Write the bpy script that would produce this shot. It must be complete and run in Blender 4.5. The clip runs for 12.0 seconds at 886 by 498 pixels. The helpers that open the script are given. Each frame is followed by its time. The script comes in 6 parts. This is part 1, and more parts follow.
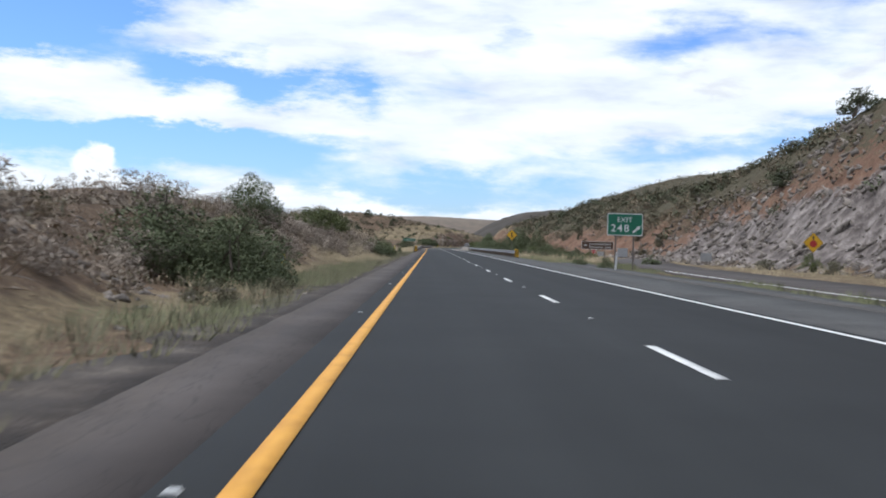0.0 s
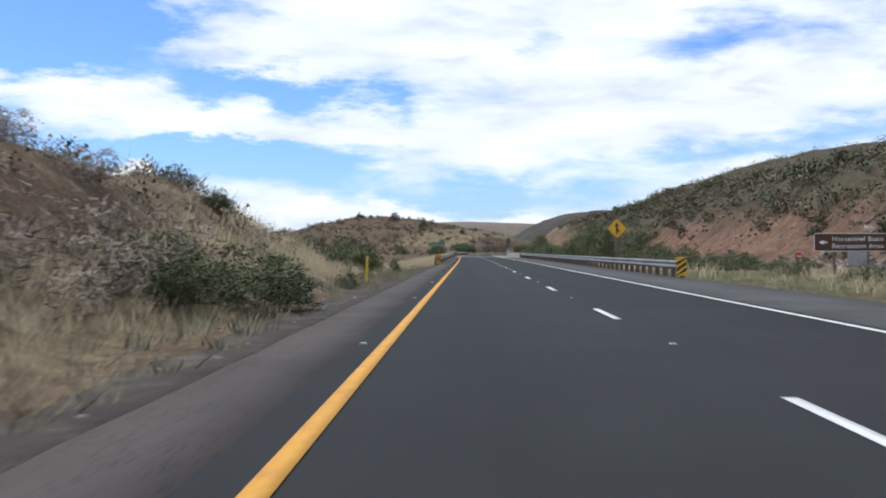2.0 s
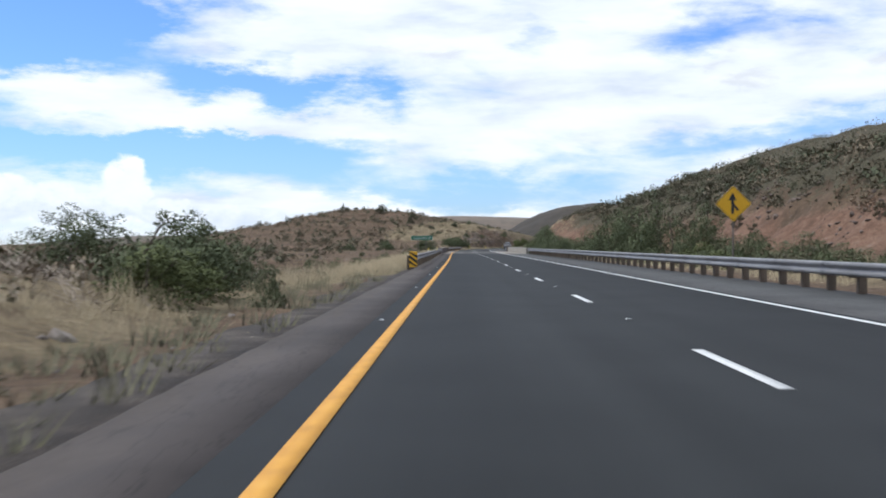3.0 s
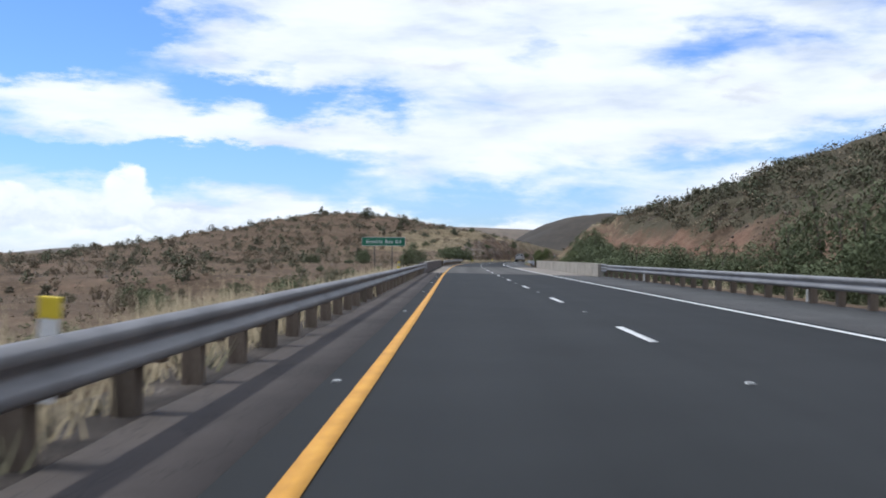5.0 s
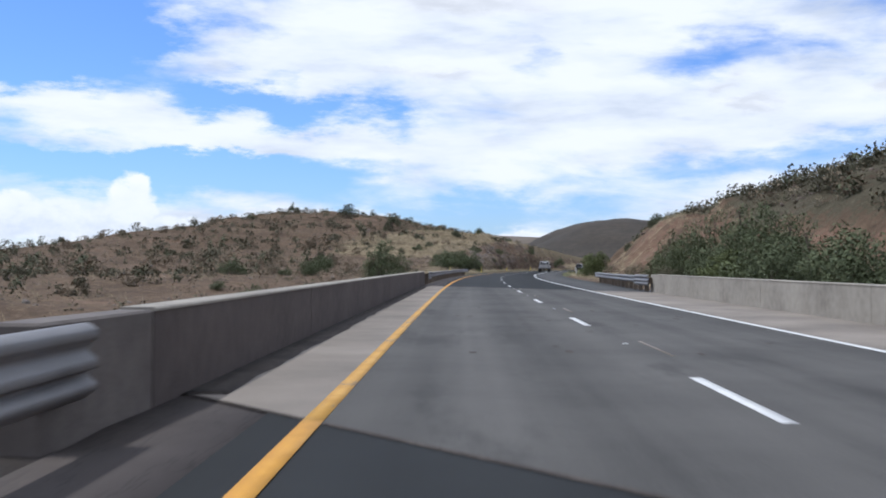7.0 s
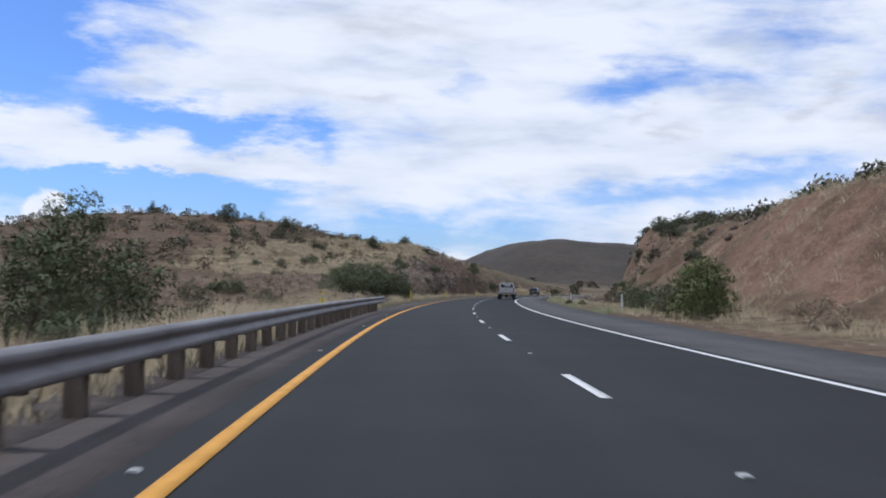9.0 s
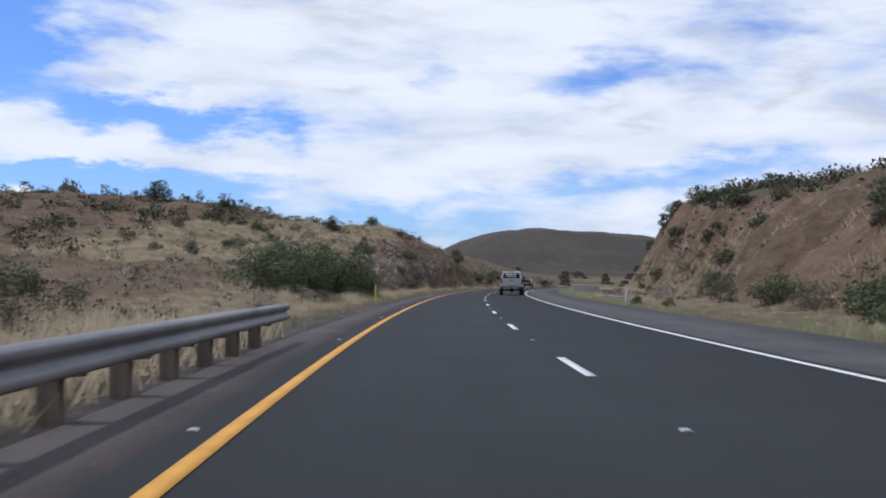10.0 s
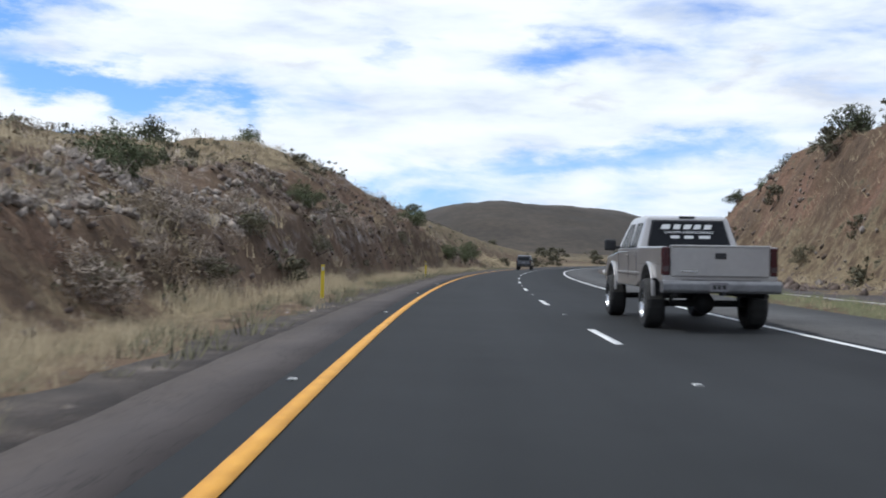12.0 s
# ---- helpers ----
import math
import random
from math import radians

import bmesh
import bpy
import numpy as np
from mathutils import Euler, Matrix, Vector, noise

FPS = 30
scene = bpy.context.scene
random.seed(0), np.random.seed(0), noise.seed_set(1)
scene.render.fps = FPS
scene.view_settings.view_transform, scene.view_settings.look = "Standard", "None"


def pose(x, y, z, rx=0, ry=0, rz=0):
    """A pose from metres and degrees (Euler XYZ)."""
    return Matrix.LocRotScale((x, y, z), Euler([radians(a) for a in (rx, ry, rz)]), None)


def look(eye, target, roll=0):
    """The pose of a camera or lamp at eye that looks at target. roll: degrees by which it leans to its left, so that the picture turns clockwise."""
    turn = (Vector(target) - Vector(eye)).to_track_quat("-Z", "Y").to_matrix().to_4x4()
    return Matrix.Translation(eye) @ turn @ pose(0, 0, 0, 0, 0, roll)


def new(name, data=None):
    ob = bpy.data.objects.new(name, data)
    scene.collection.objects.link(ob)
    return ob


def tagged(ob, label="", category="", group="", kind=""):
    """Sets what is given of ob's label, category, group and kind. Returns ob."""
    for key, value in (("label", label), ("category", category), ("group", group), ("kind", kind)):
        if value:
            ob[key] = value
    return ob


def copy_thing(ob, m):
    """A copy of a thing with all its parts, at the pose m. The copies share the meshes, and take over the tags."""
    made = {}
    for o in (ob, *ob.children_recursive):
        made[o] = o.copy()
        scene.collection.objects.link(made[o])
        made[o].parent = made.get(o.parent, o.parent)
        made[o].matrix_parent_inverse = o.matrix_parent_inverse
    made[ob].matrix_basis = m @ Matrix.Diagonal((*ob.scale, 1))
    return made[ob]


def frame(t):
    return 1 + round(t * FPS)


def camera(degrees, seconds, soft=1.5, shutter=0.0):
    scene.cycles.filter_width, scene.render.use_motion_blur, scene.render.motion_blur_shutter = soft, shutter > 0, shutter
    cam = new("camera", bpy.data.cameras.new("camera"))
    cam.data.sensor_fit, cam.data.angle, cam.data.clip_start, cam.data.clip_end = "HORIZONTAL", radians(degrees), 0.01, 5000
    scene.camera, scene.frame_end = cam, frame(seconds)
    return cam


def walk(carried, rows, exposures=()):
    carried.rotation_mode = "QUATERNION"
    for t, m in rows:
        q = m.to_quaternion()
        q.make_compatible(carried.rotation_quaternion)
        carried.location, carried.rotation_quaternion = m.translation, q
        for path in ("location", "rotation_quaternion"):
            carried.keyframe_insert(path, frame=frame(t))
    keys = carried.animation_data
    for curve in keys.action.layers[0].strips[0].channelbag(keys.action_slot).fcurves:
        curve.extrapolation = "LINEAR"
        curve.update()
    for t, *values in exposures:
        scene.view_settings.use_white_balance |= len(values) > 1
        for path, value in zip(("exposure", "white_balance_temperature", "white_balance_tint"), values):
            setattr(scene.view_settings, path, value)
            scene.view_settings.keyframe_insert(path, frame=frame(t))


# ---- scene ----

# ======================================================================
# Road line. s runs along the yellow edge line, q is metres to its right.
# ======================================================================
BEND_AT = [-60, 150, 200, 240, 280, 320, 360, 400, 440, 520, 700, 720, 1100]
BEND = [0, 0, .0002, -.0002, -.00016, -.00082, -.00144, -.00068, -.00131, -.00138, -.00138, 0, 0]
ROAD_S = np.arange(-60.0, 1101.0, 1.0)
_k = np.interp(ROAD_S, BEND_AT, BEND)
ROAD_H = np.concatenate([[0], np.cumsum((_k[1:] + _k[:-1]) / 2)])
_m = (ROAD_H[1:] + ROAD_H[:-1]) / 2
ROAD_X = np.concatenate([[0], np.cumsum(-np.sin(_m))])
ROAD_Y = np.concatenate([[0], np.cumsum(np.cos(_m))]) - 60.0


def on_road(s, q, z=0.0):
    """World place of road coordinates."""
    th = float(np.interp(s, ROAD_S, ROAD_H))
    return Vector((float(np.interp(s, ROAD_S, ROAD_X)) + q * math.cos(th),
                   float(np.interp(s, ROAD_S, ROAD_Y)) + q * math.sin(th), z))


def on_road_np(s, q):
    th = np.interp(s, ROAD_S, ROAD_H)
    return np.interp(s, ROAD_S, ROAD_X) + q * np.cos(th), np.interp(s, ROAD_S, ROAD_Y) + q * np.sin(th)


def road_turn(s):
    """Heading of the road in degrees, left positive."""
    return math.degrees(float(np.interp(s, ROAD_S, ROAD_H)))


# ---- camera -----------------------------------------------------------
EYE = 1.173
cam = camera(47.59, 12.0, soft=1.9, shutter=0.12)
DRIVE = [
    # seconds, s, q, yaw, pitch, roll
    (0.0, 11.32, 0.86, -0.66, -0.24, -1.52),
    (0.5, 27.81, 0.99, -0.21, -0.06, -1.56),
    (1.0, 44.24, 1.06, 0.41, 0.22, -1.20),
    (1.5, 60.88, 1.06, 0.89, 0.13, -0.74),
    (2.0, 76.50, 1.02, 1.44, 0.09, 0.04),
    (2.5, 93.15, 1.00, 1.29, -0.07, 0.65),
    (3.0, 109.94, 0.96, 1.04, -0.21, 0.30),
    (3.5, 126.72, 0.92, 0.97, -0.20, 0.06),
    (4.0, 143.49, 0.87, 1.05, -0.05, -0.07),
    (4.5, 160.30, 0.84, 1.13, 0.19, -0.15),
    (5.0, 177.20, 0.85, 1.05, 0.46, -0.24),
    (5.5, 194.39, 0.90, 0.77, 0.76, -0.36),
    (6.0, 211.67, 0.91, 1.11, 0.59, -0.94),
    (6.5, 229.06, 0.98, 1.38, 0.76, -0.92),
    (7.0, 244.59, 1.11, 1.27, 0.94, -0.27),
    (7.5, 261.85, 1.21, -0.42, 1.78, -0.94),
    (8.0, 279.30, 1.29, -1.65, 2.26, -1.24),
    (8.5, 296.80, 1.35, -2.47, 2.40, -1.16),
    (9.0, 314.32, 1.40, -3.11, 2.28, -0.80),
    (9.3, 324.81, 1.43, -3.49, 2.14, -0.48),
    (9.5, 331.80, 1.46, -3.75, 2.01, -0.23),
    (10.0, 349.37, 1.46, -4.67, 1.85, -0.20),
    (10.5, 366.68, 1.48, -5.01, 1.91, -0.10),
    (11.0, 385.07, 1.42, -5.34, 1.96, 0.07),
    (11.5, 402.80, 1.30, -6.00, 1.32, -0.18),
    (12.0, 420.86, 1.16, -7.36, 0.57, -0.77),
]


def drive_pose(s, q, yaw, pitch, roll):
    p = on_road(s, q, EYE)
    return pose(p.x, p.y, p.z, 90 + pitch, roll, yaw)


walk(cam, [(t, drive_pose(*r)) for t, *r in DRIVE], exposures=[(0.0, 0.06, 6090, 8), (3.0, 0.04, 6040, 8), (6.0, 0.0, 5950, 9), (7.0, -0.07, 5900, 10), (7.5, -0.22, 5850, 12), (9.3, -0.22, 5850, 12), (10.5, -0.2, 5870, 11), (11.3, -0.1, 5950, 9), (12.0, 0.02, 6020, 8)])

# ---- sky and sun ------------------------------------------------------
SUN_AZ, SUN_EL = -74.0, 61.0      # degrees from straight ahead, to the right; above the horizon
world = bpy.data.worlds.new("sky")
scene.world = world
world.use_nodes = True
wt = world.node_tree
wt.nodes.clear()


class Nodes:
    """Short hand for building node trees."""

    def __init__(self, tree):
        self.t = tree

    def add(self, kind, **props):
        n = self.t.nodes.new(kind)
        for k, v in props.items():
            if k == "op":
                n.operation = v
            elif k == "blend":
                n.blend_type = v
            elif k == "dims":
                n.noise_dimensions = v
        return n

    def put(self, sock, v):
        if isinstance(v, bpy.types.NodeSocket):
            self.t.links.new(v, sock)
        elif v is not None:
            sock.default_value = v

    def math(self, op, a, b=None, c=None, clamp=False):
        n = self.add("ShaderNodeMath", op=op)
        n.use_clamp = clamp
        self.put(n.inputs[0], a)
        if b is not None:
            self.put(n.inputs[1], b)
        if c is not None:
            self.put(n.inputs[2], c)
        return n.outputs[0]

    def noise(self, vec, scale, detail=6.0, rough=0.55, lac=2.0, dist=0.0):
        n = self.add("ShaderNodeTexNoise")
        self.put(n.inputs["Vector"], vec)
        n.inputs["Scale"].default_value = scale
        n.inputs["Detail"].default_value = detail
        n.inputs["Roughness"].default_value = rough
        n.inputs["Lacunarity"].default_value = lac
        n.inputs["Distortion"].default_value = dist
        return n.outputs["Fac"]

    def ramp(self, fac, stops):
        n = self.add("ShaderNodeValToRGB")
        self.put(n.inputs[0], fac)
        el = n.color_ramp.elements
        while len(el) < len(stops):
            el.new(0.5)
        for e, (p, c) in zip(el, stops):
            e.position = p
            e.color = (*c, 1) if not isinstance(c, (int, float)) else (c, c, c, 1)
        return n.outputs[0]

    def mix(self, fac, a, b, blend="MIX"):
        n = self.add("ShaderNodeMix")
        n.data_type = "RGBA"
        n.blend_type = blend
        self.put(n.inputs[0], fac)
        self.put(n.inputs[6], (*a, 1) if isinstance(a, tuple) else a)
        self.put(n.inputs[7], (*b, 1) if isinstance(b, tuple) else b)
        return n.outputs[2]

    def smooth(self, x, lo, hi):
        n = self.add("ShaderNodeMapRange")
        n.interpolation_type = "SMOOTHSTEP"
        self.put(n.inputs[0], x)
        n.inputs[1].default_value, n.inputs[2].default_value = lo, hi
        return n.outputs[0]

    def combine(self, x, y, z):
        n = self.add("ShaderNodeCombineXYZ")
        for i, v in enumerate((x, y, z)):
            self.put(n.inputs[i], v)
        return n.outputs[0]


def build_sky():
    N = Nodes(wt)
    out = N.add("ShaderNodeOutputWorld")
    bg = N.add("ShaderNodeBackground")
    wt.links.new(bg.outputs[0], out.inputs[0])
    sky = N.add("ShaderNodeTexSky")
    sky.sky_type = "NISHITA"
    sky.sun_disc = False
    sky.sun_elevation = radians(SUN_EL)
    sky.sun_rotation = radians(SUN_AZ)
    sky.air_density, sky.dust_density, sky.ozone_density = 1.0, 0.4, 2.5
    tc = N.add("ShaderNodeTexCoord")
    sep = N.add("ShaderNodeSeparateXYZ")
    wt.links.new(tc.outputs["Generated"], sep.inputs[0])
    x, y, z = sep.outputs
    az = N.math("MULTIPLY", N.math("ARCTAN2", x, y), 57.2958)
    el = N.math("MULTIPLY", N.math("ARCSINE", z), 57.2958)
    # streaks lie nearly level and shrink towards the horizon
    p = N.combine(N.math("MULTIPLY", az, 0.055), N.math("MULTIPLY", el, 0.16), 3.7)
    big = N.noise(p, 1.0, 5.0, 0.52, dist=0.6)
    fine = N.noise(N.combine(N.math("MULTIPLY", az, 0.16), N.math("MULTIPLY", N.math("ADD", el, N.math("MULTIPLY", az, 0.06)), 0.6), 1.3), 1.0, 7.0, 0.58, dist=0.4)
    dens = N.math("ADD", N.math("MULTIPLY", big, 0.55), N.math("MULTIPLY", fine, 0.62))
    # openings (negative) and banks (positive) of the cloud layer: azimuth, elevation, half widths, amount
    lobes = [(-25, 14.0, 7.0, 4.2, -.95), (-20.5, 12.2, 3.5, 1.6, -.45), (-29, 9, 7, 3.5, -.2), (-12.5, 9.2, 5.0, .8, -.48), (-7.0, 8.4, 2.8, 1.0, -.44), (-12, 5.0, 7.5, 1.0, -.40), (-27, 5.4, 5.0, .9, -.34), (-18, 4.6, 3, .8, -.2),
             (1.5, 3.0, 7.5, 1.2, -.40), (15.0, 11.6, 4.6, 1.1, -.27), (14.5, 5.6, 6, .8, -.26), (3.5, 11.6, 1.5, 1.3, -.2), (-9.8, 10.9, 1.0, .6, -.2), (21, 6.5, 3.5, .8, -.2), (23, 14, 4, 1.0, -.15),
             (2, 15, 13, 4.2, .22), (-9, 12.5, 7, 1.8, .16), (8, 7.8, 9, 1.9, .20), (-17, 7.6, 7, .5, .16), (-23.5, 8.7, 6, 1.0, .40), (-11, 6.7, 8, .55, .34), (24, 9, 5, 3, .16),
             (-21, 5.6, 8, .7, -.45), (-9, 2.0, 9, .8, .45), (4.9, 1.75, .9, .5, .5)]
    wp = N.combine(N.math("MULTIPLY", az, 0.11), N.math("MULTIPLY", el, 0.33), 0.4)
    waz = N.math("MULTIPLY_ADD", N.math("SUBTRACT", N.noise(wp, 1.0, 6.0, .62), .5), 15.0, az)
    wel = N.math("MULTIPLY_ADD", N.math("SUBTRACT", N.noise(wp, 1.7, 6.0, .62), .5), 4.2, el)
    for a0, e0, ra, re, amt in lobes:
        u = N.math("DIVIDE", N.math("SUBTRACT", waz, a0), ra)
        v = N.math("DIVIDE", N.math("SUBTRACT", wel, e0), re)
        d2 = N.math("ADD", N.math("MULTIPLY", u, u), N.math("MULTIPLY", v, v))
        dens = N.math("MULTIPLY_ADD", N.math("EXPONENT", N.math("MULTIPLY", d2, -1.0)), amt, dens)
    mask = N.smooth(dens, 0.28, 0.70)
    shade = N.noise(N.combine(N.math("MULTIPLY", az, 0.12), N.math("MULTIPLY", el, 0.5), 9.1), 1.0, 5.0, 0.55)
    cloud = N.ramp(shade, [(0.30, (.72, .77, .86)), (0.45, (.92, .95, 1.0)), (0.58, (1.02, 1.03, 1.05))])
    # thin grey undersides: azimuth, elevation, half widths, amount
    grey = 0.0
    for a0, e0, ra, re, amt in ((28.0, 9.0, 2.6, 1.0, .55), (17.3, 8.7, 1.3, .4, .4), (22.6, 10.1, .9, .45, .4), (1.0, 14.6, 3.6, .7, .5), (-2.0, 10.9, 2.2, .45, .4), (24.5, 10.6, 1.0, .6, .45), (16.0, 9.9, .9, .35, .35)):
        u = N.math("DIVIDE", N.math("SUBTRACT", waz, a0), ra)
        v = N.math("DIVIDE", N.math("SUBTRACT", wel, e0), re)
        d2 = N.math("ADD", N.math("MULTIPLY", u, u), N.math("MULTIPLY", v, v))
        grey = N.math("MULTIPLY_ADD", N.math("EXPONENT", N.math("MULTIPLY", d2, -1.0)), amt, grey)
    cloud = N.mix(grey, cloud, (.56, .57, .62))
    blue = N.mix(1.0, sky.outputs[0], (0.090, 0.114, 0.165), "MULTIPLY")
    col = N.mix(mask, blue, cloud)
    # heaped clouds low over the hills
    hp = N.combine(N.math("MULTIPLY", az, 0.55), N.math("MULTIPLY", el, 0.8), 5.5)
    lump = N.math("SUBTRACT", N.noise(hp, 1.0, 7.0, .6), .5)
    heap = -2.0
    for a0, e0, ra, re in ((-18.5, 3.1, 1.5, 2.0), (-18.2, 4.0, .9, 1.0), (-19.8, 2.3, 1.8, 1.2), (-22.3, 2.4, 1.6, 1.3), (-24.6, 2.6, 2.0, 1.5), (-28, 2.2, 3.0, 1.7), (-33, 2.4, 4.0, 1.8), (-16.2, 1.9, 2.2, .9), (-12.2, 1.6, 3.0, .75), (-7.6, 1.5, 3.2, .55), (4.9, 1.2, .7, .7), (3.6, .9, 1.0, .5)):
        u = N.math("DIVIDE", N.math("SUBTRACT", az, a0), ra)
        v = N.math("DIVIDE", N.math("SUBTRACT", el, e0), re)
        d2 = N.math("ADD", N.math("MULTIPLY", u, u), N.math("MULTIPLY", v, v))
        heap = N.math("MAXIMUM", heap, N.math("SUBTRACT", 1.0, d2))
    heap = N.math("MULTIPLY_ADD", lump, 1.7, heap)
    body = N.ramp(N.math("MULTIPLY_ADD", lump, .9, N.math("MULTIPLY", el, .16)), [(.10, (.74, .80, .90)), (.42, (.98, 1.0, 1.03)), (.7, (1.06, 1.06, 1.06))])
    col = N.mix(N.smooth(heap, .0, .45), col, body)
    wt.links.new(col, bg.inputs[0])
    bg.inputs[1].default_value = 1.0


build_sky()

sun_data = bpy.data.lights.new("sun", "SUN")
sun_data.energy, sun_data.angle, sun_data.color = 2.6, radians(3.0), (1.0, .96, .89)
sun = new("sun", sun_data)
_a, _e = radians(SUN_AZ), radians(SUN_EL)
_to_sun = Vector((math.sin(_a) * math.cos(_e), math.cos(_a) * math.cos(_e), math.sin(_e)))
sun.matrix_world = look(_to_sun * 100, (0, 0, 0))

# ======================================================================
# Materials
# ======================================================================


def surface(name, stops, scale=1.0, rough=0.8, metal=0.0, bump=0.0, bump_scale=None, detail=6.0, fine=None, vary=0.0,
            stretch=(1, 1, 1), spec=None, coat=0.0):
    """Base colour from a two-scale noise through colour stops, with relief from finer noise.
    vary: brightness difference from piece to piece."""
    m = bpy.data.materials.new(name)
    m.use_nodes = True
    N = Nodes(m.node_tree)
    b = m.node_tree.nodes["Principled BSDF"]
    tc = N.add("ShaderNodeTexCoord")
    mp = N.add("ShaderNodeMapping")
    mp.inputs["Scale"].default_value = stretch
    m.node_tree.links.new(tc.outputs["Object"], mp.inputs[0])
    v = mp.outputs[0]
    f = N.math("ADD", N.math("MULTIPLY", N.noise(v, scale, detail), 0.6), N.math("MULTIPLY", N.noise(v, fine or scale * 7.3, 4.0), 0.4))
    col = N.ramp(f, stops)
    if vary:
        oi = N.add("ShaderNodeObjectInfo")
        gi = N.add("ShaderNodeNewGeometry")
        r = N.math("FRACT", N.math("ADD", oi.outputs["Random"], gi.outputs["Random Per Island"]))
        k = N.math("MULTIPLY_ADD", r, 2 * vary, 1 - vary)
        cc = N.add("ShaderNodeVectorMath", op="SCALE")
        m.node_tree.links.new(col, cc.inputs[0])
        m.node_tree.links.new(k, cc.inputs["Scale"])
        col = cc.outputs[0]
    m.node_tree.links.new(col, b.inputs["Base Color"])
    b.inputs["Roughness"].default_value = rough
    b.inputs["Metallic"].default_value = metal
    if spec is not None:
        b.inputs["Specular IOR Level"].default_value = spec
    if coat:
        b.inputs["Coat Weight"].default_value = coat
        b.inputs["Coat Roughness"].default_value = .08
    if bump:
        bp = N.add("ShaderNodeBump")
        bp.inputs["Strength"].default_value = bump
        bp.inputs["Distance"].default_value = 0.03
        m.node_tree.links.new(N.noise(v, bump_scale or scale * 9, 5.0), bp.inputs["Height"])
        m.node_tree.links.new(bp.outputs[0], b.inputs["Normal"])
    return m


def ground_material():
    """Desert ground: brown soil, dry straw, red earth and grey rock, shared out by the mesh's own weights."""
    m = bpy.data.materials.new("desert_ground")
    m.use_nodes = True
    N = Nodes(m.node_tree)
    L = m.node_tree.links
    b = m.node_tree.nodes["Principled BSDF"]
    tc = N.add("ShaderNodeTexCoord")
    v = tc.outputs["Object"]
    at = N.add("ShaderNodeAttribute")
    at.attribute_name = "cover"
    sp = N.add("ShaderNodeSeparateColor")
    L.new(at.outputs["Color"], sp.inputs[0])
    rock, red, straw = sp.outputs
    n1 = N.noise(v, 0.12, 8.0, 0.6)
    n2 = N.noise(v, 1.1, 7.0, 0.62)
    n3 = N.noise(v, 6.0, 5.0, 0.6)
    f = N.math("ADD", N.math("MULTIPLY", n1, .4), N.math("MULTIPLY", n2, .6))
    soil = N.ramp(f, [(.30, (.054, .036, .025)), (.46, (.110, .074, .049)), (.60, (.175, .120, .078)), (.75, (.27, .195, .130))])
    redc = N.ramp(f, [(.30, (.078, .044, .031)), (.47, (.165, .094, .064)), (.60, (.235, .143, .100)), (.74, (.33, .22, .16))])
    vor = N.add("ShaderNodeTexVoronoi")
    vor.feature = "F1"
    dv = N.add("ShaderNodeVectorMath", op="ADD")
    L.new(v, dv.inputs[0])
    sc = N.add("ShaderNodeVectorMath", op="SCALE")
    L.new(N.combine(n2, n3, n2), sc.inputs[0])
    sc.inputs["Scale"].default_value = 1.2
    L.new(sc.outputs[0], dv.inputs[1])
    L.new(dv.outputs[0], vor.inputs["Vector"])
    vor.inputs["Scale"].default_value = 0.9
    rk = N.ramp(N.math("ADD", N.math("MULTIPLY", n2, .6), N.math("MULTIPLY", vor.outputs["Distance"], .45)),
                [(.28, (.048, .040, .038)), (.45, (.125, .106, .100)), (.6, (.215, .186, .175)), (.76, (.36, .32, .30))])
    st = N.ramp(f, [(.3, (.095, .070, .043)), (.5, (.18, .138, .084)), (.7, (.30, .24, .15))])
    w = N.math("MULTIPLY_ADD", N.math("SUBTRACT", n2, .5), 1.1, rock)
    c = N.mix(N.smooth(N.math("MULTIPLY_ADD", N.math("SUBTRACT", n1, .5), 1.2, red), .35, .65), soil, redc)
    c = N.mix(N.smooth(N.math("MULTIPLY_ADD", N.math("SUBTRACT", n2, .5), 1.3, straw), .35, .7), c, st)
    c = N.mix(N.smooth(w, .38, .62), c, rk)
    herb = N.ramp(N.math("ADD", N.math("MULTIPLY", n2, .5), N.math("MULTIPLY", n3, .5)), [(.32, (.038, .035, .022)), (.5, (.074, .066, .042)), (.66, (.125, .106, .070))])
    c = N.mix(N.smooth(N.math("ADD", N.math("MULTIPLY_ADD", N.math("SUBTRACT", n2, .5), 2.0, at.outputs["Alpha"]), N.math("MULTIPLY", N.math("SUBTRACT", n1, .5), .8)), .35, .62), c, herb)
    c = N.mix(N.smooth(n3, .36, .62), N.mix(.42, c, (.05, .04, .03)), c)
    L.new(c, b.inputs["Base Color"])
    b.inputs["Roughness"].default_value = .95
    b.inputs["Specular IOR Level"].default_value = .15
    bp = N.add("ShaderNodeBump")
    bp.inputs["Strength"].default_value = .9
    bp.inputs["Distance"].default_value = .25
    L.new(N.math("ADD", N.math("MULTIPLY", n2, .6), N.math("MULTIPLY", n3, .4)), bp.inputs["Height"])
    L.new(bp.outputs[0], b.inputs["Normal"])
    return m


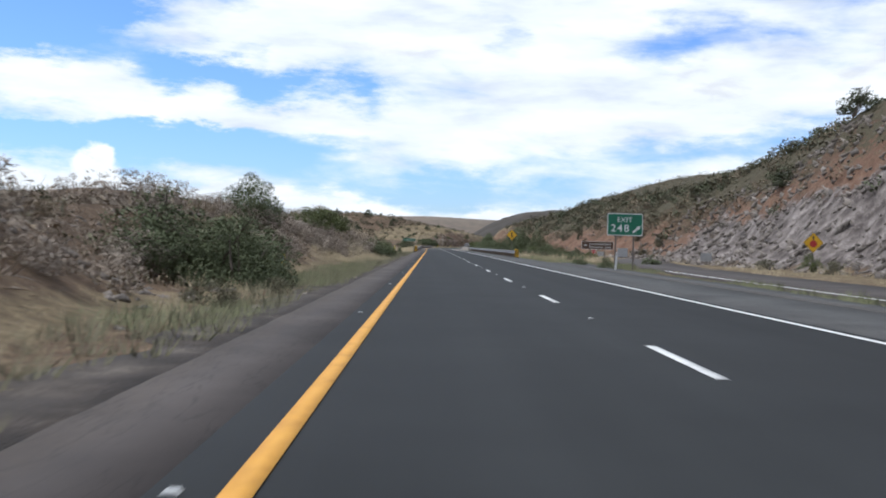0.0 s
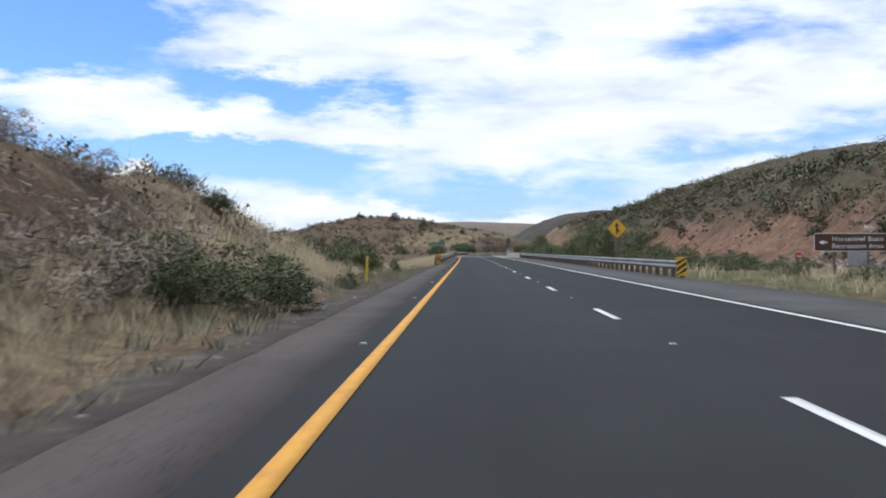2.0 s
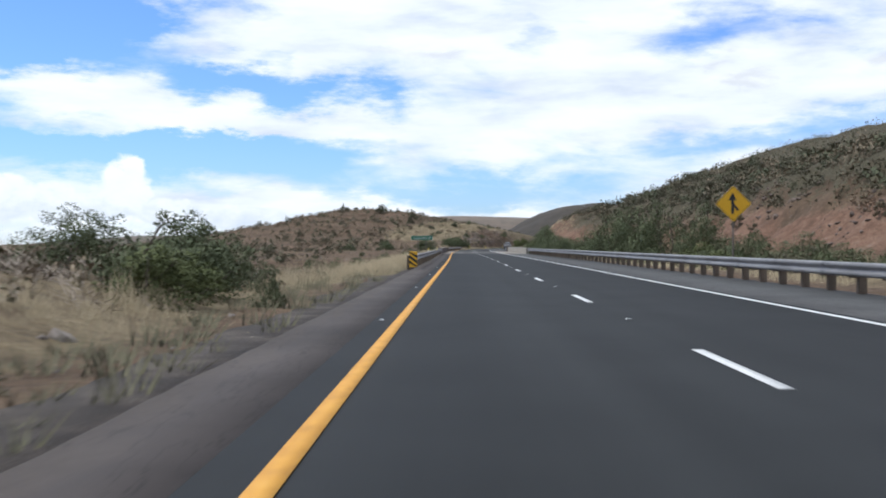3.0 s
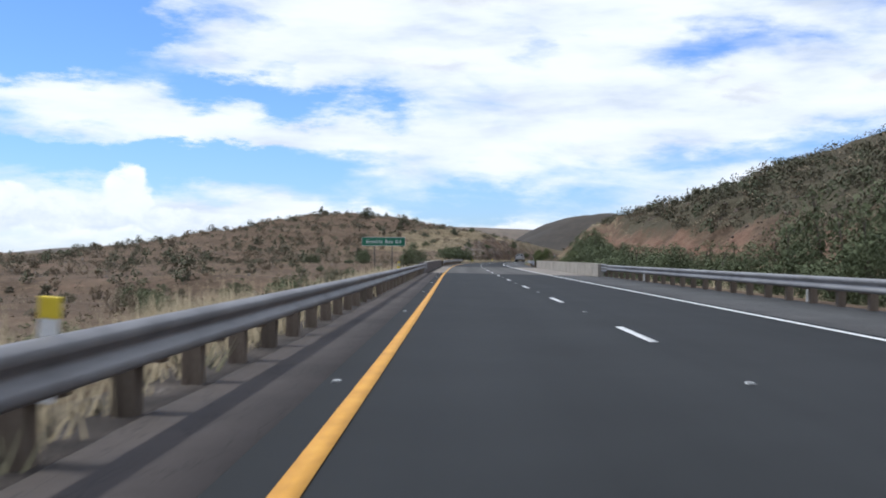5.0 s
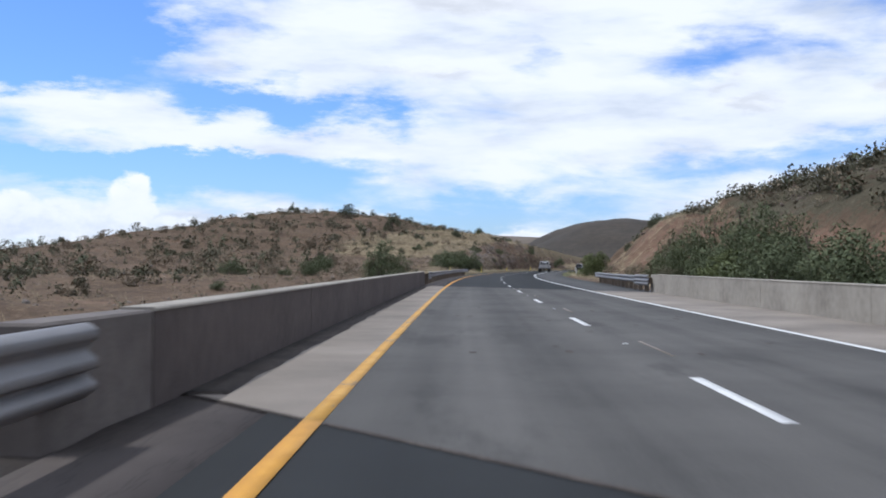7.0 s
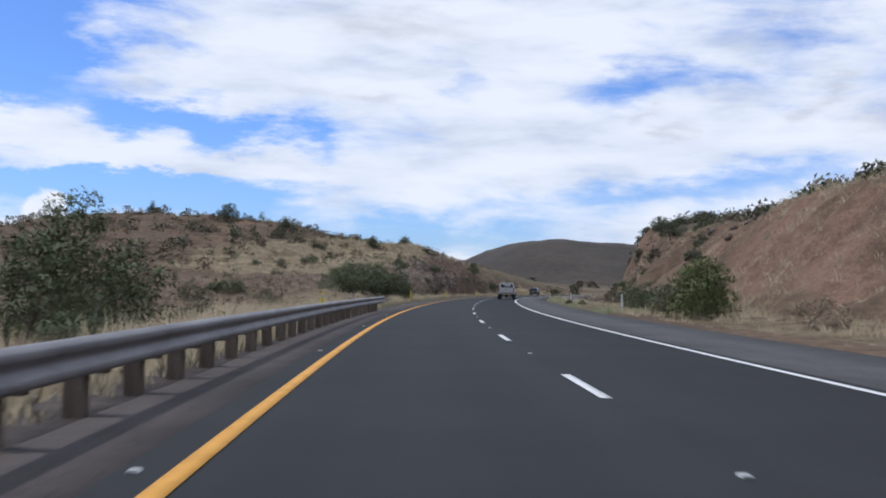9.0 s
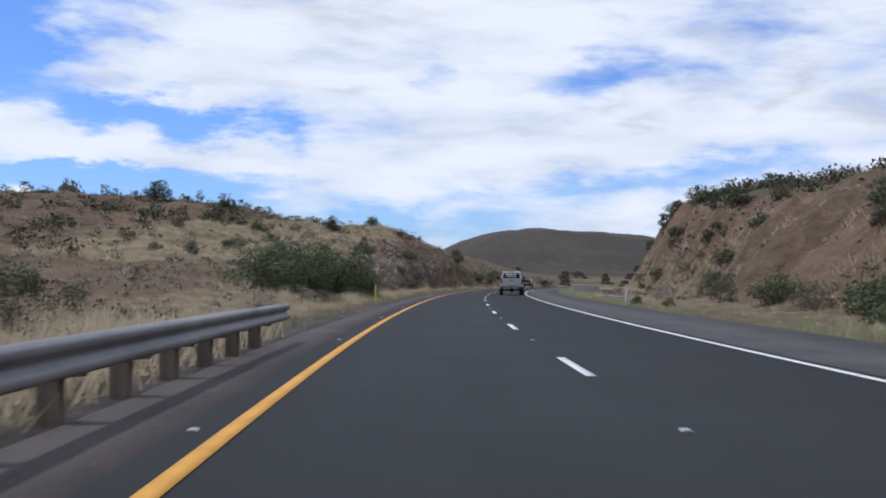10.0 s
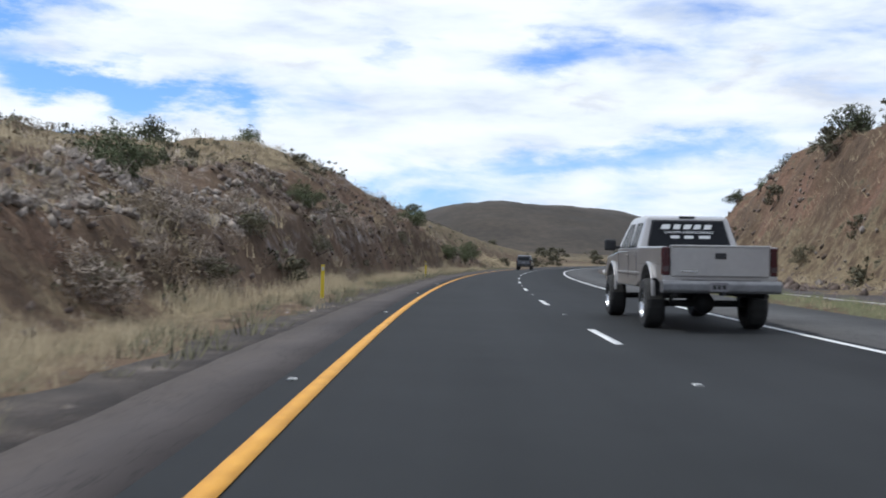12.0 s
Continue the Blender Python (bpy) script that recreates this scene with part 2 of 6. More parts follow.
def asphalt_material(name, dark, light, streak=0.35, patch=0.0, drift=None):
    """Asphalt with aggregate grain and wheel-track streaks along the road."""
    m = bpy.data.materials.new(name)
    m.use_nodes = True
    N = Nodes(m.node_tree)
    L = m.node_tree.links
    b = m.node_tree.nodes["Principled BSDF"]
    uv = N.add("ShaderNodeUVMap")
    uv.uv_map = "along"
    sp = N.add("ShaderNodeSeparateXYZ")
    L.new(uv.outputs[0], sp.inputs[0])
    q, s = sp.outputs[0], sp.outputs[1]
    tracks = N.noise(N.combine(N.math("MULTIPLY", q, 1.1), N.math("MULTIPLY", s, .012), 0.0), 1.0, 3.0)
    blot = N.noise(uv.outputs[0], 0.35, 7.0, .6)
    grain = N.noise(uv.outputs[0], 38.0, 3.0, .7)
    f = N.math("ADD", N.math("ADD", N.math("MULTIPLY", tracks, streak), N.math("MULTIPLY", blot, .75 - streak)), N.math("MULTIPLY", grain, .25))
    c = N.ramp(f, [(.36, dark), (.64, light)])
    if patch:
        bl = N.noise(N.combine(N.math("MULTIPLY", q, .9), N.math("MULTIPLY", s, .22), 4.0), 1.0, 6.0, .6)
        c = N.mix(N.math("MULTIPLY", N.smooth(bl, .52, .68), patch), c, dark)
    if drift:
        # soil blown in from the verges that lie at these two offsets
        n = N.noise(N.combine(q, N.math("MULTIPLY", s, .35), 2.0), 1.6, 7.0, .65)
        far = N.math("MINIMUM", N.math("ABSOLUTE", N.math("SUBTRACT", q, drift[0])), N.math("ABSOLUTE", N.math("SUBTRACT", q, drift[1])))
        k = N.smooth(N.math("SUBTRACT", N.math("MULTIPLY", n, 1.15), far), .05, .45)
        c = N.mix(N.math("MULTIPLY", k, .22), c, N.ramp(N.noise(uv.outputs[0], 9.0, 5.0, .7), [(.3, (.055, .042, .034)), (.55, (.12, .094, .074)), (.75, (.21, .17, .135))]))
        crack = N.noise(N.combine(N.math("MULTIPLY", q, 3.0), N.math("MULTIPLY", s, .5), 7.0), 1.0, 4.0, .6)
        c = N.mix(N.math("MULTIPLY", N.smooth(N.math("ABSOLUTE", N.math("SUBTRACT", crack, .5)), .012, .0), .5), c, (.02, .018, .018))
    L.new(c, b.inputs["Base Color"])
    b.inputs["Roughness"].default_value = .88
    b.inputs["Specular IOR Level"].default_value = .25
    bp = N.add("ShaderNodeBump")
    bp.inputs["Strength"].default_value = .35
    bp.inputs["Distance"].default_value = .006
    L.new(grain, bp.inputs["Height"])
    L.new(bp.outputs[0], b.inputs["Normal"])
    return m


def foliage_material(name, stops, vary=.13):
    m = surface(name, stops, scale=.9, rough=.75, vary=vary, spec=.2)
    return m


M_GROUND = ground_material()
M_ASPHALT = asphalt_material("asphalt", (.0115, .0128, .0138), (.0245, .0264, .0280))
M_SHOULDER = asphalt_material("worn_shoulder_asphalt", (.044, .037, .035), (.088, .074, .069), .12, drift=(-1.45, 10.5))
M_SHOULDER_GREY = asphalt_material("grey_shoulder_asphalt", (.046, .0455, .046), (.090, .088, .087), .15, drift=(-1.45, 10.5))
M_DECK = asphalt_material("bridge_deck_concrete", (.046, .044, .042), (.122, .115, .108), .42, .75)
M_DECK_EDGE = asphalt_material("bridge_edge_concrete", (.15, .130, .112), (.29, .252, .215), .1)
M_GRAVEL = surface("dark_gravel", [(.30, (.020, .016, .0135)), (.48, (.044, .034, .028)), (.58, (.078, .062, .051)), (.70, (.18, .15, .125))], 1.2, .95, bump=1.0, bump_scale=26, fine=24)
M_YELLOW = surface("yellow_road_paint", [(.3, (.42, .19, .015)), (.55, (.62, .30, .03)), (.75, (.66, .36, .06))], 2.0, .7, bump=.15, bump_scale=60)


def worn_paint():
    """Yellow paint rubbed through to the concrete in places."""
    m = surface("worn_yellow_paint", [(.3, (.40, .20, .03)), (.55, (.55, .30, .06)), (.75, (.60, .36, .09))], 2.0, .75, bump=.15, bump_scale=60)
    N = Nodes(m.node_tree)
    b = m.node_tree.nodes["Principled BSDF"]
    src = b.inputs["Base Color"].links[0].from_socket
    tc = N.add("ShaderNodeTexCoord")
    v = tc.outputs["Object"]
    w = N.math("ADD", N.math("MULTIPLY", N.noise(v, 1.3, 6.0, .65), .6), N.math("MULTIPLY", N.noise(v, 14.0, 4.0, .7), .4))
    m.node_tree.links.new(N.mix(N.smooth(w, .52, .62), src, (.20, .165, .13)), b.inputs["Base Color"])
    return m


M_YELLOW_WORN = worn_paint()
M_WHITE = surface("white_road_paint", [(.25, (.42, .42, .42)), (.5, (.66, .66, .65)), (.75, (.74, .74, .73))], 2.4, .7, bump=.15, bump_scale=60)
M_STEEL = surface("weathered_galvanised_steel", [(.3, (.12, .115, .12)), (.5, (.215, .21, .215)), (.75, (.31, .305, .31))], 1.6, .6, .35, .15, 30, stretch=(1, .25, 1), fine=5.0)
M_POST = surface("weathered_timber", [(.3, (.075, .055, .042)), (.5, (.15, .115, .086)), (.7, (.23, .185, .14))], 3.0, .9, bump=.4, bump_scale=40, stretch=(4, 4, .6), vary=.25)
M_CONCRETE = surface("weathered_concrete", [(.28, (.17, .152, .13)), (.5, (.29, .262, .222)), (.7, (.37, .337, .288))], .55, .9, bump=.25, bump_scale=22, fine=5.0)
# half-shade tone painted in for the left parapet's angled end blocks
M_CONCRETE_MID = surface("half_shaded_concrete", [(.28, (.085, .072, .066)), (.5, (.14, .12, .108)), (.72, (.20, .175, .155))], .45, .92, bump=.25, bump_scale=22, fine=4.0)
# shade of the left parapet's road face is put into this colour
M_CONCRETE_DARK = surface("shaded_concrete", [(.28, (.052, .040, .037)), (.5, (.094, .074, .068)), (.72, (.135, .110, .101))], .35, .92, bump=.25, bump_scale=22, fine=4.0)
M_GREEN = surface("green_sign_sheeting", [(.3, (.004, .115, .062)), (.7, (.010, .16, .088))], 1.4, .45)
M_BROWN = surface("brown_sign_sheeting", [(.3, (.052, .026, .014)), (.7, (.085, .042, .022))], 1.4, .5)
M_SIGN_WHITE = surface("white_sign_sheeting", [(.3, (.68, .70, .68)), (.7, (.82, .83, .82))], 3, .45)
M_SIGN_YELLOW = surface("yellow_sign_sheeting", [(.3, (.68, .36, .008)), (.7, (.80, .46, .015))], 2, .45)
M_BLACK = surface("black_sign_ink", [(.3, (.012, .012, .012)), (.7, (.03, .03, .03))], 3, .6)
M_RED = surface("red_sign_sheeting", [(.3, (.36, .02, .02)), (.7, (.50, .04, .03))], 3, .5)
M_ALU = surface("bare_aluminium", [(.3, (.36, .37, .38)), (.7, (.55, .56, .57))], 3, .45, .85)
M_SIGNPOST = surface("rusty_steel_post", [(.3, (.10, .085, .075)), (.7, (.22, .19, .17))], 5, .65, .4)
M_PLASTIC_W = surface("white_post_plastic", [(.3, (.62, .62, .60)), (.7, (.80, .80, .78))], 5, .55)
M_PLASTIC_Y = surface("yellow_post_plastic", [(.3, (.62, .45, .02)), (.7, (.78, .60, .04))], 5, .55)
M_MARKER = surface("white_reflector", [(.3, (.38, .38, .37)), (.7, (.58, .58, .56))], 20, .4)
M_STONE_BROWN = surface("brown_broken_stone", [(.3, (.050, .037, .031)), (.5, (.105, .078, .064)), (.7, (.19, .145, .118))], 1.5, .93, bump=.6, bump_scale=9, vary=.3)
M_STONE_PALE = surface("pale_broken_stone", [(.3, (.14, .118, .10)), (.5, (.25, .215, .185)), (.7, (.40, .35, .305))], 1.5, .93, bump=.6, bump_scale=9, vary=.3)
M_STONE = surface("broken_stone", [(.3, (.075, .062, .054)), (.5, (.16, .136, .118)), (.7, (.30, .265, .235))], 1.5, .93, bump=.6, bump_scale=9, vary=.3)
M_LEAF = foliage_material("mesquite_leaf", [(.3, (.080, .096, .049)), (.5, (.098, .116, .060)), (.72, (.122, .140, .076))])
M_LEAF_BRIGHT = foliage_material("palo_verde_leaf", [(.3, (.070, .084, .032)), (.5, (.105, .122, .048)), (.72, (.15, .166, .072))])
M_LEAF_DARK = foliage_material("juniper_leaf", [(.3, (.064, .073, .042)), (.5, (.082, .092, .054)), (.72, (.105, .116, .070))])
M_LEAF_HILL = foliage_material("hill_bush_leaf", [(.3, (.074, .070, .044)), (.5, (.096, .090, .058)), (.72, (.122, .112, .075))])
M_LEAF_GREY = foliage_material("scrub_leaf", [(.3, (.085, .082, .050)), (.5, (.128, .120, .076)), (.72, (.175, .162, .108))])
M_LEAF_DEAD = foliage_material("dry_scrub_twigs", [(.3, (.15, .118, .082)), (.5, (.24, .19, .135)), (.72, (.34, .275, .20))])
M_SCRUB_GREY = foliage_material("hill_scrub_grey", [(.3, (.070, .068, .043)), (.5, (.12, .113, .073)), (.72, (.18, .168, .115))])
M_SCRUB_DARK = foliage_material("hill_scrub_dark", [(.3, (.036, .040, .024)), (.5, (.066, .070, .042)), (.72, (.105, .108, .068))])
M_SCRUB_DRY = foliage_material("hill_scrub_dry", [(.3, (.12, .094, .065)), (.5, (.20, .158, .11)), (.72, (.29, .235, .168))])
M_BARK = surface("grey_brown_bark", [(.3, (.05, .04, .032)), (.7, (.15, .12, .095))], 6, .95, bump=.5)
M_BRUSH = foliage_material("dead_brush", [(.3, (.195, .162, .132)), (.5, (.285, .238, .196)), (.72, (.37, .315, .262))])
M_STRAW = foliage_material("dry_grass", [(.3, (.20, .158, .098)), (.5, (.30, .245, .158)), (.72, (.41, .345, .235))], .16)
M_GREENGRASS = foliage_material("green_verge_grass", [(.3, (.092, .098, .051)), (.5, (.142, .147, .080)), (.72, (.20, .20, .118))], .16)
M_SILVER = surface("silver_pewter_car_paint", [(.3, (.36, .345, .335)), (.7, (.44, .425, .41))], 1.2, .32, .55, coat=.6)
M_CHROME = surface("dull_chrome", [(.3, (.5, .5, .5)), (.7, (.68, .68, .68))], 4, .22, 1.0)
M_TYRE = surface("tyre_rubber", [(.3, (.014, .014, .014)), (.7, (.032, .031, .03))], 6, .85, bump=.3)
M_DARKTRIM = surface("black_trim_plastic", [(.3, (.012, .012, .013)), (.7, (.03, .03, .032))], 5, .6)
M_CARBLACK = surface("black_car_paint", [(.3, (.010, .011, .014)), (.7, (.018, .019, .023))], 2, .25, coat=.8)
M_TAIL = surface("dark_red_tail_lamp", [(.3, (.028, .003, .005)), (.7, (.055, .006, .008))], 6, .22)
M_TAIL_CLEAR = surface("smoked_lens", [(.3, (.05, .03, .03)), (.7, (.09, .06, .06))], 6, .22)
M_BUMPER = surface("dull_grey_bumper", [(.3, (.14, .14, .145)), (.7, (.24, .24, .245))], 4, .42, .6)
M_TINT = surface("dark_tinted_glass", [(.3, (.008, .009, .011)), (.7, (.014, .015, .018))], 2, .12, spec=.14)
M_DECAL = surface("white_window_lettering", [(.3, (.62, .62, .62)), (.7, (.72, .72, .72))], 6, .6)
M_PLATE = surface("licence_plate", [(.3, (.16, .15, .16)), (.7, (.24, .23, .24))], 6, .5)

# ======================================================================
# Building helpers
# ======================================================================


def mesh_of(name, data, material):
    me = bpy.data.meshes.new(name)
    if isinstance(data, bmesh.types.BMesh):
        data.normal_update()
        data.to_mesh(me)
        data.free()
    elif isinstance(data, bpy.types.Mesh):
        me = data
        me.name = name
    else:
        verts, faces = data
        fill(me, np.asarray(verts, float), np.asarray(faces, int))
    me.materials.clear()
    me.materials.append(material)
    return me


def fill(me, verts, faces):
    """Fast mesh from arrays; faces all have the same number of corners."""
    n, k = faces.shape
    me.vertices.add(len(verts))
    me.vertices.foreach_set("co", verts.ravel())
    me.loops.add(n * k)
    me.loops.foreach_set("vertex_index", faces.ravel())
    me.polygons.add(n)
    me.polygons.foreach_set("loop_start", np.arange(0, n * k, k))
    me.update(calc_edges=True)


def smooth_shade(me):
    me.polygons.foreach_set("use_smooth", np.ones(len(me.polygons), bool))


def part(name, data, material, parent=None, label="", at=None, smooth=False):
    """One mesh object, under a thing or a part."""
    me = mesh_of(name, data, material)
    if smooth:
        smooth_shade(me)
    ob = new(name, me)
    if parent is not None:
        ob.parent = parent
    if at is not None:
        ob.matrix_basis = at
    if label:
        tagged(ob, label=label)
    return ob


def thing(name, label, category, group="", at=None, kind=""):
    ob = new(name)
    ob.empty_display_size = .3
    if at is not None:
        ob.matrix_basis = at
    return tagged(ob, label, category, group, kind)


def box(size, centre=(0, 0, 0), bevel=0.0, bm=None, turn=None):
    """Adds a bevelled box to bm."""
    own = bmesh.new()
    bmesh.ops.create_cube(own, size=1.0)
    bmesh.ops.scale(own, vec=size, verts=own.verts)
    if bevel:
        bmesh.ops.bevel(own, geom=own.edges[:], offset=bevel, segments=2, affect="EDGES", profile=.5)
    m = Matrix.Translation(centre)
    if turn is not None:
        m = m @ turn
    bmesh.ops.transform(own, matrix=m, verts=own.verts)
    return join(bm, own)


def join(bm, own):
    if bm is None:
        return own
    me = bpy.data.meshes.new("_join")
    own.to_mesh(me)
    own.free()
    bm.from_mesh(me)
    bpy.data.meshes.remove(me)
    return bm


def tube(r1, r2, a, b, seg=12, bm=None, caps=True):
    """A tapered round bar from a to b."""
    a, b = Vector(a), Vector(b)
    own = bmesh.new()
    d = b - a
    m = Matrix.Translation((a + b) / 2) @ d.to_track_quat("Z", "Y").to_matrix().to_4x4()
    bmesh.ops.create_cone(own, cap_ends=caps, segments=seg, radius1=r1, radius2=r2, depth=d.length, matrix=m)
    return join(bm, own)


def prism(outline, depth, bm=None, axis="y", centre=(0, 0, 0), bevel=0.0):
    """An outline in x,z drawn out by depth along y (axis y), or in y,z along x (axis x)."""
    own = bmesh.new()
    vs = [own.verts.new((p[0], -depth / 2, p[1]) if axis == "y" else (-depth / 2, p[0], p[1])) for p in outline]
    f = own.faces.new(vs)
    r = bmesh.ops.extrude_face_region(own, geom=[f])
    move = (0, depth, 0) if axis == "y" else (depth, 0, 0)
    bmesh.ops.translate(own, vec=move, verts=[v for v in r["geom"] if isinstance(v, bmesh.types.BMVert)])
    bmesh.ops.recalc_face_normals(own, faces=own.faces)
    if bevel:
        bmesh.ops.bevel(own, geom=own.edges[:], offset=bevel, segments=2, affect="EDGES", profile=.5)
    bmesh.ops.translate(own, vec=centre, verts=own.verts)
    return join(bm, own)


def rounded(w, h, r, n=5):
    """Outline of a rectangle with round corners about the origin."""
    pts = []
    for cx, cz, a0 in ((w / 2 - r, h / 2 - r, 0), (-w / 2 + r, h / 2 - r, 90), (-w / 2 + r, -h / 2 + r, 180), (w / 2 - r, -h / 2 + r, 270)):
        for i in range(n + 1):
            a = radians(a0 + 90 * i / n)
            pts.append((cx + r * math.cos(a), cz + r * math.sin(a)))
    return pts


def lettering(text, size, x, z, y, width=None, spacing=1.0, thick=.004):
    """Mesh of a line of writing that faces -y, centred at x, z; width squeezes it to that many metres."""
    cu = bpy.data.curves.new("lettering", "FONT")
    cu.body, cu.size, cu.align_x, cu.align_y = text, size, "CENTER", "CENTER"
    cu.extrude, cu.space_character, cu.offset = thick, spacing, .006 * size
    cu.resolution_u = 3
    tmp = bpy.data.objects.new("_t", cu)
    scene.collection.objects.link(tmp)
    bpy.context.view_layer.update()
    me = bpy.data.meshes.new_from_object(tmp)
    bpy.data.objects.remove(tmp)
    co = np.empty(len(me.vertices) * 3)
    me.vertices.foreach_get("co", co)
    co = co.reshape(-1, 3)
    k = 1.0
    if width:
        k = width / (co[:, 0].max() - co[:, 0].min())
    cx, cy = (co[:, 0].max() + co[:, 0].min()) / 2, (co[:, 1].max() + co[:, 1].min()) / 2
    new_co = np.stack([(co[:, 0] - cx) * k + x, y - co[:, 2], (co[:, 1] - cy) + z], axis=1)
    me.vertices.foreach_set("co", new_co.ravel())
    me.update()
    return me


def vnoise(x, y, seed=0):
    """Smooth lattice noise in 0..1 for arrays."""
    xi, yi = np.floor(x).astype(np.int64), np.floor(y).astype(np.int64)
    fx, fy = x - xi, y - yi
    fx, fy = fx * fx * (3 - 2 * fx), fy * fy * (3 - 2 * fy)

    def h(i, j):
        n = (i * 374761393 + j * 668265263 + seed * 974634777) & 0x7FFFFFFF
        n = ((n ^ (n >> 13)) * 1274126177) & 0x7FFFFFFF
        n = ((n ^ (n >> 16)) * 60493) & 0x7FFFFFFF
        return (n & 0xFFFF) / 65535.0

    a = h(xi, yi) * (1 - fx) + h(xi + 1, yi) * fx
    b = h(xi, yi + 1) * (1 - fx) + h(xi + 1, yi + 1) * fx
    return a * (1 - fy) + b * fy


def fbm(x, y, seed=0, octaves=4):
    t, amp, tot = 0.0, 1.0, 0.0
    for o in range(octaves):
        t = t + amp * (vnoise(x * 2 ** o, y * 2 ** o, seed + 17 * o) - .5)
        tot += amp
        amp *= .5
    return t / tot * 2


def sstep(x, lo, hi):
    t = np.clip((x - lo) / (hi - lo), 0, 1)
    return t * t * (3 - 2 * t)


# ======================================================================
# The lie of the land
# ======================================================================


def land(s, q):
    """Height of the ground and its cover (rock, red earth, straw) at road coordinates."""
    s, q = np.broadcast_arrays(np.asarray(s, float), np.asarray(q, float))
    d = -q
    big = fbm(s / 38, q / 30, 3)
    mid = fbm(s / 9, q / 7, 5)
    sml = fbm(s / 2.2, q / 1.8, 9)
    # -- left of the road
    bank = np.interp(s, [-60, 10, 40, 62, 76, 88, 97, 104, 114, 126, 138], [1.9, 2.0, 2.3, 2.3, 1.9, 2.9, 3.7, 3.4, 2.4, 1.1, 0])
    foot = 3.1 + .9 * fbm(s / 11, s * 0 + 2.2, 21) + 2.4 * np.exp(-((s - 39) / 8) ** 2)
    zl = bank * sstep(d, foot, foot + 5.2) * (1 + .25 * mid) + bank * .25 * sstep(d, 9, 26) - bank * .9 * sstep(d, 30, 90)
    wash = -1.5 * sstep(s, 132, 165) * (1 - sstep(s, 322, 352)) * sstep(d, 2.6, 11) - 2.2 * sstep(s, 236, 254) * (1 - sstep(s, 290, 305)) * sstep(d, 2.4, 7)
    cut = np.interp(s, [372, 400, 425, 442, 460, 485, 500, 515, 541, 565, 620], [0, 1.2, 2.9, 4.3, 5.5, 7.7, 8.5, 7.8, 4.8, 2.4, .6])
    cf = 5.0 + .8 * fbm(s / 14, s * 0 + 7.7, 31)
    zc = cut * (.52 * sstep(d, cf, cf + 1.9) + .20 * sstep(d, cf + 2.2, cf + 4.4) + .28 * sstep(d, cf + 3.5, cf + 10))
    # the scrub hill: long face towards the traveller, crest near s = 505
    face = .94 * sstep(s, 352, 536) * (1 - .75 * sstep(s, 530, 700))
    side = np.interp(d, [0, 12, 20, 40, 57, 74, 86, 98, 114, 135, 170, 330], [0, 0, 2.0, 5.8, 9.0, 10.6, 8.2, 5.2, 2.2, .6, 0, 0])
    base = np.interp(d, [0, 6, 14, 30, 74, 98, 114, 140, 200], [0, 0, 7.0, 7.2, 7.0, 5.6, 3.4, 1.6, .6])
    zh = face * (side + base)
    zleft = zl + wash + np.maximum(zc, zh * sstep(d, 5, 13)) + sstep(d, 6, 40) * (big * (.9 + 1.2 * face) + mid * .35) + sml * .16 * sstep(d, 2.6, 6)
    gully = fbm(s / 3.4, d / 9.0, 77)
    zleft = zleft + zc * (.14 * mid + .10 * sml + .20 * gully * sstep(d, cf, cf + 2) * (1 - sstep(d, cf + 4, cf + 9)))
    zleft = zleft - 6.5 * sstep(d, 92, 150) * sstep(s, 200, 330)
    # -- right of the road
    rf = np.interp(s, [-60, 95, 130, 165, 290, 345, 380, 405, 430, 520, 620], [26, 28, 30, 30, 26, 17, 14.8, 16, 20.5, 20, 22])
    rise = np.interp(s, [-60, 60, 108, 125, 147, 191, 252, 340, 372, 400, 421, 430, 445, 460, 478, 492, 505, 538, 553, 600], [17, 17, 16, 13, 11, 8.2, 7.8, 6.4, 5.8, 5.4, 6.0, 6.6, 7.7, 8.8, 10.4, 11.6, 12.2, 12.0, 9.4, 1.5])
    wide = np.interp(s, [-60, 120, 170, 300, 370, 430, 480, 700], [14, 14, 14, 14, 9, 6, 6, 12])
    top = np.interp(s, [-60, 60, 110, 180, 300, 345, 385, 470, 520, 620, 720], [37, 35, 30, 23.5, 23.5, 25.5, 21.5, 16, 14, 3, 0])
    e = q - rf - .8 * mid
    zr = rise * (.78 * sstep(e, 0, wide) + .22 * sstep(e, wide * .6, wide * 1.6))
    zr = zr + np.maximum(top - rise, 0) * sstep(q, rf + wide * .7 - 12, 92)
    zr = zr * (1 + .10 * big) + sstep(e, 0, 8) * (mid * .55 + big * 1.3) + sml * .14 * sstep(q, 11, 14)
    rocky = sstep(e, -.5, 1.5) * (1 - sstep(e, wide * .95, wide * 1.5))
    gul = fbm(s / 4.0, q / 11.0, 79)
    zr = zr + rocky * (.5 * mid + .45 * sml + (.9 + .7 * sstep(s, 130, 150)) * gul + sstep(s, 385, 405) * (.5 * np.abs(gul) + 1.0 * np.abs(fbm(s / 3.1, zr / 1.7, 83)) + .45 * sml)) * sstep(rise, 1, 6)
    dip = -.7 * sstep(s, 150, 190) * (1 - sstep(s, 285, 310)) * sstep(q, 11, 16) * (1 - sstep(q, 26, 34)) - .8 * sstep(s, 236, 252) * (1 - sstep(s, 284, 296)) * sstep(q, 9.8, 14) * (1 - sstep(q, 22, 32))
    zright = zr + dip
    z = np.where(q < 4, zleft, zright) - .04
    under = sstep(q, -1.75, -1.25) * (1 - sstep(q, 10.3, 10.9))
    z = z * (1 - under) - .42 * under
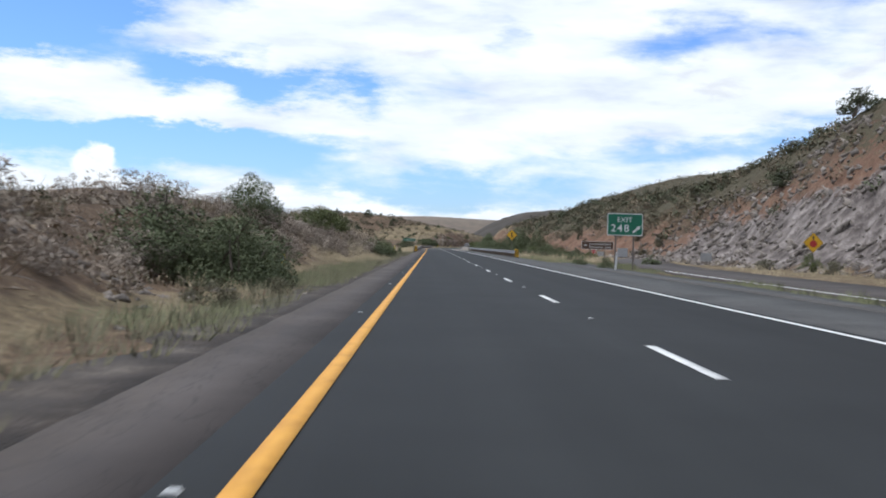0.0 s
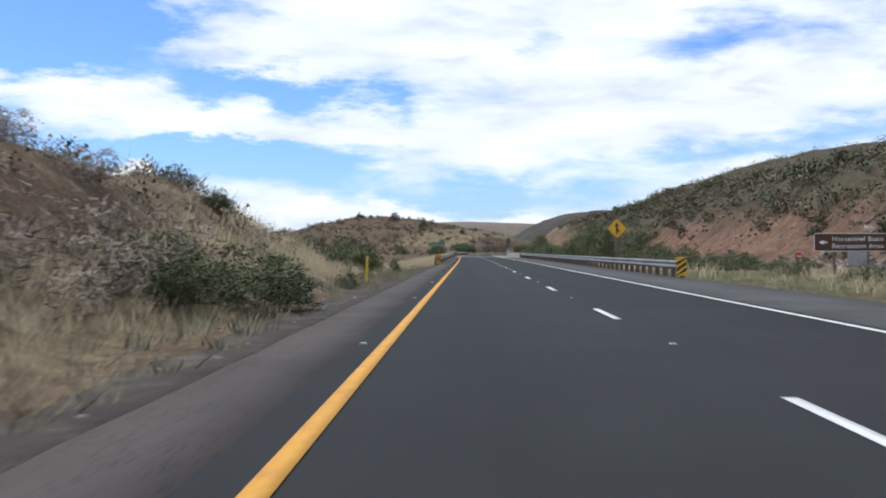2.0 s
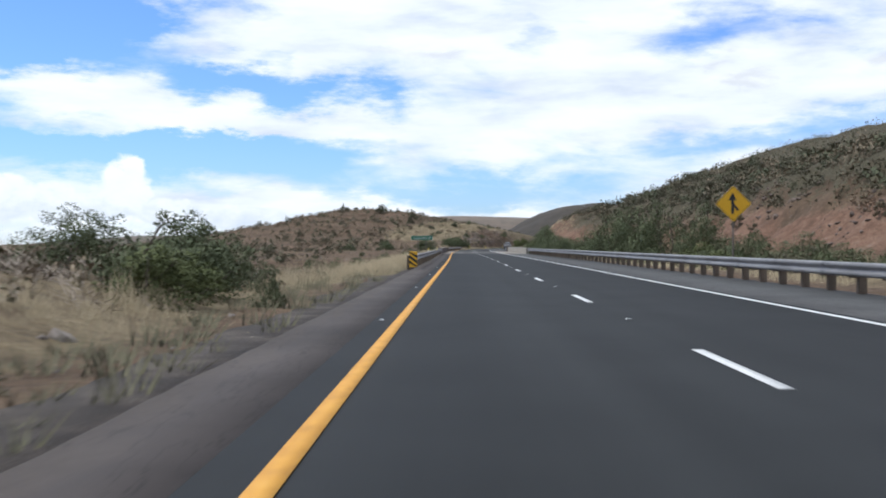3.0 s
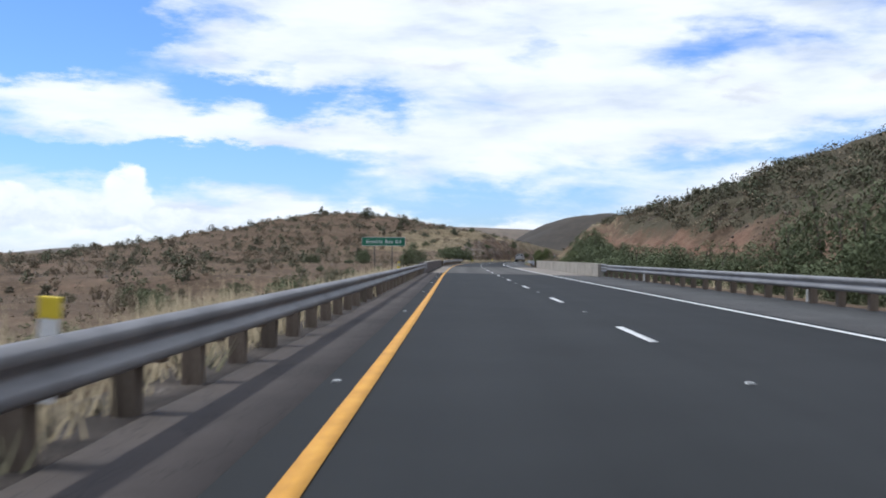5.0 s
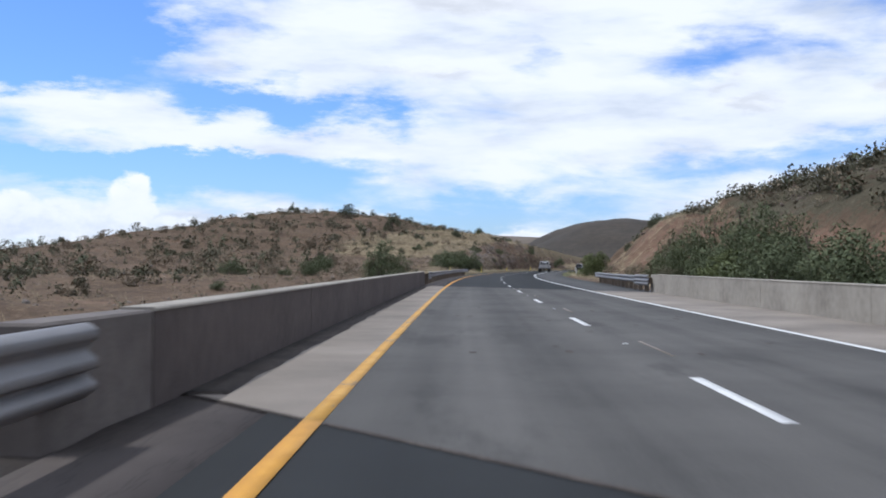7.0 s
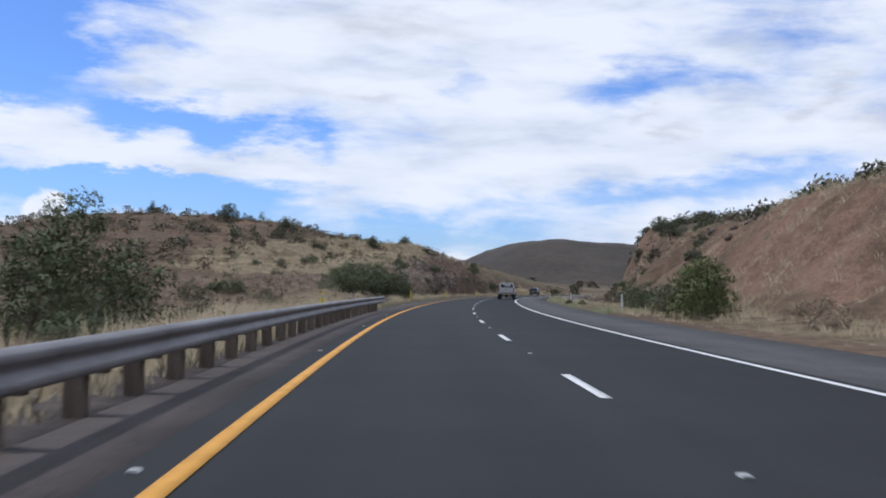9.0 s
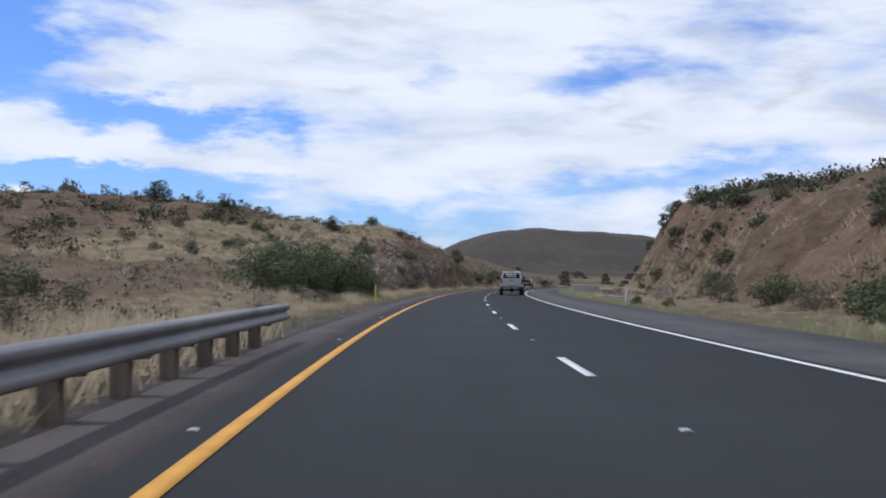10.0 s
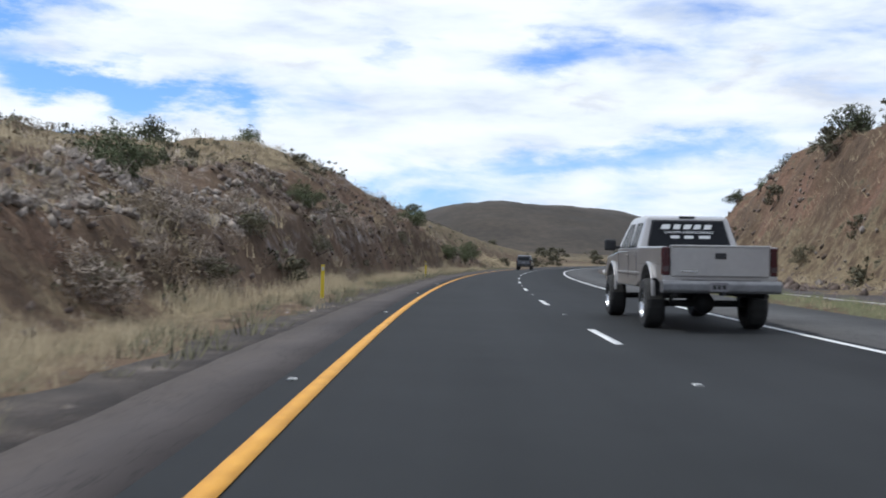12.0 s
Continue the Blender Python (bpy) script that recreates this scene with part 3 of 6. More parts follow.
    # -- cover weights
    lrock = np.clip(sstep(cut, 1.5, 4) * sstep(d, cf - .4, cf + 1) * (1 - sstep(d, cf + 5, cf + 9)) * (.16 + .26 * sstep(vnoise(s / 9, d / 1.6, 95), .45, .75)) + .34 * sstep(bank, 1.6, 2.6) * sstep(d, foot, foot + 1) * (1 - sstep(d, foot + 3.0, foot + 6)), 0, 1)
    rrock = rocky * (1 - sstep(e, 5.5, 9) * (1 - sstep(s, 128, 150))) * np.interp(s, [-60, 128, 150, 300, 345, 380, 560, 620], [.95, .85, .3, .2, .20, .22, .24, .2])
    rock = np.where(q < 4, lrock + .18 * face * sstep(d, 12, 30), rrock)
    redr = np.interp(s, [-60, 100, 140, 190, 320, 350, 420, 560], [.8, .62, .60, .72, .70, .44, .46, .46]) * sstep(e, .8, 3) * (1 - sstep(e, np.interp(s, [120, 160, 330, 360], [9, 5, 5, 9]), np.interp(s, [120, 160, 330, 360], [17, 10, 10, 17])) * .9)
    red = np.where(q < 4, .20 + .10 * sstep(bank, .8, 1.6) + .10 * sstep(d, 12, 30) + .06 * face + .10 * sstep(cut, 1.5, 4) * sstep(d, cf - .4, cf + 1) * (1 - sstep(d, cf + 6, cf + 12)), redr)
    straw = np.where(q < 4, sstep(d, 2.2, 4.0) * (1 - .75 * sstep(d, 6, 13)) * .8 + (.02 + .15 * vnoise(s / 24, d / 9, 55)) * sstep(d, 13, 30) + .75 * sstep(s, 418, 440) * sstep(d, cf + 5, cf + 9) * (1 - sstep(d, 26, 40)), .62 * sstep(q, 11, 13) * (1 - sstep(e, -3 + 3 * sstep(s, 390, 420), 3 + 4 * sstep(s, 390, 420))) + .38 * sstep(e, 14, 40))
    bare = np.clip(sstep(cut, 1.5, 4) * sstep(d, 4.3, 5.2) * (1 - sstep(d, cf + 4.5, cf + 7.5)) + .85 * sstep(bank, .8, 1.6) * sstep(d, 4.2, 5.2), 0, 1)
    bare = bare * (1 - .36 * sstep(vnoise(s / 6, d / 2.4, 97), .48, .60) * sstep(s, 405, 415))
    bare = bare * (1 - .8 * sstep(s, 95, 103) * (1 - sstep(s, 360, 380)))
    straw = np.where(q < 4, straw * (1 - .85 * bare) + .22 * sstep(s, 405, 415) * sstep(cut, 1.5, 4) * sstep(d, 5, 6) * (1 - bare) * (1 - sstep(d, 14, 20)), straw)
    # low scrub cover
    scrub = np.where(q < 4, (.12 + .16 * face) * sstep(d, 14, 30) + .35 * sstep(s, 540, 600) * sstep(d, 5, 12), np.interp(s, [20, 90, 150, 330, 380, 420], [.5, .62, .75, .72, .45, .40]) * sstep(e, wide * np.interp(s, [330, 380], [.42, .85]), wide * np.interp(s, [330, 380], [.85, 1.5])) + .20 * sstep(s, 345, 380) * sstep(e, -3, 1))
    return z, bare, np.stack([np.clip(rock, 0, 1), np.clip(red, 0, 1), np.clip(straw, 0, 1), np.clip(scrub, 0, 1)], -1)


def height(s, q):
    return float(land(np.array([s]), np.array([q]))[0][0])


def build_ground():
    ss = np.concatenate([np.arange(-60, 620, 1.15), np.arange(620, 1100, 6.0)])
    a = np.concatenate([np.arange(0, 16, .55), np.arange(16, 46, .95), np.geomspace(46, 330, 46)])
    qq = np.concatenate([-a[:0:-1], a]) + 4.0
    S, Q = np.meshgrid(ss, qq, indexing="ij")
    Z, _bare, W = land(S, Q)
    X, Y = on_road_np(S, Q)
    ns, nq = S.shape
    verts = np.stack([X, Y, Z], -1).reshape(-1, 3)
    idx = np.arange(ns * nq).reshape(ns, nq)
    faces = np.stack([idx[:-1, :-1], idx[:-1, 1:], idx[1:, 1:], idx[1:, :-1]], -1).reshape(-1, 4)
    # skirt out to the horizon
    rim = np.concatenate([idx[0, :-1], idx[:-1, -1], idx[-1, :0:-1], idx[:0:-1, 0]])
    c = np.array([60.0, 420.0])
    ring = []
    for k, (rad, zz) in enumerate(((1300, -2.0), (4600, -8.0))):
        v = verts[rim, :2] - c
        v = v / np.linalg.norm(v, axis=1)[:, None] * rad + c
        ring.append(np.column_stack([v, np.full(len(v), zz)]))
    n0, nr = len(verts), len(rim)
    verts = np.concatenate([verts] + ring)
    loops = [rim, n0 + np.arange(nr), n0 + nr + np.arange(nr)]
    for lo, hi in zip(loops[:-1], loops[1:]):
        faces = np.concatenate([faces, np.stack([lo, np.roll(lo, -1), np.roll(hi, -1), hi], -1)])
    cover = np.concatenate([W.reshape(-1, 4), np.tile([.1, .35, .35, .45], (2 * nr, 1))])
    g = part("ground", (verts, faces), M_GROUND, smooth=True)
    at = g.data.attributes.new("cover", "FLOAT_COLOR", "POINT")
    at.data.foreach_set("color", cover.ravel())
    return tagged(g, "brown desert ground with cut banks, rock faces and dry slopes", "ground", kind="structure")


def strip(name, s0, s1, qa, qb, z, material, thick=.3, step=1.5, label="", category="", kind="structure", parent=None, qa1=None, qb1=None):
    """A slab along the road from s0 to s1 between two offsets (which may change to qa1, qb1 at its end), with uv 'along' in metres."""
    n = max(2, int((s1 - s0) / step) + 1)
    s = np.linspace(s0, s1, n)
    t = (s - s0) / (s1 - s0)
    a = qa + (0 if qa1 is None else (qa1 - qa)) * t
    b = qb + (0 if qb1 is None else (qb1 - qb)) * t
    xa, ya = on_road_np(s, a)
    xb, yb = on_road_np(s, b)
    z1 = np.full(n, z)
    V = np.concatenate([np.stack(p, -1) for p in ((xa, ya, z1), (xb, yb, z1), (xa, ya, z1 - thick), (xb, yb, z1 - thick))])
    i = np.arange(n - 1)
    F = [np.stack([i, n + i, n + i + 1, i + 1], -1), np.stack([2 * n + i, i, i + 1, 2 * n + i + 1], -1), np.stack([n + i, 3 * n + i, 3 * n + i + 1, n + i + 1], -1)]
    F.append(np.array([[0, 2 * n, 3 * n, n], [n - 1, 2 * n - 1, 4 * n - 1, 3 * n - 1]]))
    ob = part(name, (V, np.concatenate(F)), material, parent)
    uvq, uvs = np.concatenate([a, b, a, b]), np.concatenate([s, s, s, s])
    uv = ob.data.uv_layers.new(name="along")
    li = np.empty(len(ob.data.loops), int)
    ob.data.loops.foreach_get("vertex_index", li)
    uv.data.foreach_set("uv", np.stack([uvq[li], uvs[li]], -1).ravel())
    if label:
        tagged(ob, label, category, kind=kind)
    return ob


build_ground()
DECK0, DECK1, SKEW = 252.1, 301.0, -1.12   # bridge deck ends at q = 0, and how they slant
YELLOW_W, LANE, EDGE = .16, 3.564, 6.98

# ======================================================================
# Carriageway
# ======================================================================
road = strip("road", -60, 1090, -.42, 7.25, 0, M_ASPHALT, label="dark grey asphalt motorway carriageway with faint wheel tracks", category="road")


def slanted(name, q0, q1, material, label, z=.004):
    """A thin slab of bridge deck with slanting ends."""
    n, m = 40, max(2, int((q1 - q0) / .5) + 1)
    T, Q = np.meshgrid(np.linspace(0, 1, n), np.linspace(q0, q1, m), indexing="ij")
    S = DECK0 + SKEW * Q + T * (DECK1 - DECK0)
    X, Y = on_road_np(S, Q)
    idx = np.arange(n * m).reshape(n, m)
    F = np.stack([idx[:-1, :-1], idx[:-1, 1:], idx[1:, 1:], idx[1:, :-1]], -1).reshape(-1, 4)
    ob = part(name, (np.stack([X, Y, np.full_like(X, z)], -1).reshape(-1, 3), F), material)
    uv = ob.data.uv_layers.new(name="along")
    li = np.empty(len(ob.data.loops), int)
    ob.data.loops.foreach_get("vertex_index", li)
    uv.data.foreach_set("uv", np.stack([Q.ravel()[li], S.ravel()[li]], -1).ravel())
    return tagged(ob, label, "bridge deck", kind="structure")


slanted("bridge_deck", .05, 7.05, M_DECK, "grey patched concrete bridge deck with tar spots")
slanted("bridge_gutter_left", -1.42, .05, M_DECK_EDGE, "pale dusty concrete edge of bridge deck")
slanted("bridge_gutter_right", 7.05, 9.6, M_DECK_EDGE, "pale dusty concrete edge of bridge deck")


def off_ramp(s):
    return 11.0 + .0432 * s + .00136 * np.maximum(s - 58, 0) ** 2


def on_ramp(s):
    return np.maximum(10.47, 13.0 - .032 * (s - 450))


def ribbon(name, s0, s1, qa, qb, z, material, label="", category="", step=2.0):
    """Like strip, between two offsets that are functions of s."""
    ob = strip(name, s0, s1, 0, 1, z, material, step=step, label=label, category=category)
    n = len(ob.data.vertices) // 4
    s = np.linspace(s0, s1, n)
    co = []
    for f, zz in ((qa, z), (qb, z), (qa, z - .3), (qb, z - .3)):
        x, y = on_road_np(s, f(s))
        co.append(np.stack([x, y, np.full(n, zz)], -1))
    ob.data.vertices.foreach_set("co", np.concatenate(co).ravel())
    offs = np.concatenate([qa(s) + 0 * s, qb(s) + 0 * s] * 2)
    li = np.empty(len(ob.data.loops), int)
    ob.data.loops.foreach_get("vertex_index", li)
    ob.data.uv_layers["along"].data.foreach_set("uv", np.stack([offs[li], np.tile(s, 4)[li]], -1).ravel())
    ob.data.update()
    return ob


ragged = lambda s, q, seed: q + .06 * fbm(s / 1.4, s * 0 + .5, seed, 5)
ribbon("shoulder_left", -60, 640, lambda s: ragged(s, -1.45, 61), lambda s: -.42 + 0 * s, -.008, M_SHOULDER, "worn brownish asphalt shoulder with grit", "shoulder", step=.35)
strip("shoulder_left", 640, 1090, -1.45, -.42, -.006, M_SHOULDER, label="worn brownish asphalt shoulder with grit", category="shoulder")
ribbon("shoulder_right", -60, 640, lambda s: 7.25 + 0 * s, lambda s: ragged(s, 10.42, 63), -.006, M_SHOULDER_GREY, "worn grey asphalt hard shoulder", "shoulder", step=.5)
strip("shoulder_right", 640, 1090, 7.25, 10.45, -.006, M_SHOULDER_GREY, label="worn grey asphalt hard shoulder", category="shoulder")
for a, b in ((-60, 251), (304.5, 640)):
    ribbon("gravel_verge", a, b, lambda s: -2.35 + .55 * fbm(s / 1.7, s * 0 + .7, 68, 5), lambda s: ragged(s, -1.40, 61), -.030, M_GRAVEL, "dark loose gravel along the shoulder edge", "gravel verge", step=.35)
ribbon("exit_gore", -60, 92, lambda s: 10.36 + 0 * s, lambda s: np.maximum(off_ramp(s) - .9 + .25 * fbm(s / 1.6, s * 0 + .4, 73, 5) - .045 * np.maximum(s - 45, 0), 10.4), -.002, M_SHOULDER_GREY, "grey-brown paved wedge between motorway and exit ramp", "shoulder", step=.5)
ribbon("exit_ramp", -60, 150, lambda s: np.maximum(off_ramp(s) - .5, 10.47), lambda s: off_ramp(s) + 4.8, .03, M_SHOULDER, "grey asphalt exit ramp leaving the motorway", "road")
ribbon("entry_ramp", 392, 640, on_ramp, lambda s: on_ramp(s) + 5.0, .03, M_SHOULDER, "grey asphalt entry ramp joining the motorway", "road")
ribbon("exit_ramp_line", -60, 68, lambda s: np.maximum(off_ramp(s), 11.0), lambda s: np.maximum(off_ramp(s), 11.0) + .13, .036, M_WHITE, "white painted edge line of the exit ramp", "road marking")
ribbon("entry_ramp_line", 392, 560, lambda s: on_ramp(s) + .5, lambda s: on_ramp(s) + .63, .036, M_WHITE, "white painted edge line of the entry ramp", "road marking")
for a, b, m in ((-60, DECK0, M_YELLOW), (DECK0, DECK1, M_YELLOW_WORN), (DECK1, 1080, M_YELLOW)):
    strip("yellow_edge_line", a, b, -YELLOW_W / 2, YELLOW_W / 2, .009, m, .003, label="worn yellow painted line on the bridge" if m is M_YELLOW_WORN else "solid yellow painted edge line", category="road marking")
# dark strip with a ragged outer edge along the left parapet's foot
ribbon("dirt_drift", DECK0 + 1.5, DECK1 + 1.5, lambda s: -1.41 + 0 * s, lambda s: -1.02 + .10 * fbm(s / 1.1, s * 0 + .3, 71, 5), .007, M_GRAVEL, "dark ragged strip along the foot of the parapet", "dirt", step=.35)
strip("white_edge_line", -60, 1080, EDGE - .07, EDGE + .07, .009, M_WHITE, .003, label="solid white painted edge line", category="road marking")
k = 0
while -50 + 12.192 * k < 900:
    s0 = 20.51 - 12.192 * 6 + 12.192 * k
    strip("lane_dash", s0, s0 + 3.05, LANE - .065, LANE + .065, .009, M_WHITE, .003, parent=road)
    k += 1
# worn second set of dashes and saw cuts on the deck
for k in range(4):
    s0 = 20.51 + 12.192 * (19 + k) + 5.6
    strip("lane_dash", s0, s0 + 2.6, LANE + .28, LANE + .33, .009, M_DECK_EDGE, .003, parent=road)


def expansion_joint(s, skew):
    n = 24
    qs = np.linspace(-1.4, 9.4, n)
    V, F = [], []
    for i, q in enumerate(qs):
        for w in (-.05, .05):
            p = on_road(s + skew * q + w, q, .007)
            V.append(p[:])
        if i:
            F.append((2 * i - 2, 2 * i - 1, 2 * i + 1, 2 * i))
    return tagged(part("expansion_joint", (V, F), M_GRAVEL), "dark slanting joint across the bridge deck", "expansion joint", kind="structure")


expansion_joint(DECK0, SKEW)
expansion_joint(DECK1, SKEW)

# dark tar spots and broken patches on the deck
rng = np.random.default_rng(8)


def blot(s, q, ls, lq, z=.0075, material=M_ASPHALT, name="tar_patch", parent=None):
    n = 9
    V = []
    for i in range(n):
        a = 2 * math.pi * i / n
        r = .7 + .5 * rng.random()
        V.append(on_road(s + ls * r * math.cos(a), q + lq * r * math.sin(a), z)[:])
    bm = bmesh.new()
    bm.faces.new([bm.verts.new(v) for v in V])
    ob = part(name, bm, material, parent)
    return ob


deck = bpy.data.objects["bridge_deck"]
for i in range(46):
    blot(rng.uniform(256, 292), rng.choice([.9, 1.6, 2.4, 2.9, 4.4, 6.0]) + rng.normal(0, .25), rng.uniform(.06, .20), rng.uniform(.03, .10), material=M_GRAVEL, parent=deck)

# raised reflectors between the dashes and beside the yellow line
bm = prism([(-.045, 0), (-.03, .015), (.03, .015), (.045, 0)], .085)
marker = tagged(part("road_reflector", bm, M_MARKER), "small white raised road reflector on the asphalt", "road reflector", "raised road reflectors")
marker.matrix_basis = Matrix.Translation(on_road(20.51 + 7.6, LANE, .002))
for k in range(-5, 60):
    for q, ds in ((LANE, 7.6), (-.30, 7.6)):
        s0 = 20.51 + 12.192 * k + ds
        if (k, q) != (0, LANE) and not (q < 0 and DECK0 < s0 < DECK1):
            copy_thing(marker, Matrix.Translation(on_road(s0, q, .005)) @ pose(0, 0, 0, 0, 0, road_turn(s0)))

# ======================================================================
# Guard rails and parapets
# ======================================================================
W_SHAPE = [(.0, .738), (.03, .732), (.076, .702), (.083, .69), (.083, .648), (.075, .632), (.026, .592), (.020, .57), (.026, .548), (.075, .508), (.083, .492), (.083, .45), (.075, .438), (.02, .41), (.0, .405)]


THREE_WAVE = [(a, z + .05) for a, z in W_SHAPE[:-2]] + [(.012, .47), (.002, .455), (.012, .44), (.075, .40), (.082, .375), (.075, .35), (.02, .305), (0, .29)]


def beam_panel(s0, s1, q, side, flare=None, steps=3, shape=None):
    """One length of W-shaped rail. side +1: its face looks towards larger q."""
    shape = shape or W_SHAPE
    prof = shape + [(a - .006, z) for a, z in shape[::-1]]
    V, F = [], []
    m = len(prof)
    for i in range(steps + 1):
        s = s0 + (s1 - s0) * i / steps
        qq = q + (flare(s) if flare else 0)
        for a, z in prof:
            V.append(on_road(s, qq + side * a, z + .0)[:])
        if i:
            for j in range(m):
                F.append(((i - 1) * m + j, (i - 1) * m + (j + 1) % m, i * m + (j + 1) % m, i * m + j))
    return V, F


post_bm = box((.19, .2, 1.0), (0, 0, .15), .012)
POST_MESH = mesh_of("post", post_bm, M_POST)
BLOCK_MESH = mesh_of("spacer_block", box((.19, .15, .30), (0, 0, .54), .01), M_POST)
BOLT_MESH = mesh_of("bolt", tube(.016, .012, (0, 0, 0), (.014, 0, 0), 8), M_STEEL)


def guard_rail(s0, s1, q, side, label, first_post=0.0, flare=None, wall_at=()):
    rail = thing("guard_rail", label, "guard rail", "roadside guard rails", at=Matrix.Translation(on_road(s0, q)))
    inv = rail.matrix_basis.inverted()
    s = s0
    while s < s1 - .3:
        e = min(s + 3.81, s1)
        near_wall = any(abs(x - (s + e) / 2) < 2.6 for x in wall_at)
        V, F = beam_panel(s, e + .12, q, side, flare, shape=THREE_WAVE if near_wall else None)
        V = [(inv @ Vector(v))[:] for v in V]
        part("beam", (V, F), M_STEEL, rail, "grey galvanised W-shaped steel beam")
        s += 3.81
    s = s0 + first_post
    r = random.Random(int(s0))
    while s < s1:
        qq = q + (flare(s) if flare else 0)
        turn = pose(0, 0, 0, r.uniform(-1.5, 1.5), r.uniform(-1.5, 1.5), road_turn(s) + r.uniform(-3, 3))
        for name, me, off in (("post", POST_MESH, .30), ("spacer_block", BLOCK_MESH, .105)):
            ob = new(name, me)
            ob.parent = rail
            g = -.02 if name == "spacer_block" else r.uniform(-.03, .02)
            ob.matrix_basis = inv @ Matrix.Translation(on_road(s, qq - side * off, g)) @ turn
        ob = new("bolt", BOLT_MESH)
        ob.parent = rail
        ob.matrix_basis = inv @ Matrix.Translation(on_road(s, qq + side * .004, .57)) @ pose(0, 0, 0, 0, 0, road_turn(s) + (0 if side > 0 else 180))
        s += 1.905
    return rail


guard_rail(159.6, 251.2, -1.36, 1, "grey steel guard rail on weathered timber posts", .4, wall_at=(251.2,))
guard_rail(305.8, 368.9, -1.30, 1, "grey steel guard rail on timber posts after the bridge", .6, wall_at=(305.8,))
guard_rail(119.6, 240.4, 9.95, -1, "grey steel guard rail on timber posts beside the hard shoulder", .5, wall_at=(240.4,))
guard_rail(290.4, 318.0, 9.45, -1, "short grey steel guard rail leaving the bridge parapet", .5, flare=lambda s: .035 * max(0, s - 294), wall_at=(290.4,))


def parapet(s0, s1, q, side, material, label):
    """Concrete bridge wall with a coping and tapered, chamfered ends, in cast lengths."""
    wall = thing("bridge_parapet", label, "parapet", "bridge parapets", at=Matrix.Translation(on_road(s0, q)))
    inv = wall.matrix_basis.inverted()
    prof = [(.0, 0), (.0, .785), (-.28, .785), (-.28, -1.2), (0, -1.2)]
    cap = [(.012, .785), (.012, .805), (-.005, .82), (-.28, .82), (-.295, .805), (-.295, .785)]
    n = 6
    L = (s1 - s0) / n
    for k in range(n):
        a, b = s0 + k * L + .012, s0 + (k + 1) * L - .012
        # pale cap colour stands in for a sunlit top on the darker left wall
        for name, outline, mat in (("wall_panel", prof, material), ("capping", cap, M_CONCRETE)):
            V, F = [], []
            m = len(outline)
            for i in range(5):
                s = a + (b - a) * i / 4
                for dq, z in outline:
                    V.append((inv @ on_road(s, q + side * dq, z))[:])
                if i:
                    for j in range(m):
                        F.append(((i - 1) * m + j, (i - 1) * m + (j + 1) % m, i * m + (j + 1) % m, i * m + j))
            bm = bmesh.new()
            vs = [bm.verts.new(v) for v in V]
            for f in F:
                bm.faces.new([vs[i] for i in f])
            bm.faces.new(vs[:m])
            bm.faces.new(vs[-m:][::-1])
            bmesh.ops.recalc_face_normals(bm, faces=bm.faces)
            part(name, bm, mat, wall)
    # end blocks, turned away from the traffic
    for s, way in ((s0, -1), (s1, 1)):
        bm = bmesh.new()
        pts = [(0, 0), (0, -.30), (2.0 * way, -.44), (2.0 * way, -.09)]
        lo = [bm.verts.new((inv @ on_road(s + a, q + side * b, -.4))[:]) for a, b in pts]
        hi = [bm.verts.new((inv @ on_road(s + a, q + side * b, .80))[:]) for a, b in pts]
        bm.faces.new(lo)
        bm.faces.new(hi)
        for i in range(4):
            bm.faces.new((lo[i], lo[(i + 1) % 4], hi[(i + 1) % 4], hi[i]))
        bmesh.ops.recalc_face_normals(bm, faces=bm.faces)
        bmesh.ops.bevel(bm, geom=bm.edges[:], offset=.02, segments=1, affect="EDGES")
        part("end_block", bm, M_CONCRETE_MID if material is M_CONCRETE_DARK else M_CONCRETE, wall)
    return wall


parapet(252.8, 304.2, -1.42, 1, M_CONCRETE_DARK, "concrete bridge parapet, road face coloured dark for shade")
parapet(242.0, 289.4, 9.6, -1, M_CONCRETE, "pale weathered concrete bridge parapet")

# ======================================================================
# Signs and posts
# ======================================================================


def stand(s, q, z=None, turn=0.0):
    """Pose on the ground, facing oncoming traffic."""
    p = on_road(s, q, height(s, q) if z is None else z)
    return Matrix.Translation(p) @ pose(0, 0, 0, 0, 0, road_turn(s) + turn)


def panel_sign(name, s, q, w, h, z0, label, face, border, rim=.045, radius=.1, posts=2, turn=0.0, post_gap=.5, group=""):
    """Sign board with border, back plate with stiffeners and steel posts. Returns the thing."""
    base = stand(s, q, turn=turn)
    gz = base.translation.z
    z0 -= gz
    sign = thing(name, label, "road sign", group, at=base)
    part("back_plate", prism(rounded(w, h, radius), .012, centre=(0, .008, z0 + h / 2)), M_ALU, sign)
    part("border", prism(rounded(w - .01, h - .01, radius), .006, centre=(0, -.002, z0 + h / 2)), border, sign, "white border")
    part("face", prism(rounded(w - 2 * rim, h - 2 * rim, radius * .8), .006, centre=(0, -.005, z0 + h / 2)), face, sign)
    xs = [(-.5 + (i + .5) / posts) * w * post_gap * 2 for i in range(posts)]
    for x in xs:
        bm = box((.075, .012, z0 + h + .5), (x, .03, (z0 + h - .5) / 2))
        box((.012, .06, z0 + h + .5), (x, .065, (z0 + h - .5) / 2), bm=bm)
        box((.075, .012, z0 + h + .5), (x, .10, (z0 + h - .5) / 2), bm=bm)
        part("post", bm, M_SIGNPOST, sign)
    for zz in (.25, .75):
        part("stiffener", box((w * .9, .02, .05), (0, .024, z0 + h * zz), .004), M_ALU, sign)
    sign["lift"] = z0
    return sign


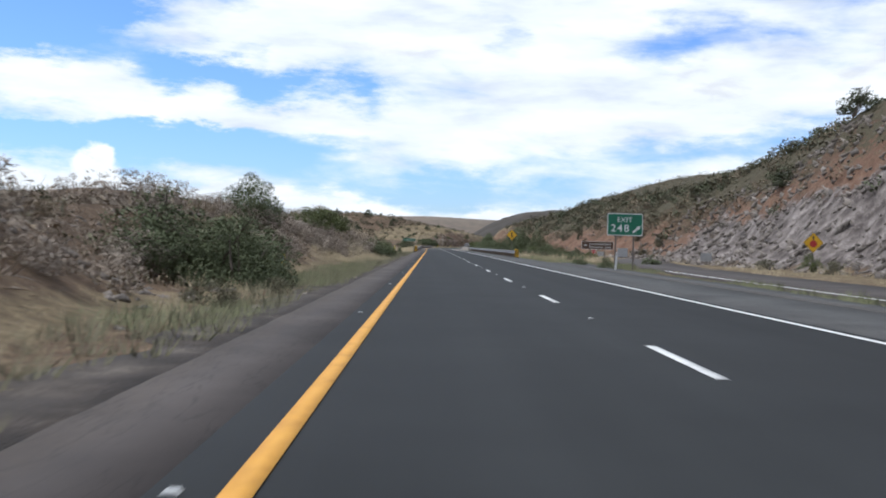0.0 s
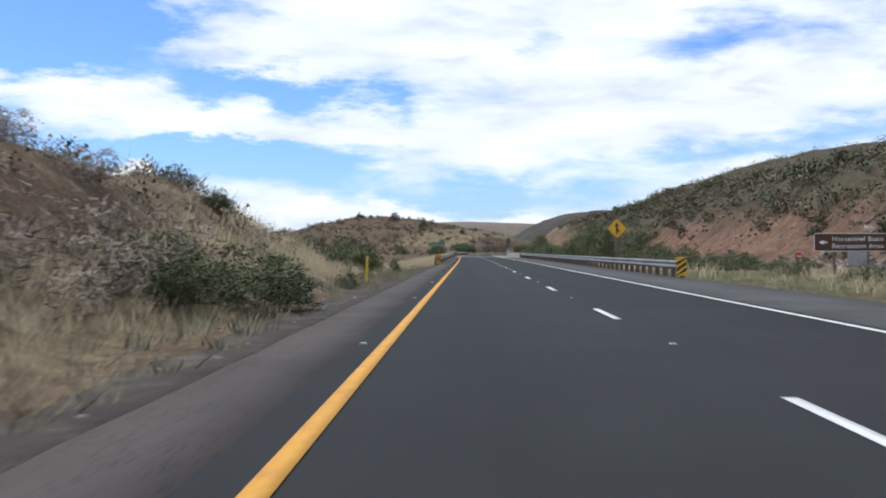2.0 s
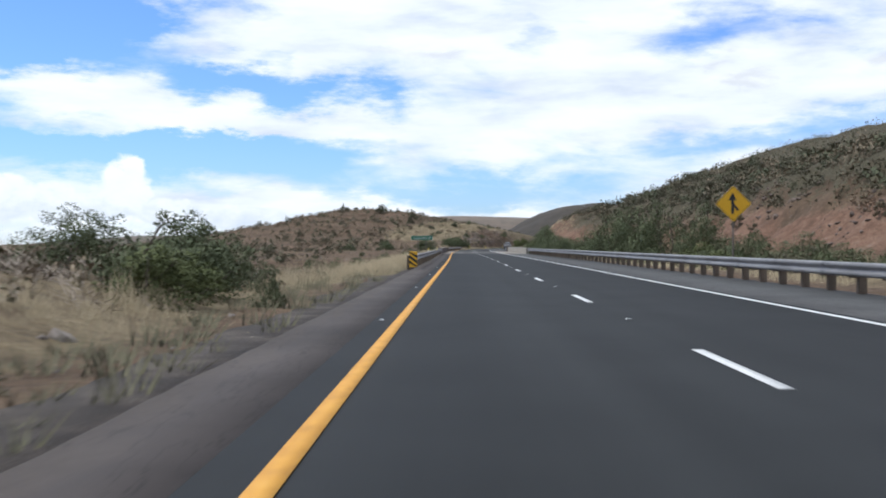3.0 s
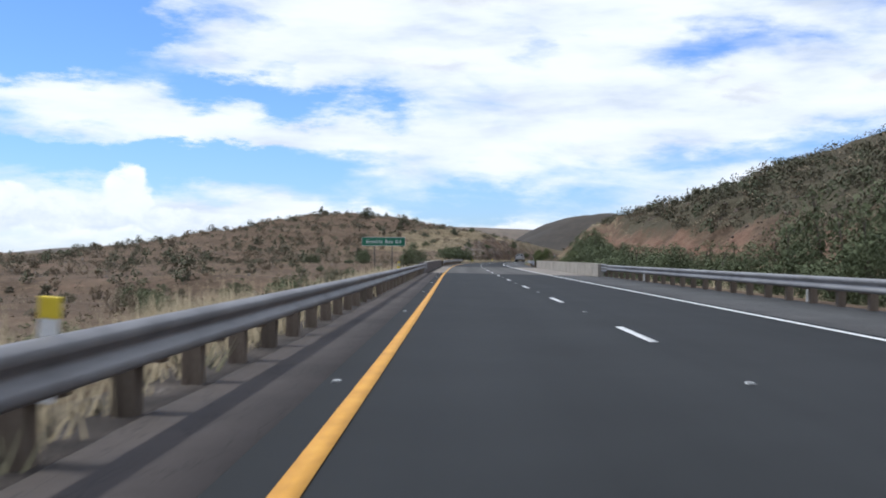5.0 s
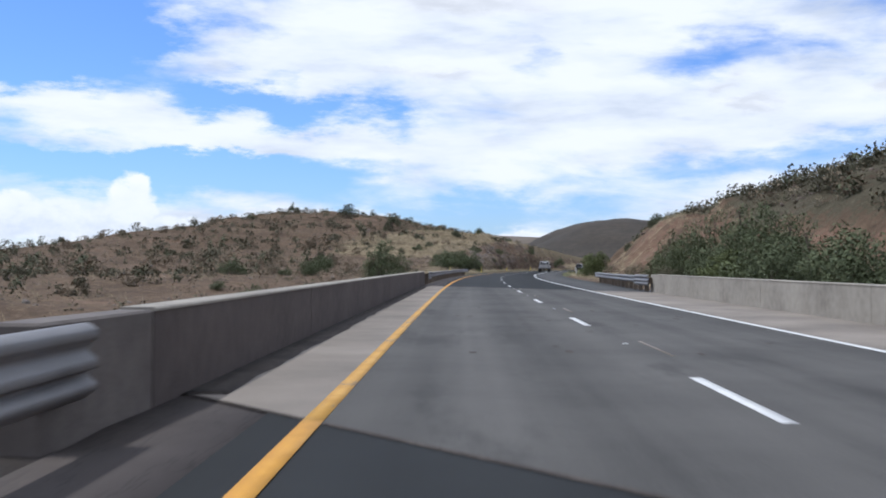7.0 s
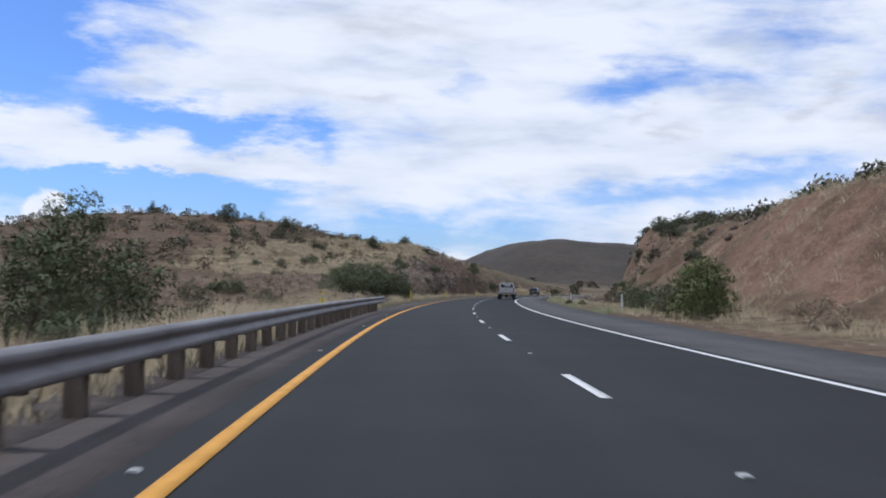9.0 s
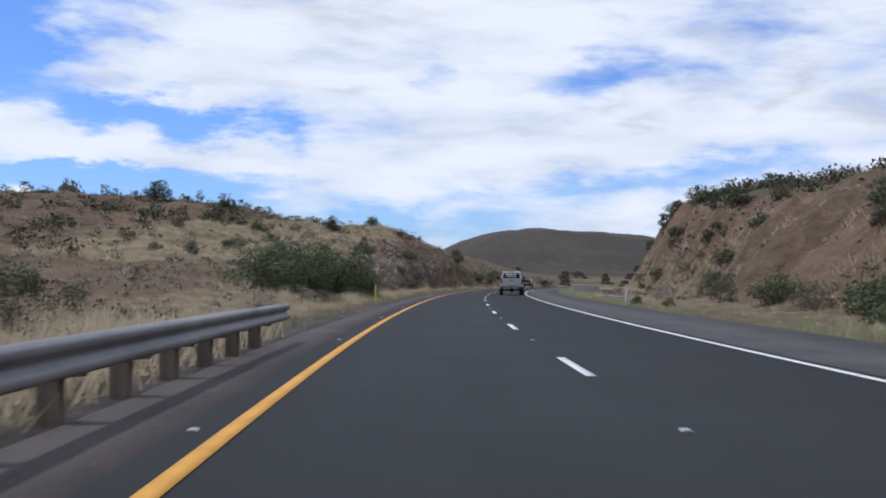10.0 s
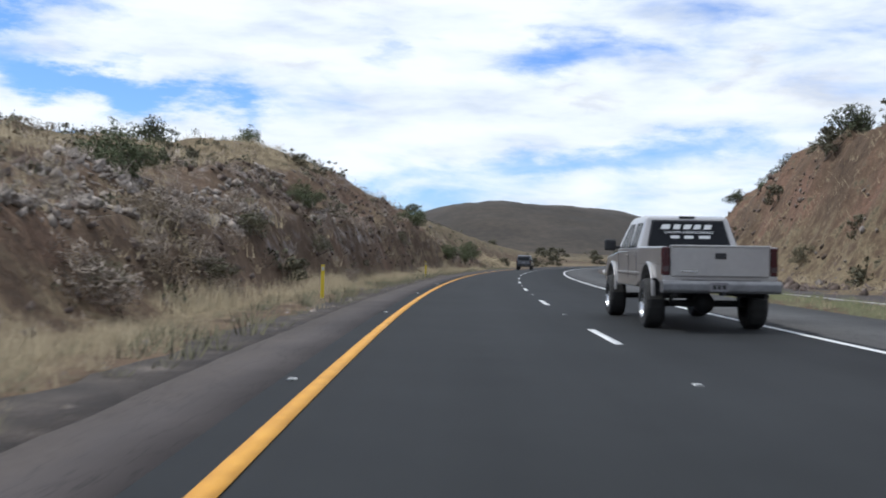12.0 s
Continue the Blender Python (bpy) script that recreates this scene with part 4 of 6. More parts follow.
def arrow_outline(n, cx, cz, size, deg, head=.5, shaft=.17):
    """Straight arrow outline centred at cx, cz pointing to deg (0 = right)."""
    pts = [(-.5, -shaft / 2), (.5 - head * .8, -shaft / 2), (.5 - head * .9, -head / 2), (.5, 0), (.5 - head * .9, head / 2), (.5 - head * .8, shaft / 2), (-.5, shaft / 2)]
    c, s = math.cos(radians(deg)), math.sin(radians(deg))
    return [(cx + size * (x * c - y * s), cz + size * (x * s + y * c)) for x, y in pts]


# exit board
w, h = 2.12, 1.32
ex = panel_sign("exit_sign", 71.0, 12.35, w, h, 2.0, "green exit sign with white lettering and arrow", M_GREEN, M_SIGN_WHITE, group="green guide signs")
z0 = ex["lift"]
part("word", lettering("EXIT", .40, -.02, z0 + h * .72, -.012, .86, 1.15), M_SIGN_WHITE, ex, "white word EXIT")
part("number", lettering("248", .62, -.30, z0 + h * .34, -.012, 1.08, 1.2), M_SIGN_WHITE, ex, "white number 248")
part("arrow", prism(arrow_outline(0, .70, z0 + h * .30, .62, 42, .46, .17), .006, centre=(0, -.012, 0)), M_SIGN_WHITE, ex, "white slanting arrow")

# road name board
w, h = 2.80, .56
bb = panel_sign("road_name_sign", 241.9, -3.85, w, h, 1.88, "green road name sign reading Bumble Bee Rd", M_GREEN, M_SIGN_WHITE, rim=.022, radius=.07, post_gap=.4, group="green guide signs")
z0 = bb["lift"]
for word, x, wide in (("Bumble", -.58, 1.04), ("Bee", .37, .48), ("Rd", .95, .34)):
    part("lettering", lettering(word, .30, x, z0 + h * .5, -.012, wide, 1.1), M_SIGN_WHITE, bb, "white road name lettering")

# brown recreation board
w, h = 3.7, .90
br = panel_sign("recreation_sign", 126.6, 19.95, w, h, 1.12, "brown recreation area sign with white lettering and arrow", M_BROWN, M_SIGN_WHITE, rim=.03, radius=.09, posts=2, post_gap=.45)
z0 = br["lift"]
part("upper_lettering", lettering("Horsethief Basin", .32, .30, z0 + h * .69, -.012, 2.5, 1.1), M_SIGN_WHITE, br, "white lettering")
part("lower_lettering", lettering("Recreation Area", .32, .30, z0 + h * .30, -.012, 2.5, 1.1), M_SIGN_WHITE, br, "white lettering")
part("arrow", prism(arrow_outline(0, -1.40, z0 + h * .5, .40, 180, .62, .2), .006, centre=(0, -.012, 0)), M_SIGN_WHITE, br, "white arrow")


def diamond(w, r=.06):
    c = []
    for x, z in rounded(w, w, r, 3):
        a = radians(45)
        c.append((x * math.cos(a) - z * math.sin(a), x * math.sin(a) + z * math.cos(a)))
    return c


def diamond_sign(name, s, q, side, zc, label, turn=0.0):
    base = stand(s, q, turn=turn)
    zc -= base.translation.z
    sign = thing(name, label, "road sign", "yellow warning signs", at=base)
    sign["lift"] = zc
    part("back_plate", prism(diamond(side), .01, centre=(0, .008, zc)), M_ALU, sign)
    part("border", prism(diamond(side * .985), .005, centre=(0, -.001, zc)), M_SIGN_YELLOW, sign)
    part("inner_line", prism(diamond(side * .93), .004, centre=(0, -.004, zc)), M_BLACK, sign, "thin black border line")
    part("face", prism(diamond(side * .90), .004, centre=(0, -.007, zc)), M_SIGN_YELLOW, sign)
    part("post", box((.06, .06, zc + .8), (0, .05, (zc - .4) / 2 + .1), .004), M_SIGNPOST, sign)
    return sign


mg = diamond_sign("merge_sign", 150.9, 12.0, 1.06, 2.80, "yellow diamond merge sign with black arrow")
zc = mg["lift"]
bm = prism([(-.055, -.42), (.055, -.42), (.055, .15), (.17, .12), (0, .46), (-.17, .12), (-.055, .15)], .004, centre=(-.03, -.012, zc))
prism([(.05, .02), (.05, -.12), (.17, -.30), (.26, -.24)], .004, bm=bm, centre=(-.03, -.0125, zc))
part("merge_symbol", bm, M_BLACK, mg, "black arrow with a side lane")
sa = diamond_sign("stop_ahead_sign", 81.4, 27.6, 1.0, 2.0, "yellow diamond stop-ahead sign with red octagon", turn=-8)
zc = sa["lift"]
part("octagon", prism([(.26 * math.cos(radians(22.5 + 45 * i)), .26 * math.sin(radians(22.5 + 45 * i)) - .08) for i in range(8)], .004, centre=(0, -.012, zc)), M_RED, sa, "red octagon")
part("arrow", prism(arrow_outline(0, 0, .36, .3, 90, .7, .3), .004, centre=(0, -.012, zc)), M_BLACK, sa, "black arrow")


def octagon_sign(s, q, zc, r, turn):
    base = stand(s, q, turn=turn)
    sign = thing("stop_sign", "small red octagonal stop sign at the ramp end", "road sign", at=base)
    o = [(r * math.cos(radians(22.5 + 45 * i)), r * math.sin(radians(22.5 + 45 * i))) for i in range(8)]
    part("border", prism(o, .01, centre=(0, 0, zc)), M_SIGN_WHITE, sign)
    part("face", prism([(x * .92, z * .92) for x, z in o], .004, centre=(0, -.006, zc)), M_RED, sign)
    part("word", lettering("STOP", r * .6, 0, zc, -.011, r * 1.3), M_SIGN_WHITE, sign, "white word STOP")
    part("post", box((.06, .05, zc + .6), (0, .035, (zc - .4) / 2), .004), M_SIGNPOST, sign)
    return sign


octagon_sign(140.0, 21.7, .85, .30, -6)


def plain_board(s, q, w, h, z0, label, turn=0.0):
    base = stand(s, q, turn=turn)
    sign = thing("information_board", label, "board", "white boards", at=base)
    part("board", box((w, .03, h), (0, 0, z0 + h / 2), .008), M_ALU, sign)
    for x in (-.35 * w, .35 * w):
        part("post", box((.08, .08, z0 + h + .4), (x, .06, (z0 + h - .4) / 2), .006), M_SIGNPOST, sign)
    return sign


plain_board(140.0, 25.4, 1.3, 1.1, .25, "pale grey board seen from behind, on two posts")
plain_board(146.0, 23.6, .8, .6, .30, "small pale board on posts among scrub")
plain_board(100.0, 25.2, 1.0, .7, .35, "small pale board on posts below the rock face")


def hazard_panel(s, q, w, h, slope):
    base = stand(s, q, z=0.0)
    sign = thing("hazard_marker", "yellow and black striped hazard marker at the rail end", "hazard marker", "rail end markers", at=base)
    part("board", box((w, .03, h), (0, 0, .10 + h / 2), .01), M_SIGN_YELLOW, sign)
    n = 3
    for i in range(n):
        z = .10 + h * (i + .5) / n
        bm = bmesh.new()
        d = slope * w / 2
        t = h / n * .27
        pts = [(-w / 2 + .005, z - d - t), (w / 2 - .005, z + d - t), (w / 2 - .005, z + d + t), (-w / 2 + .005, z - d + t)]
        pts = [(x, min(max(zz, .105), .095 + h)) for x, zz in pts]
        prism(pts, .004, bm=bm, centre=(0, -.018, 0))
        part("stripe", bm, M_BLACK, sign)
    part("post", box((.06, .06, .7), (0, .05, .2), .004), M_SIGNPOST, sign)
    return sign


hazard_panel(119.3, 10.05, .42, .78, .7)
hazard_panel(159.3, -1.40, .40, .78, -.7)


def delineator(s, q, material, label, top=1.05, cap=None, lean=0.0, foot=-.2):
    post = thing("delineator_post", label, "delineator post", "roadside delineator posts", at=(stand(s, q) if foot < 0 else Matrix.Translation(on_road(s, q)) @ pose(0, 0, 0, 0, 0, road_turn(s))) @ pose(0, 0, 0, lean, lean, 0))
    prof = [(-.055, -.012), (.055, -.012), (.05, .012), (-.05, .012)]
    bm = bmesh.new()
    lo = [bm.verts.new((x, y, foot)) for x, y in prof]
    hi = [bm.verts.new((x * .95, y, top)) for x, y in prof]
    bm.faces.new(lo[::-1])
    bm.faces.new(hi)
    for i in range(4):
        bm.faces.new((lo[i], lo[(i + 1) % 4], hi[(i + 1) % 4], hi[i]))
    part("blade", bm, material, post)
    if cap:
        part("band", box((.118, .034, .12), (0, 0, top - .055), .004), cap, post, "yellow band round the top")
    else:
        part("reflector", box((.075, .008, .12), (0, -.017, top - .12), .002), M_MARKER, post)
    return post


for s, q, m, lab, top in ((69.4, 11.55, M_PLASTIC_W, "white plastic delineator post in the grass verge", 1.05), (42.3, -3.7, M_PLASTIC_Y, "yellow plastic delineator post among dry weeds", .78), (116.1, -3.0, M_PLASTIC_Y, "yellow plastic delineator post in dry grass", 1.0),
                          (182.75, -1.47, M_PLASTIC_W, "white delineator post with yellow band, fixed behind the rail", .95), (346.41, -1.715, M_PLASTIC_Y, "yellow delineator post fixed behind the guard rail", 1.02),
                          (408.5, -2.9, M_PLASTIC_Y, "yellow plastic delineator post in dry grass", 1.0), (450.7, -2.9, M_PLASTIC_Y, "yellow plastic delineator post in dry grass", 1.0),
                          (490.0, -2.9, M_PLASTIC_Y, "yellow plastic delineator post in dry grass", 1.0), (372.5, 12.1, M_PLASTIC_W, "white plastic delineator post in the verge", 1.0),
                          (411.8, 12.2, M_PLASTIC_W, "white plastic delineator post in green verge", 1.0), (205.0, 10.5, M_PLASTIC_W, "white plastic delineator post behind the rail", .88),
                          (229.0, 10.5, M_PLASTIC_W, "white plastic delineator post behind the rail", .88), (300.0, 10.4, M_PLASTIC_W, "white plastic delineator post behind the rail", .95),
                          (217.24, -1.47, M_PLASTIC_Y, "yellow delineator post fixed behind the guard rail", .98)):
    delineator(s, q, m, lab, top, M_PLASTIC_Y if s == 182.75 else None, lean=5 if s == 182.75 else 0 if -1.8 < q < 0 else ((s * 7) % 3 - 1) * 1.2, foot=.36 if -1.8 < q < 0 else -.2)

# ======================================================================
# Vehicles
# ======================================================================


def tapered(outline, half_low, half_high, z_low, z_high, bevel=.03):
    """A closed body from an outline in y,z whose half width runs from half_low at z_low to half_high at z_high."""
    bm = bmesh.new()

    def hw(z):
        t = min(max((z - z_low) / (z_high - z_low), 0), 1)
        return half_low + (half_high - half_low) * t

    a = [bm.verts.new((-hw(z), y, z)) for y, z in outline]
    b = [bm.verts.new((hw(z), y, z)) for y, z in outline]
    bm.faces.new(a)
    bm.faces.new(b[::-1])
    n = len(outline)
    for i in range(n):
        bm.faces.new((a[i], b[i], b[(i + 1) % n], a[(i + 1) % n]))
    bmesh.ops.recalc_face_normals(bm, faces=bm.faces)
    if bevel:
        bmesh.ops.bevel(bm, geom=bm.edges[:], offset=bevel, segments=3, affect="EDGES", profile=.6, clamp_overlap=True)
    return bm


def arch(y, r, z, n=9):
    """Points of a wheel arch, front to back, over a wheel at y."""
    return [(y + r * math.cos(radians(180 * i / n)), z + r * math.sin(radians(180 * i / n))) for i in range(n + 1)]


def wheel(parent, x, y, r, w, out):
    """Tyre with tread blocks and rim; out is the side that looks outwards."""
    bm = bmesh.new()
    prof = [(.58 * r, -w / 2), (.90 * r, -w / 2), (.97 * r, -w * .42), (r, -w * .30), (r, w * .30), (.97 * r, w * .42), (.90 * r, w / 2), (.58 * r, w / 2)]
    n = 36
    rings = []
    for i in range(n):
        a = 2 * math.pi * i / n
        ring = []
        for j, (rr, xx) in enumerate(prof):
            k = rr * (1.0 if i % 2 or j in (0, 7) else .982)
            ring.append(bm.verts.new((xx, k * math.cos(a), k * math.sin(a))))
        rings.append(ring)
    for i in range(n):
        for j in range(len(prof)):
            q1, q2 = rings[i], rings[(i + 1) % n]
            bm.faces.new((q1[j], q1[(j + 1) % 8], q2[(j + 1) % 8], q2[j]))
    bmesh.ops.recalc_face_normals(bm, faces=bm.faces)
    wh = thing_part("wheel", parent, Matrix.Translation((x, y, r)))
    part("tyre", bm, M_TYRE, wh, "black off-road tyre")
    rim = tube(.56 * r, .58 * r, (0, 0, 0), (out * w * .26, 0, 0), 28)
    tube(.52 * r, .60 * r, (out * w * .26, 0, 0), (out * w * .53, 0, 0), 28, bm=rim, caps=False)
    for i in range(6):
        a = 2 * math.pi * i / 6
        box((.04, .09 * r / .42, .50 * r), (out * w * .34, .27 * r * math.cos(a), .27 * r * math.sin(a)), .008, bm=rim, turn=pose(0, 0, 0, math.degrees(a) - 90, 0, 0))
    tube(.14 * r, .11 * r, (out * w * .2, 0, 0), (out * w * .5, 0, 0), 14, bm=rim)
    part("rim", rim, M_CHROME, wh, "polished alloy rim", smooth=False)
    return wh


def thing_part(name, parent, at):
    """A part whose pieces hang one level deeper; its own mesh is a small hub."""
    hub = part(name, tube(.05, .05, (-.06, 0, 0), (.06, 0, 0), 10), M_DARKTRIM, parent)
    hub.matrix_basis = at
    return hub


def pickup():
    tr = thing("pickup_truck", "silver crew-cab pickup truck on large off-road tyres", "pickup truck")
    R = .44
    HW = .975
    # lower body with open arches, from rear to front
    low = [(-1.16, .80)] + [(p[0], p[1]) for p in arch(0, .56, .56)[::-1] if p[1] > .78] + [(1.2, .70), (3.2, .70)] + [(p[0], p[1]) for p in arch(4.0, .56, .56)[::-1] if p[1] > .74] + \
          [(4.92, .80), (4.96, 1.05), (4.90, 1.28), (3.35, 1.40), (1.1, 1.40), (1.0, 1.16), (-1.16, 1.16)]
    part("body", tapered(low, HW, HW - .03, .8, 1.4, .035), M_SILVER, tr, smooth=False)
    for sx in (-1, 1):
        bm = prism([(-1.16, 1.12), (1.0, 1.12), (1.0, 1.46), (-1.16, 1.44)], .09, axis="x", centre=(sx * (HW - .055), 0, 0), bevel=.025)
        part("bed_side", bm, M_SILVER, tr)
    part("bed_floor", box((HW * 2 - .2, 2.1, .04), (0, -.06, 1.175)), M_DARKTRIM, tr)
    gate = part("tailgate", box((1.655, .09, .52), (0, -1.19, 1.19), .022), M_SILVER, tr)
    part("gate_lip", box((1.66, .11, .035), (0, -1.195, 1.445), .012), M_SILVER, gate)
    part("handle", box((.19, .03, .10), (0, -1.245, 1.285), .012), M_DARKTRIM, gate, "black tailgate handle")
    part("maker_badge", box((.30, .008, .035), (-.52, -1.238, 1.02), .003), M_CHROME, gate, "plain chrome badge strip")
    # cab with glass
    cab = [(1.02, 1.38), (3.62, 1.38), (2.86, 2.0), (2.6, 2.06), (1.5, 2.07), (1.22, 2.02)]
    part("cab", tapered(cab, HW - .02, .76, 1.38, 2.07, .05), M_SILVER, tr)
    hood = [(3.3, 1.30), (4.86, 1.24), (4.80, 1.33), (3.5, 1.45)]
    part("bonnet", tapered(hood, .82, .78, 1.24, 1.45, .03), M_SILVER, tr)
    # rear window lies on the sloping back of the cab
    slope = math.degrees(math.atan2(1.22 - 1.02, 2.02 - 1.38))
    rw_at = Matrix.Translation((0, 1.105, 1.715)) @ pose(0, 0, 0, -slope, 0, 0)
    tr_o = [(-.77, -.25), (.77, -.25), (.655, .24), (-.655, .24)]
    rw = part("rear_window", prism(tr_o, .02, centre=(0, -.012, 0), bevel=.006), M_TINT, tr, "dark tinted rear window")
    rw.matrix_basis = rw_at
    # name and telephone number are plain bars; the trade is lettered
    bm = None
    for i, (x, wd) in enumerate(((-.33, .16), (-.16, .13), (0.0, .14), (.15, .13), (.31, .14))):
        bm = prism([(x * 1.25 - wd * .6 - .02, -.046), (x * 1.25 + wd * .6 - .05, -.046), (x * 1.25 + wd * .6 - .01, .046), (x * 1.25 - wd * .6 + .02, .046)], .004, bm=bm, centre=(0, -.026, .13))
    part("name_bars", bm, M_DECAL, rw, "white slanting lettering bars")
    part("trade_lettering", lettering("CONCRETE CONSTRUCTION LLC", .062, 0, .02, -.026, .94, thick=.002), M_DECAL, rw, "small white lettering")
    bm = None
    for x, wd in ((-.24, .17), (0.0, .17), (.27, .22)):
        bm = box((wd * 1.0, .004, .058), (x * 1.1, -.026, -.075), bm=bm)
    part("number_bars", bm, M_DECAL, rw, "white number bars")
    part("window_seal", prism([(-.80, -.28), (.80, -.28), (.68, .27), (-.68, .27)], .012, centre=(0, -.002, 0)), M_DARKTRIM, rw)
    part("brake_lamp", box((.30, .05, .04), (0, 1.235, 2.035), .012), M_DARKTRIM, tr, "dark high-level brake lamp")
    for sx in (-1, 1):
        for y0, y1, a, b in ((1.32, 2.02, 1.30, 1.98), (2.10, 3.25, 2.10, 2.72)):
            bm = bmesh.new()
            zl, zh = 1.45, 1.93

            def at(y, z):
                t = (z - 1.38) / .69
                return (sx * (HW - .02 + (.76 - HW + .02) * t + .004), y, z)
            v = [bm.verts.new(p) for p in (at(y0, zl), at(y1, zl), at(b, zh), at(a + .06, zh))]
            f = bm.faces.new(v)
            bmesh.ops.solidify(bm, geom=[f], thickness=.012)
            part("side_window", bm, M_TINT, tr, "dark tinted side glass")
        lamp = part("tail_lamp", box((.135, .11, .48), (sx * (HW - .072), -1.155, 1.19), .025), M_TAIL, tr, "dark red tail lamp")
        part("reverse_lens", box((.10, .012, .09), (sx * (HW - .072), -1.208, 1.06), .004), M_TAIL_CLEAR, lamp, "smoked reversing lens")
        mir = part("door_mirror", box((.24, .12, .24), (sx * (HW + .20), 3.08, 1.52), .04), M_DARKTRIM, tr, "black door mirror")
        part("arm", box((.16, .05, .06), (sx * (HW + .05), 3.12, 1.47), .015), M_DARKTRIM, mir)
        part("door_handle", box((.02, .18, .035), (sx * (HW - .005), 1.45, 1.30), .008), M_SILVER, tr)
        part("front_door_handle", box((.02, .18, .035), (sx * (HW - .005), 2.28, 1.30), .008), M_SILVER, tr)
        for y in (2.06, 1.20, 3.30):
            part("door_gap", box((.006, .012, .62), (sx * (HW - .006), y, 1.05)), M_DARKTRIM, tr)
        part("side_moulding", box((.02, 2.5, .05), (sx * (HW + .0), 2.2, .96), .008), M_SILVER, tr)
        for y in (0.0, 4.0):
            outer = arch(y, .60, .58, 12)
            inner = arch(y, .545, .58, 12)[::-1]
            bm = prism(outer + inner, .07, axis="x", centre=(sx * (HW + .01), 0, 0), bevel=.012)
            part("wheel_arch_flare", bm, M_SILVER, tr)
            wheel(tr, sx * .90, y, R, .33, sx)
        part("mud_guard", box((.30, .02, .30), (sx * .86, -.52, .74), .008), M_DARKTRIM, tr)
    bump = part("rear_bumper", tapered([(-1.36, .66), (-1.10, .66), (-1.10, .87), (-1.34, .87), (-1.39, .82), (-1.39, .70)], .985, .985, 0, 1, .022), M_BUMPER, tr, "dull grey steel rear bumper")
    part("rear_valance", box((1.93, .06, .09), (0, -1.165, .905), .012), M_SILVER, tr)
    part("step_pad", box((1.30, .12, .02), (0, -1.27, .874), .006), M_DARKTRIM, bump)
    plate = part("licence_plate", box((.31, .012, .155), (-.06, -1.395, .77), .005), M_PLATE, bump, "licence plate with plain bars")
    bm = None
    for i in range(3):
        bm = box((.055, .004, .07), (-.14 + i * .08, -1.403, .765), bm=bm)
    part("plate_bars", bm, M_BLACK, bump)
    part("hitch", box((.07, .22, .07), (.02, -1.30, .66), .008), M_DARKTRIM, tr)
    ax = tube(.06, .06, (-.8, 0, R), (.8, 0, R), 12)
    bmesh.ops.create_uvsphere(ax, u_segments=14, v_segments=10, radius=.19, matrix=Matrix.Translation((.03, 0, R)))
    part("rear_axle", ax, M_DARKTRIM, tr)
    part("front_axle", tube(.06, .06, (-.8, 4.0, R), (.8, 4.0, R), 12), M_DARKTRIM, tr)
    part("exhaust_pipe", tube(.045, .045, (.78, -1.2, .62), (.70, .3, .60), 12), M_DARKTRIM, tr)
    for sx in (-1, 1):
        part("frame_rail", box((.08, 5.6, .14), (sx * .42, 1.8, .72), .01), M_DARKTRIM, tr)
        part("leaf_spring", box((.06, 1.3, .05), (sx * .55, 0, .60), .01), M_DARKTRIM, tr)
        part("shock_absorber", tube(.035, .035, (sx * .62, -.15, R), (sx * .5, -.35, .85), 10), M_CHROME, tr)
    part("front_bumper", tapered([(4.86, .74), (5.08, .78), (5.08, .96), (4.86, 1.0)], .97, .94, .74, 1.0, .03), M_CHROME, tr)
    part("windscreen", tapered([(3.50, 1.46), (3.53, 1.47), (2.96, 1.93), (2.92, 1.93)], .86, .74, 1.46, 1.93, 0), M_TINT, tr, "tinted windscreen")
    for sx in (-1, 1):
        part("head_lamp", box((.34, .10, .20), (sx * .74, 4.90, 1.15), .03), M_PLATE, tr, "clear head lamp")
    return tr


truck = pickup()
p_s, p_q = 439.0, 5.66
truck.matrix_basis = Matrix.Translation(on_road(p_s, p_q, 0.0)) @ pose(0, 0, 0, 0, 0, road_turn(p_s + 1) + .6)


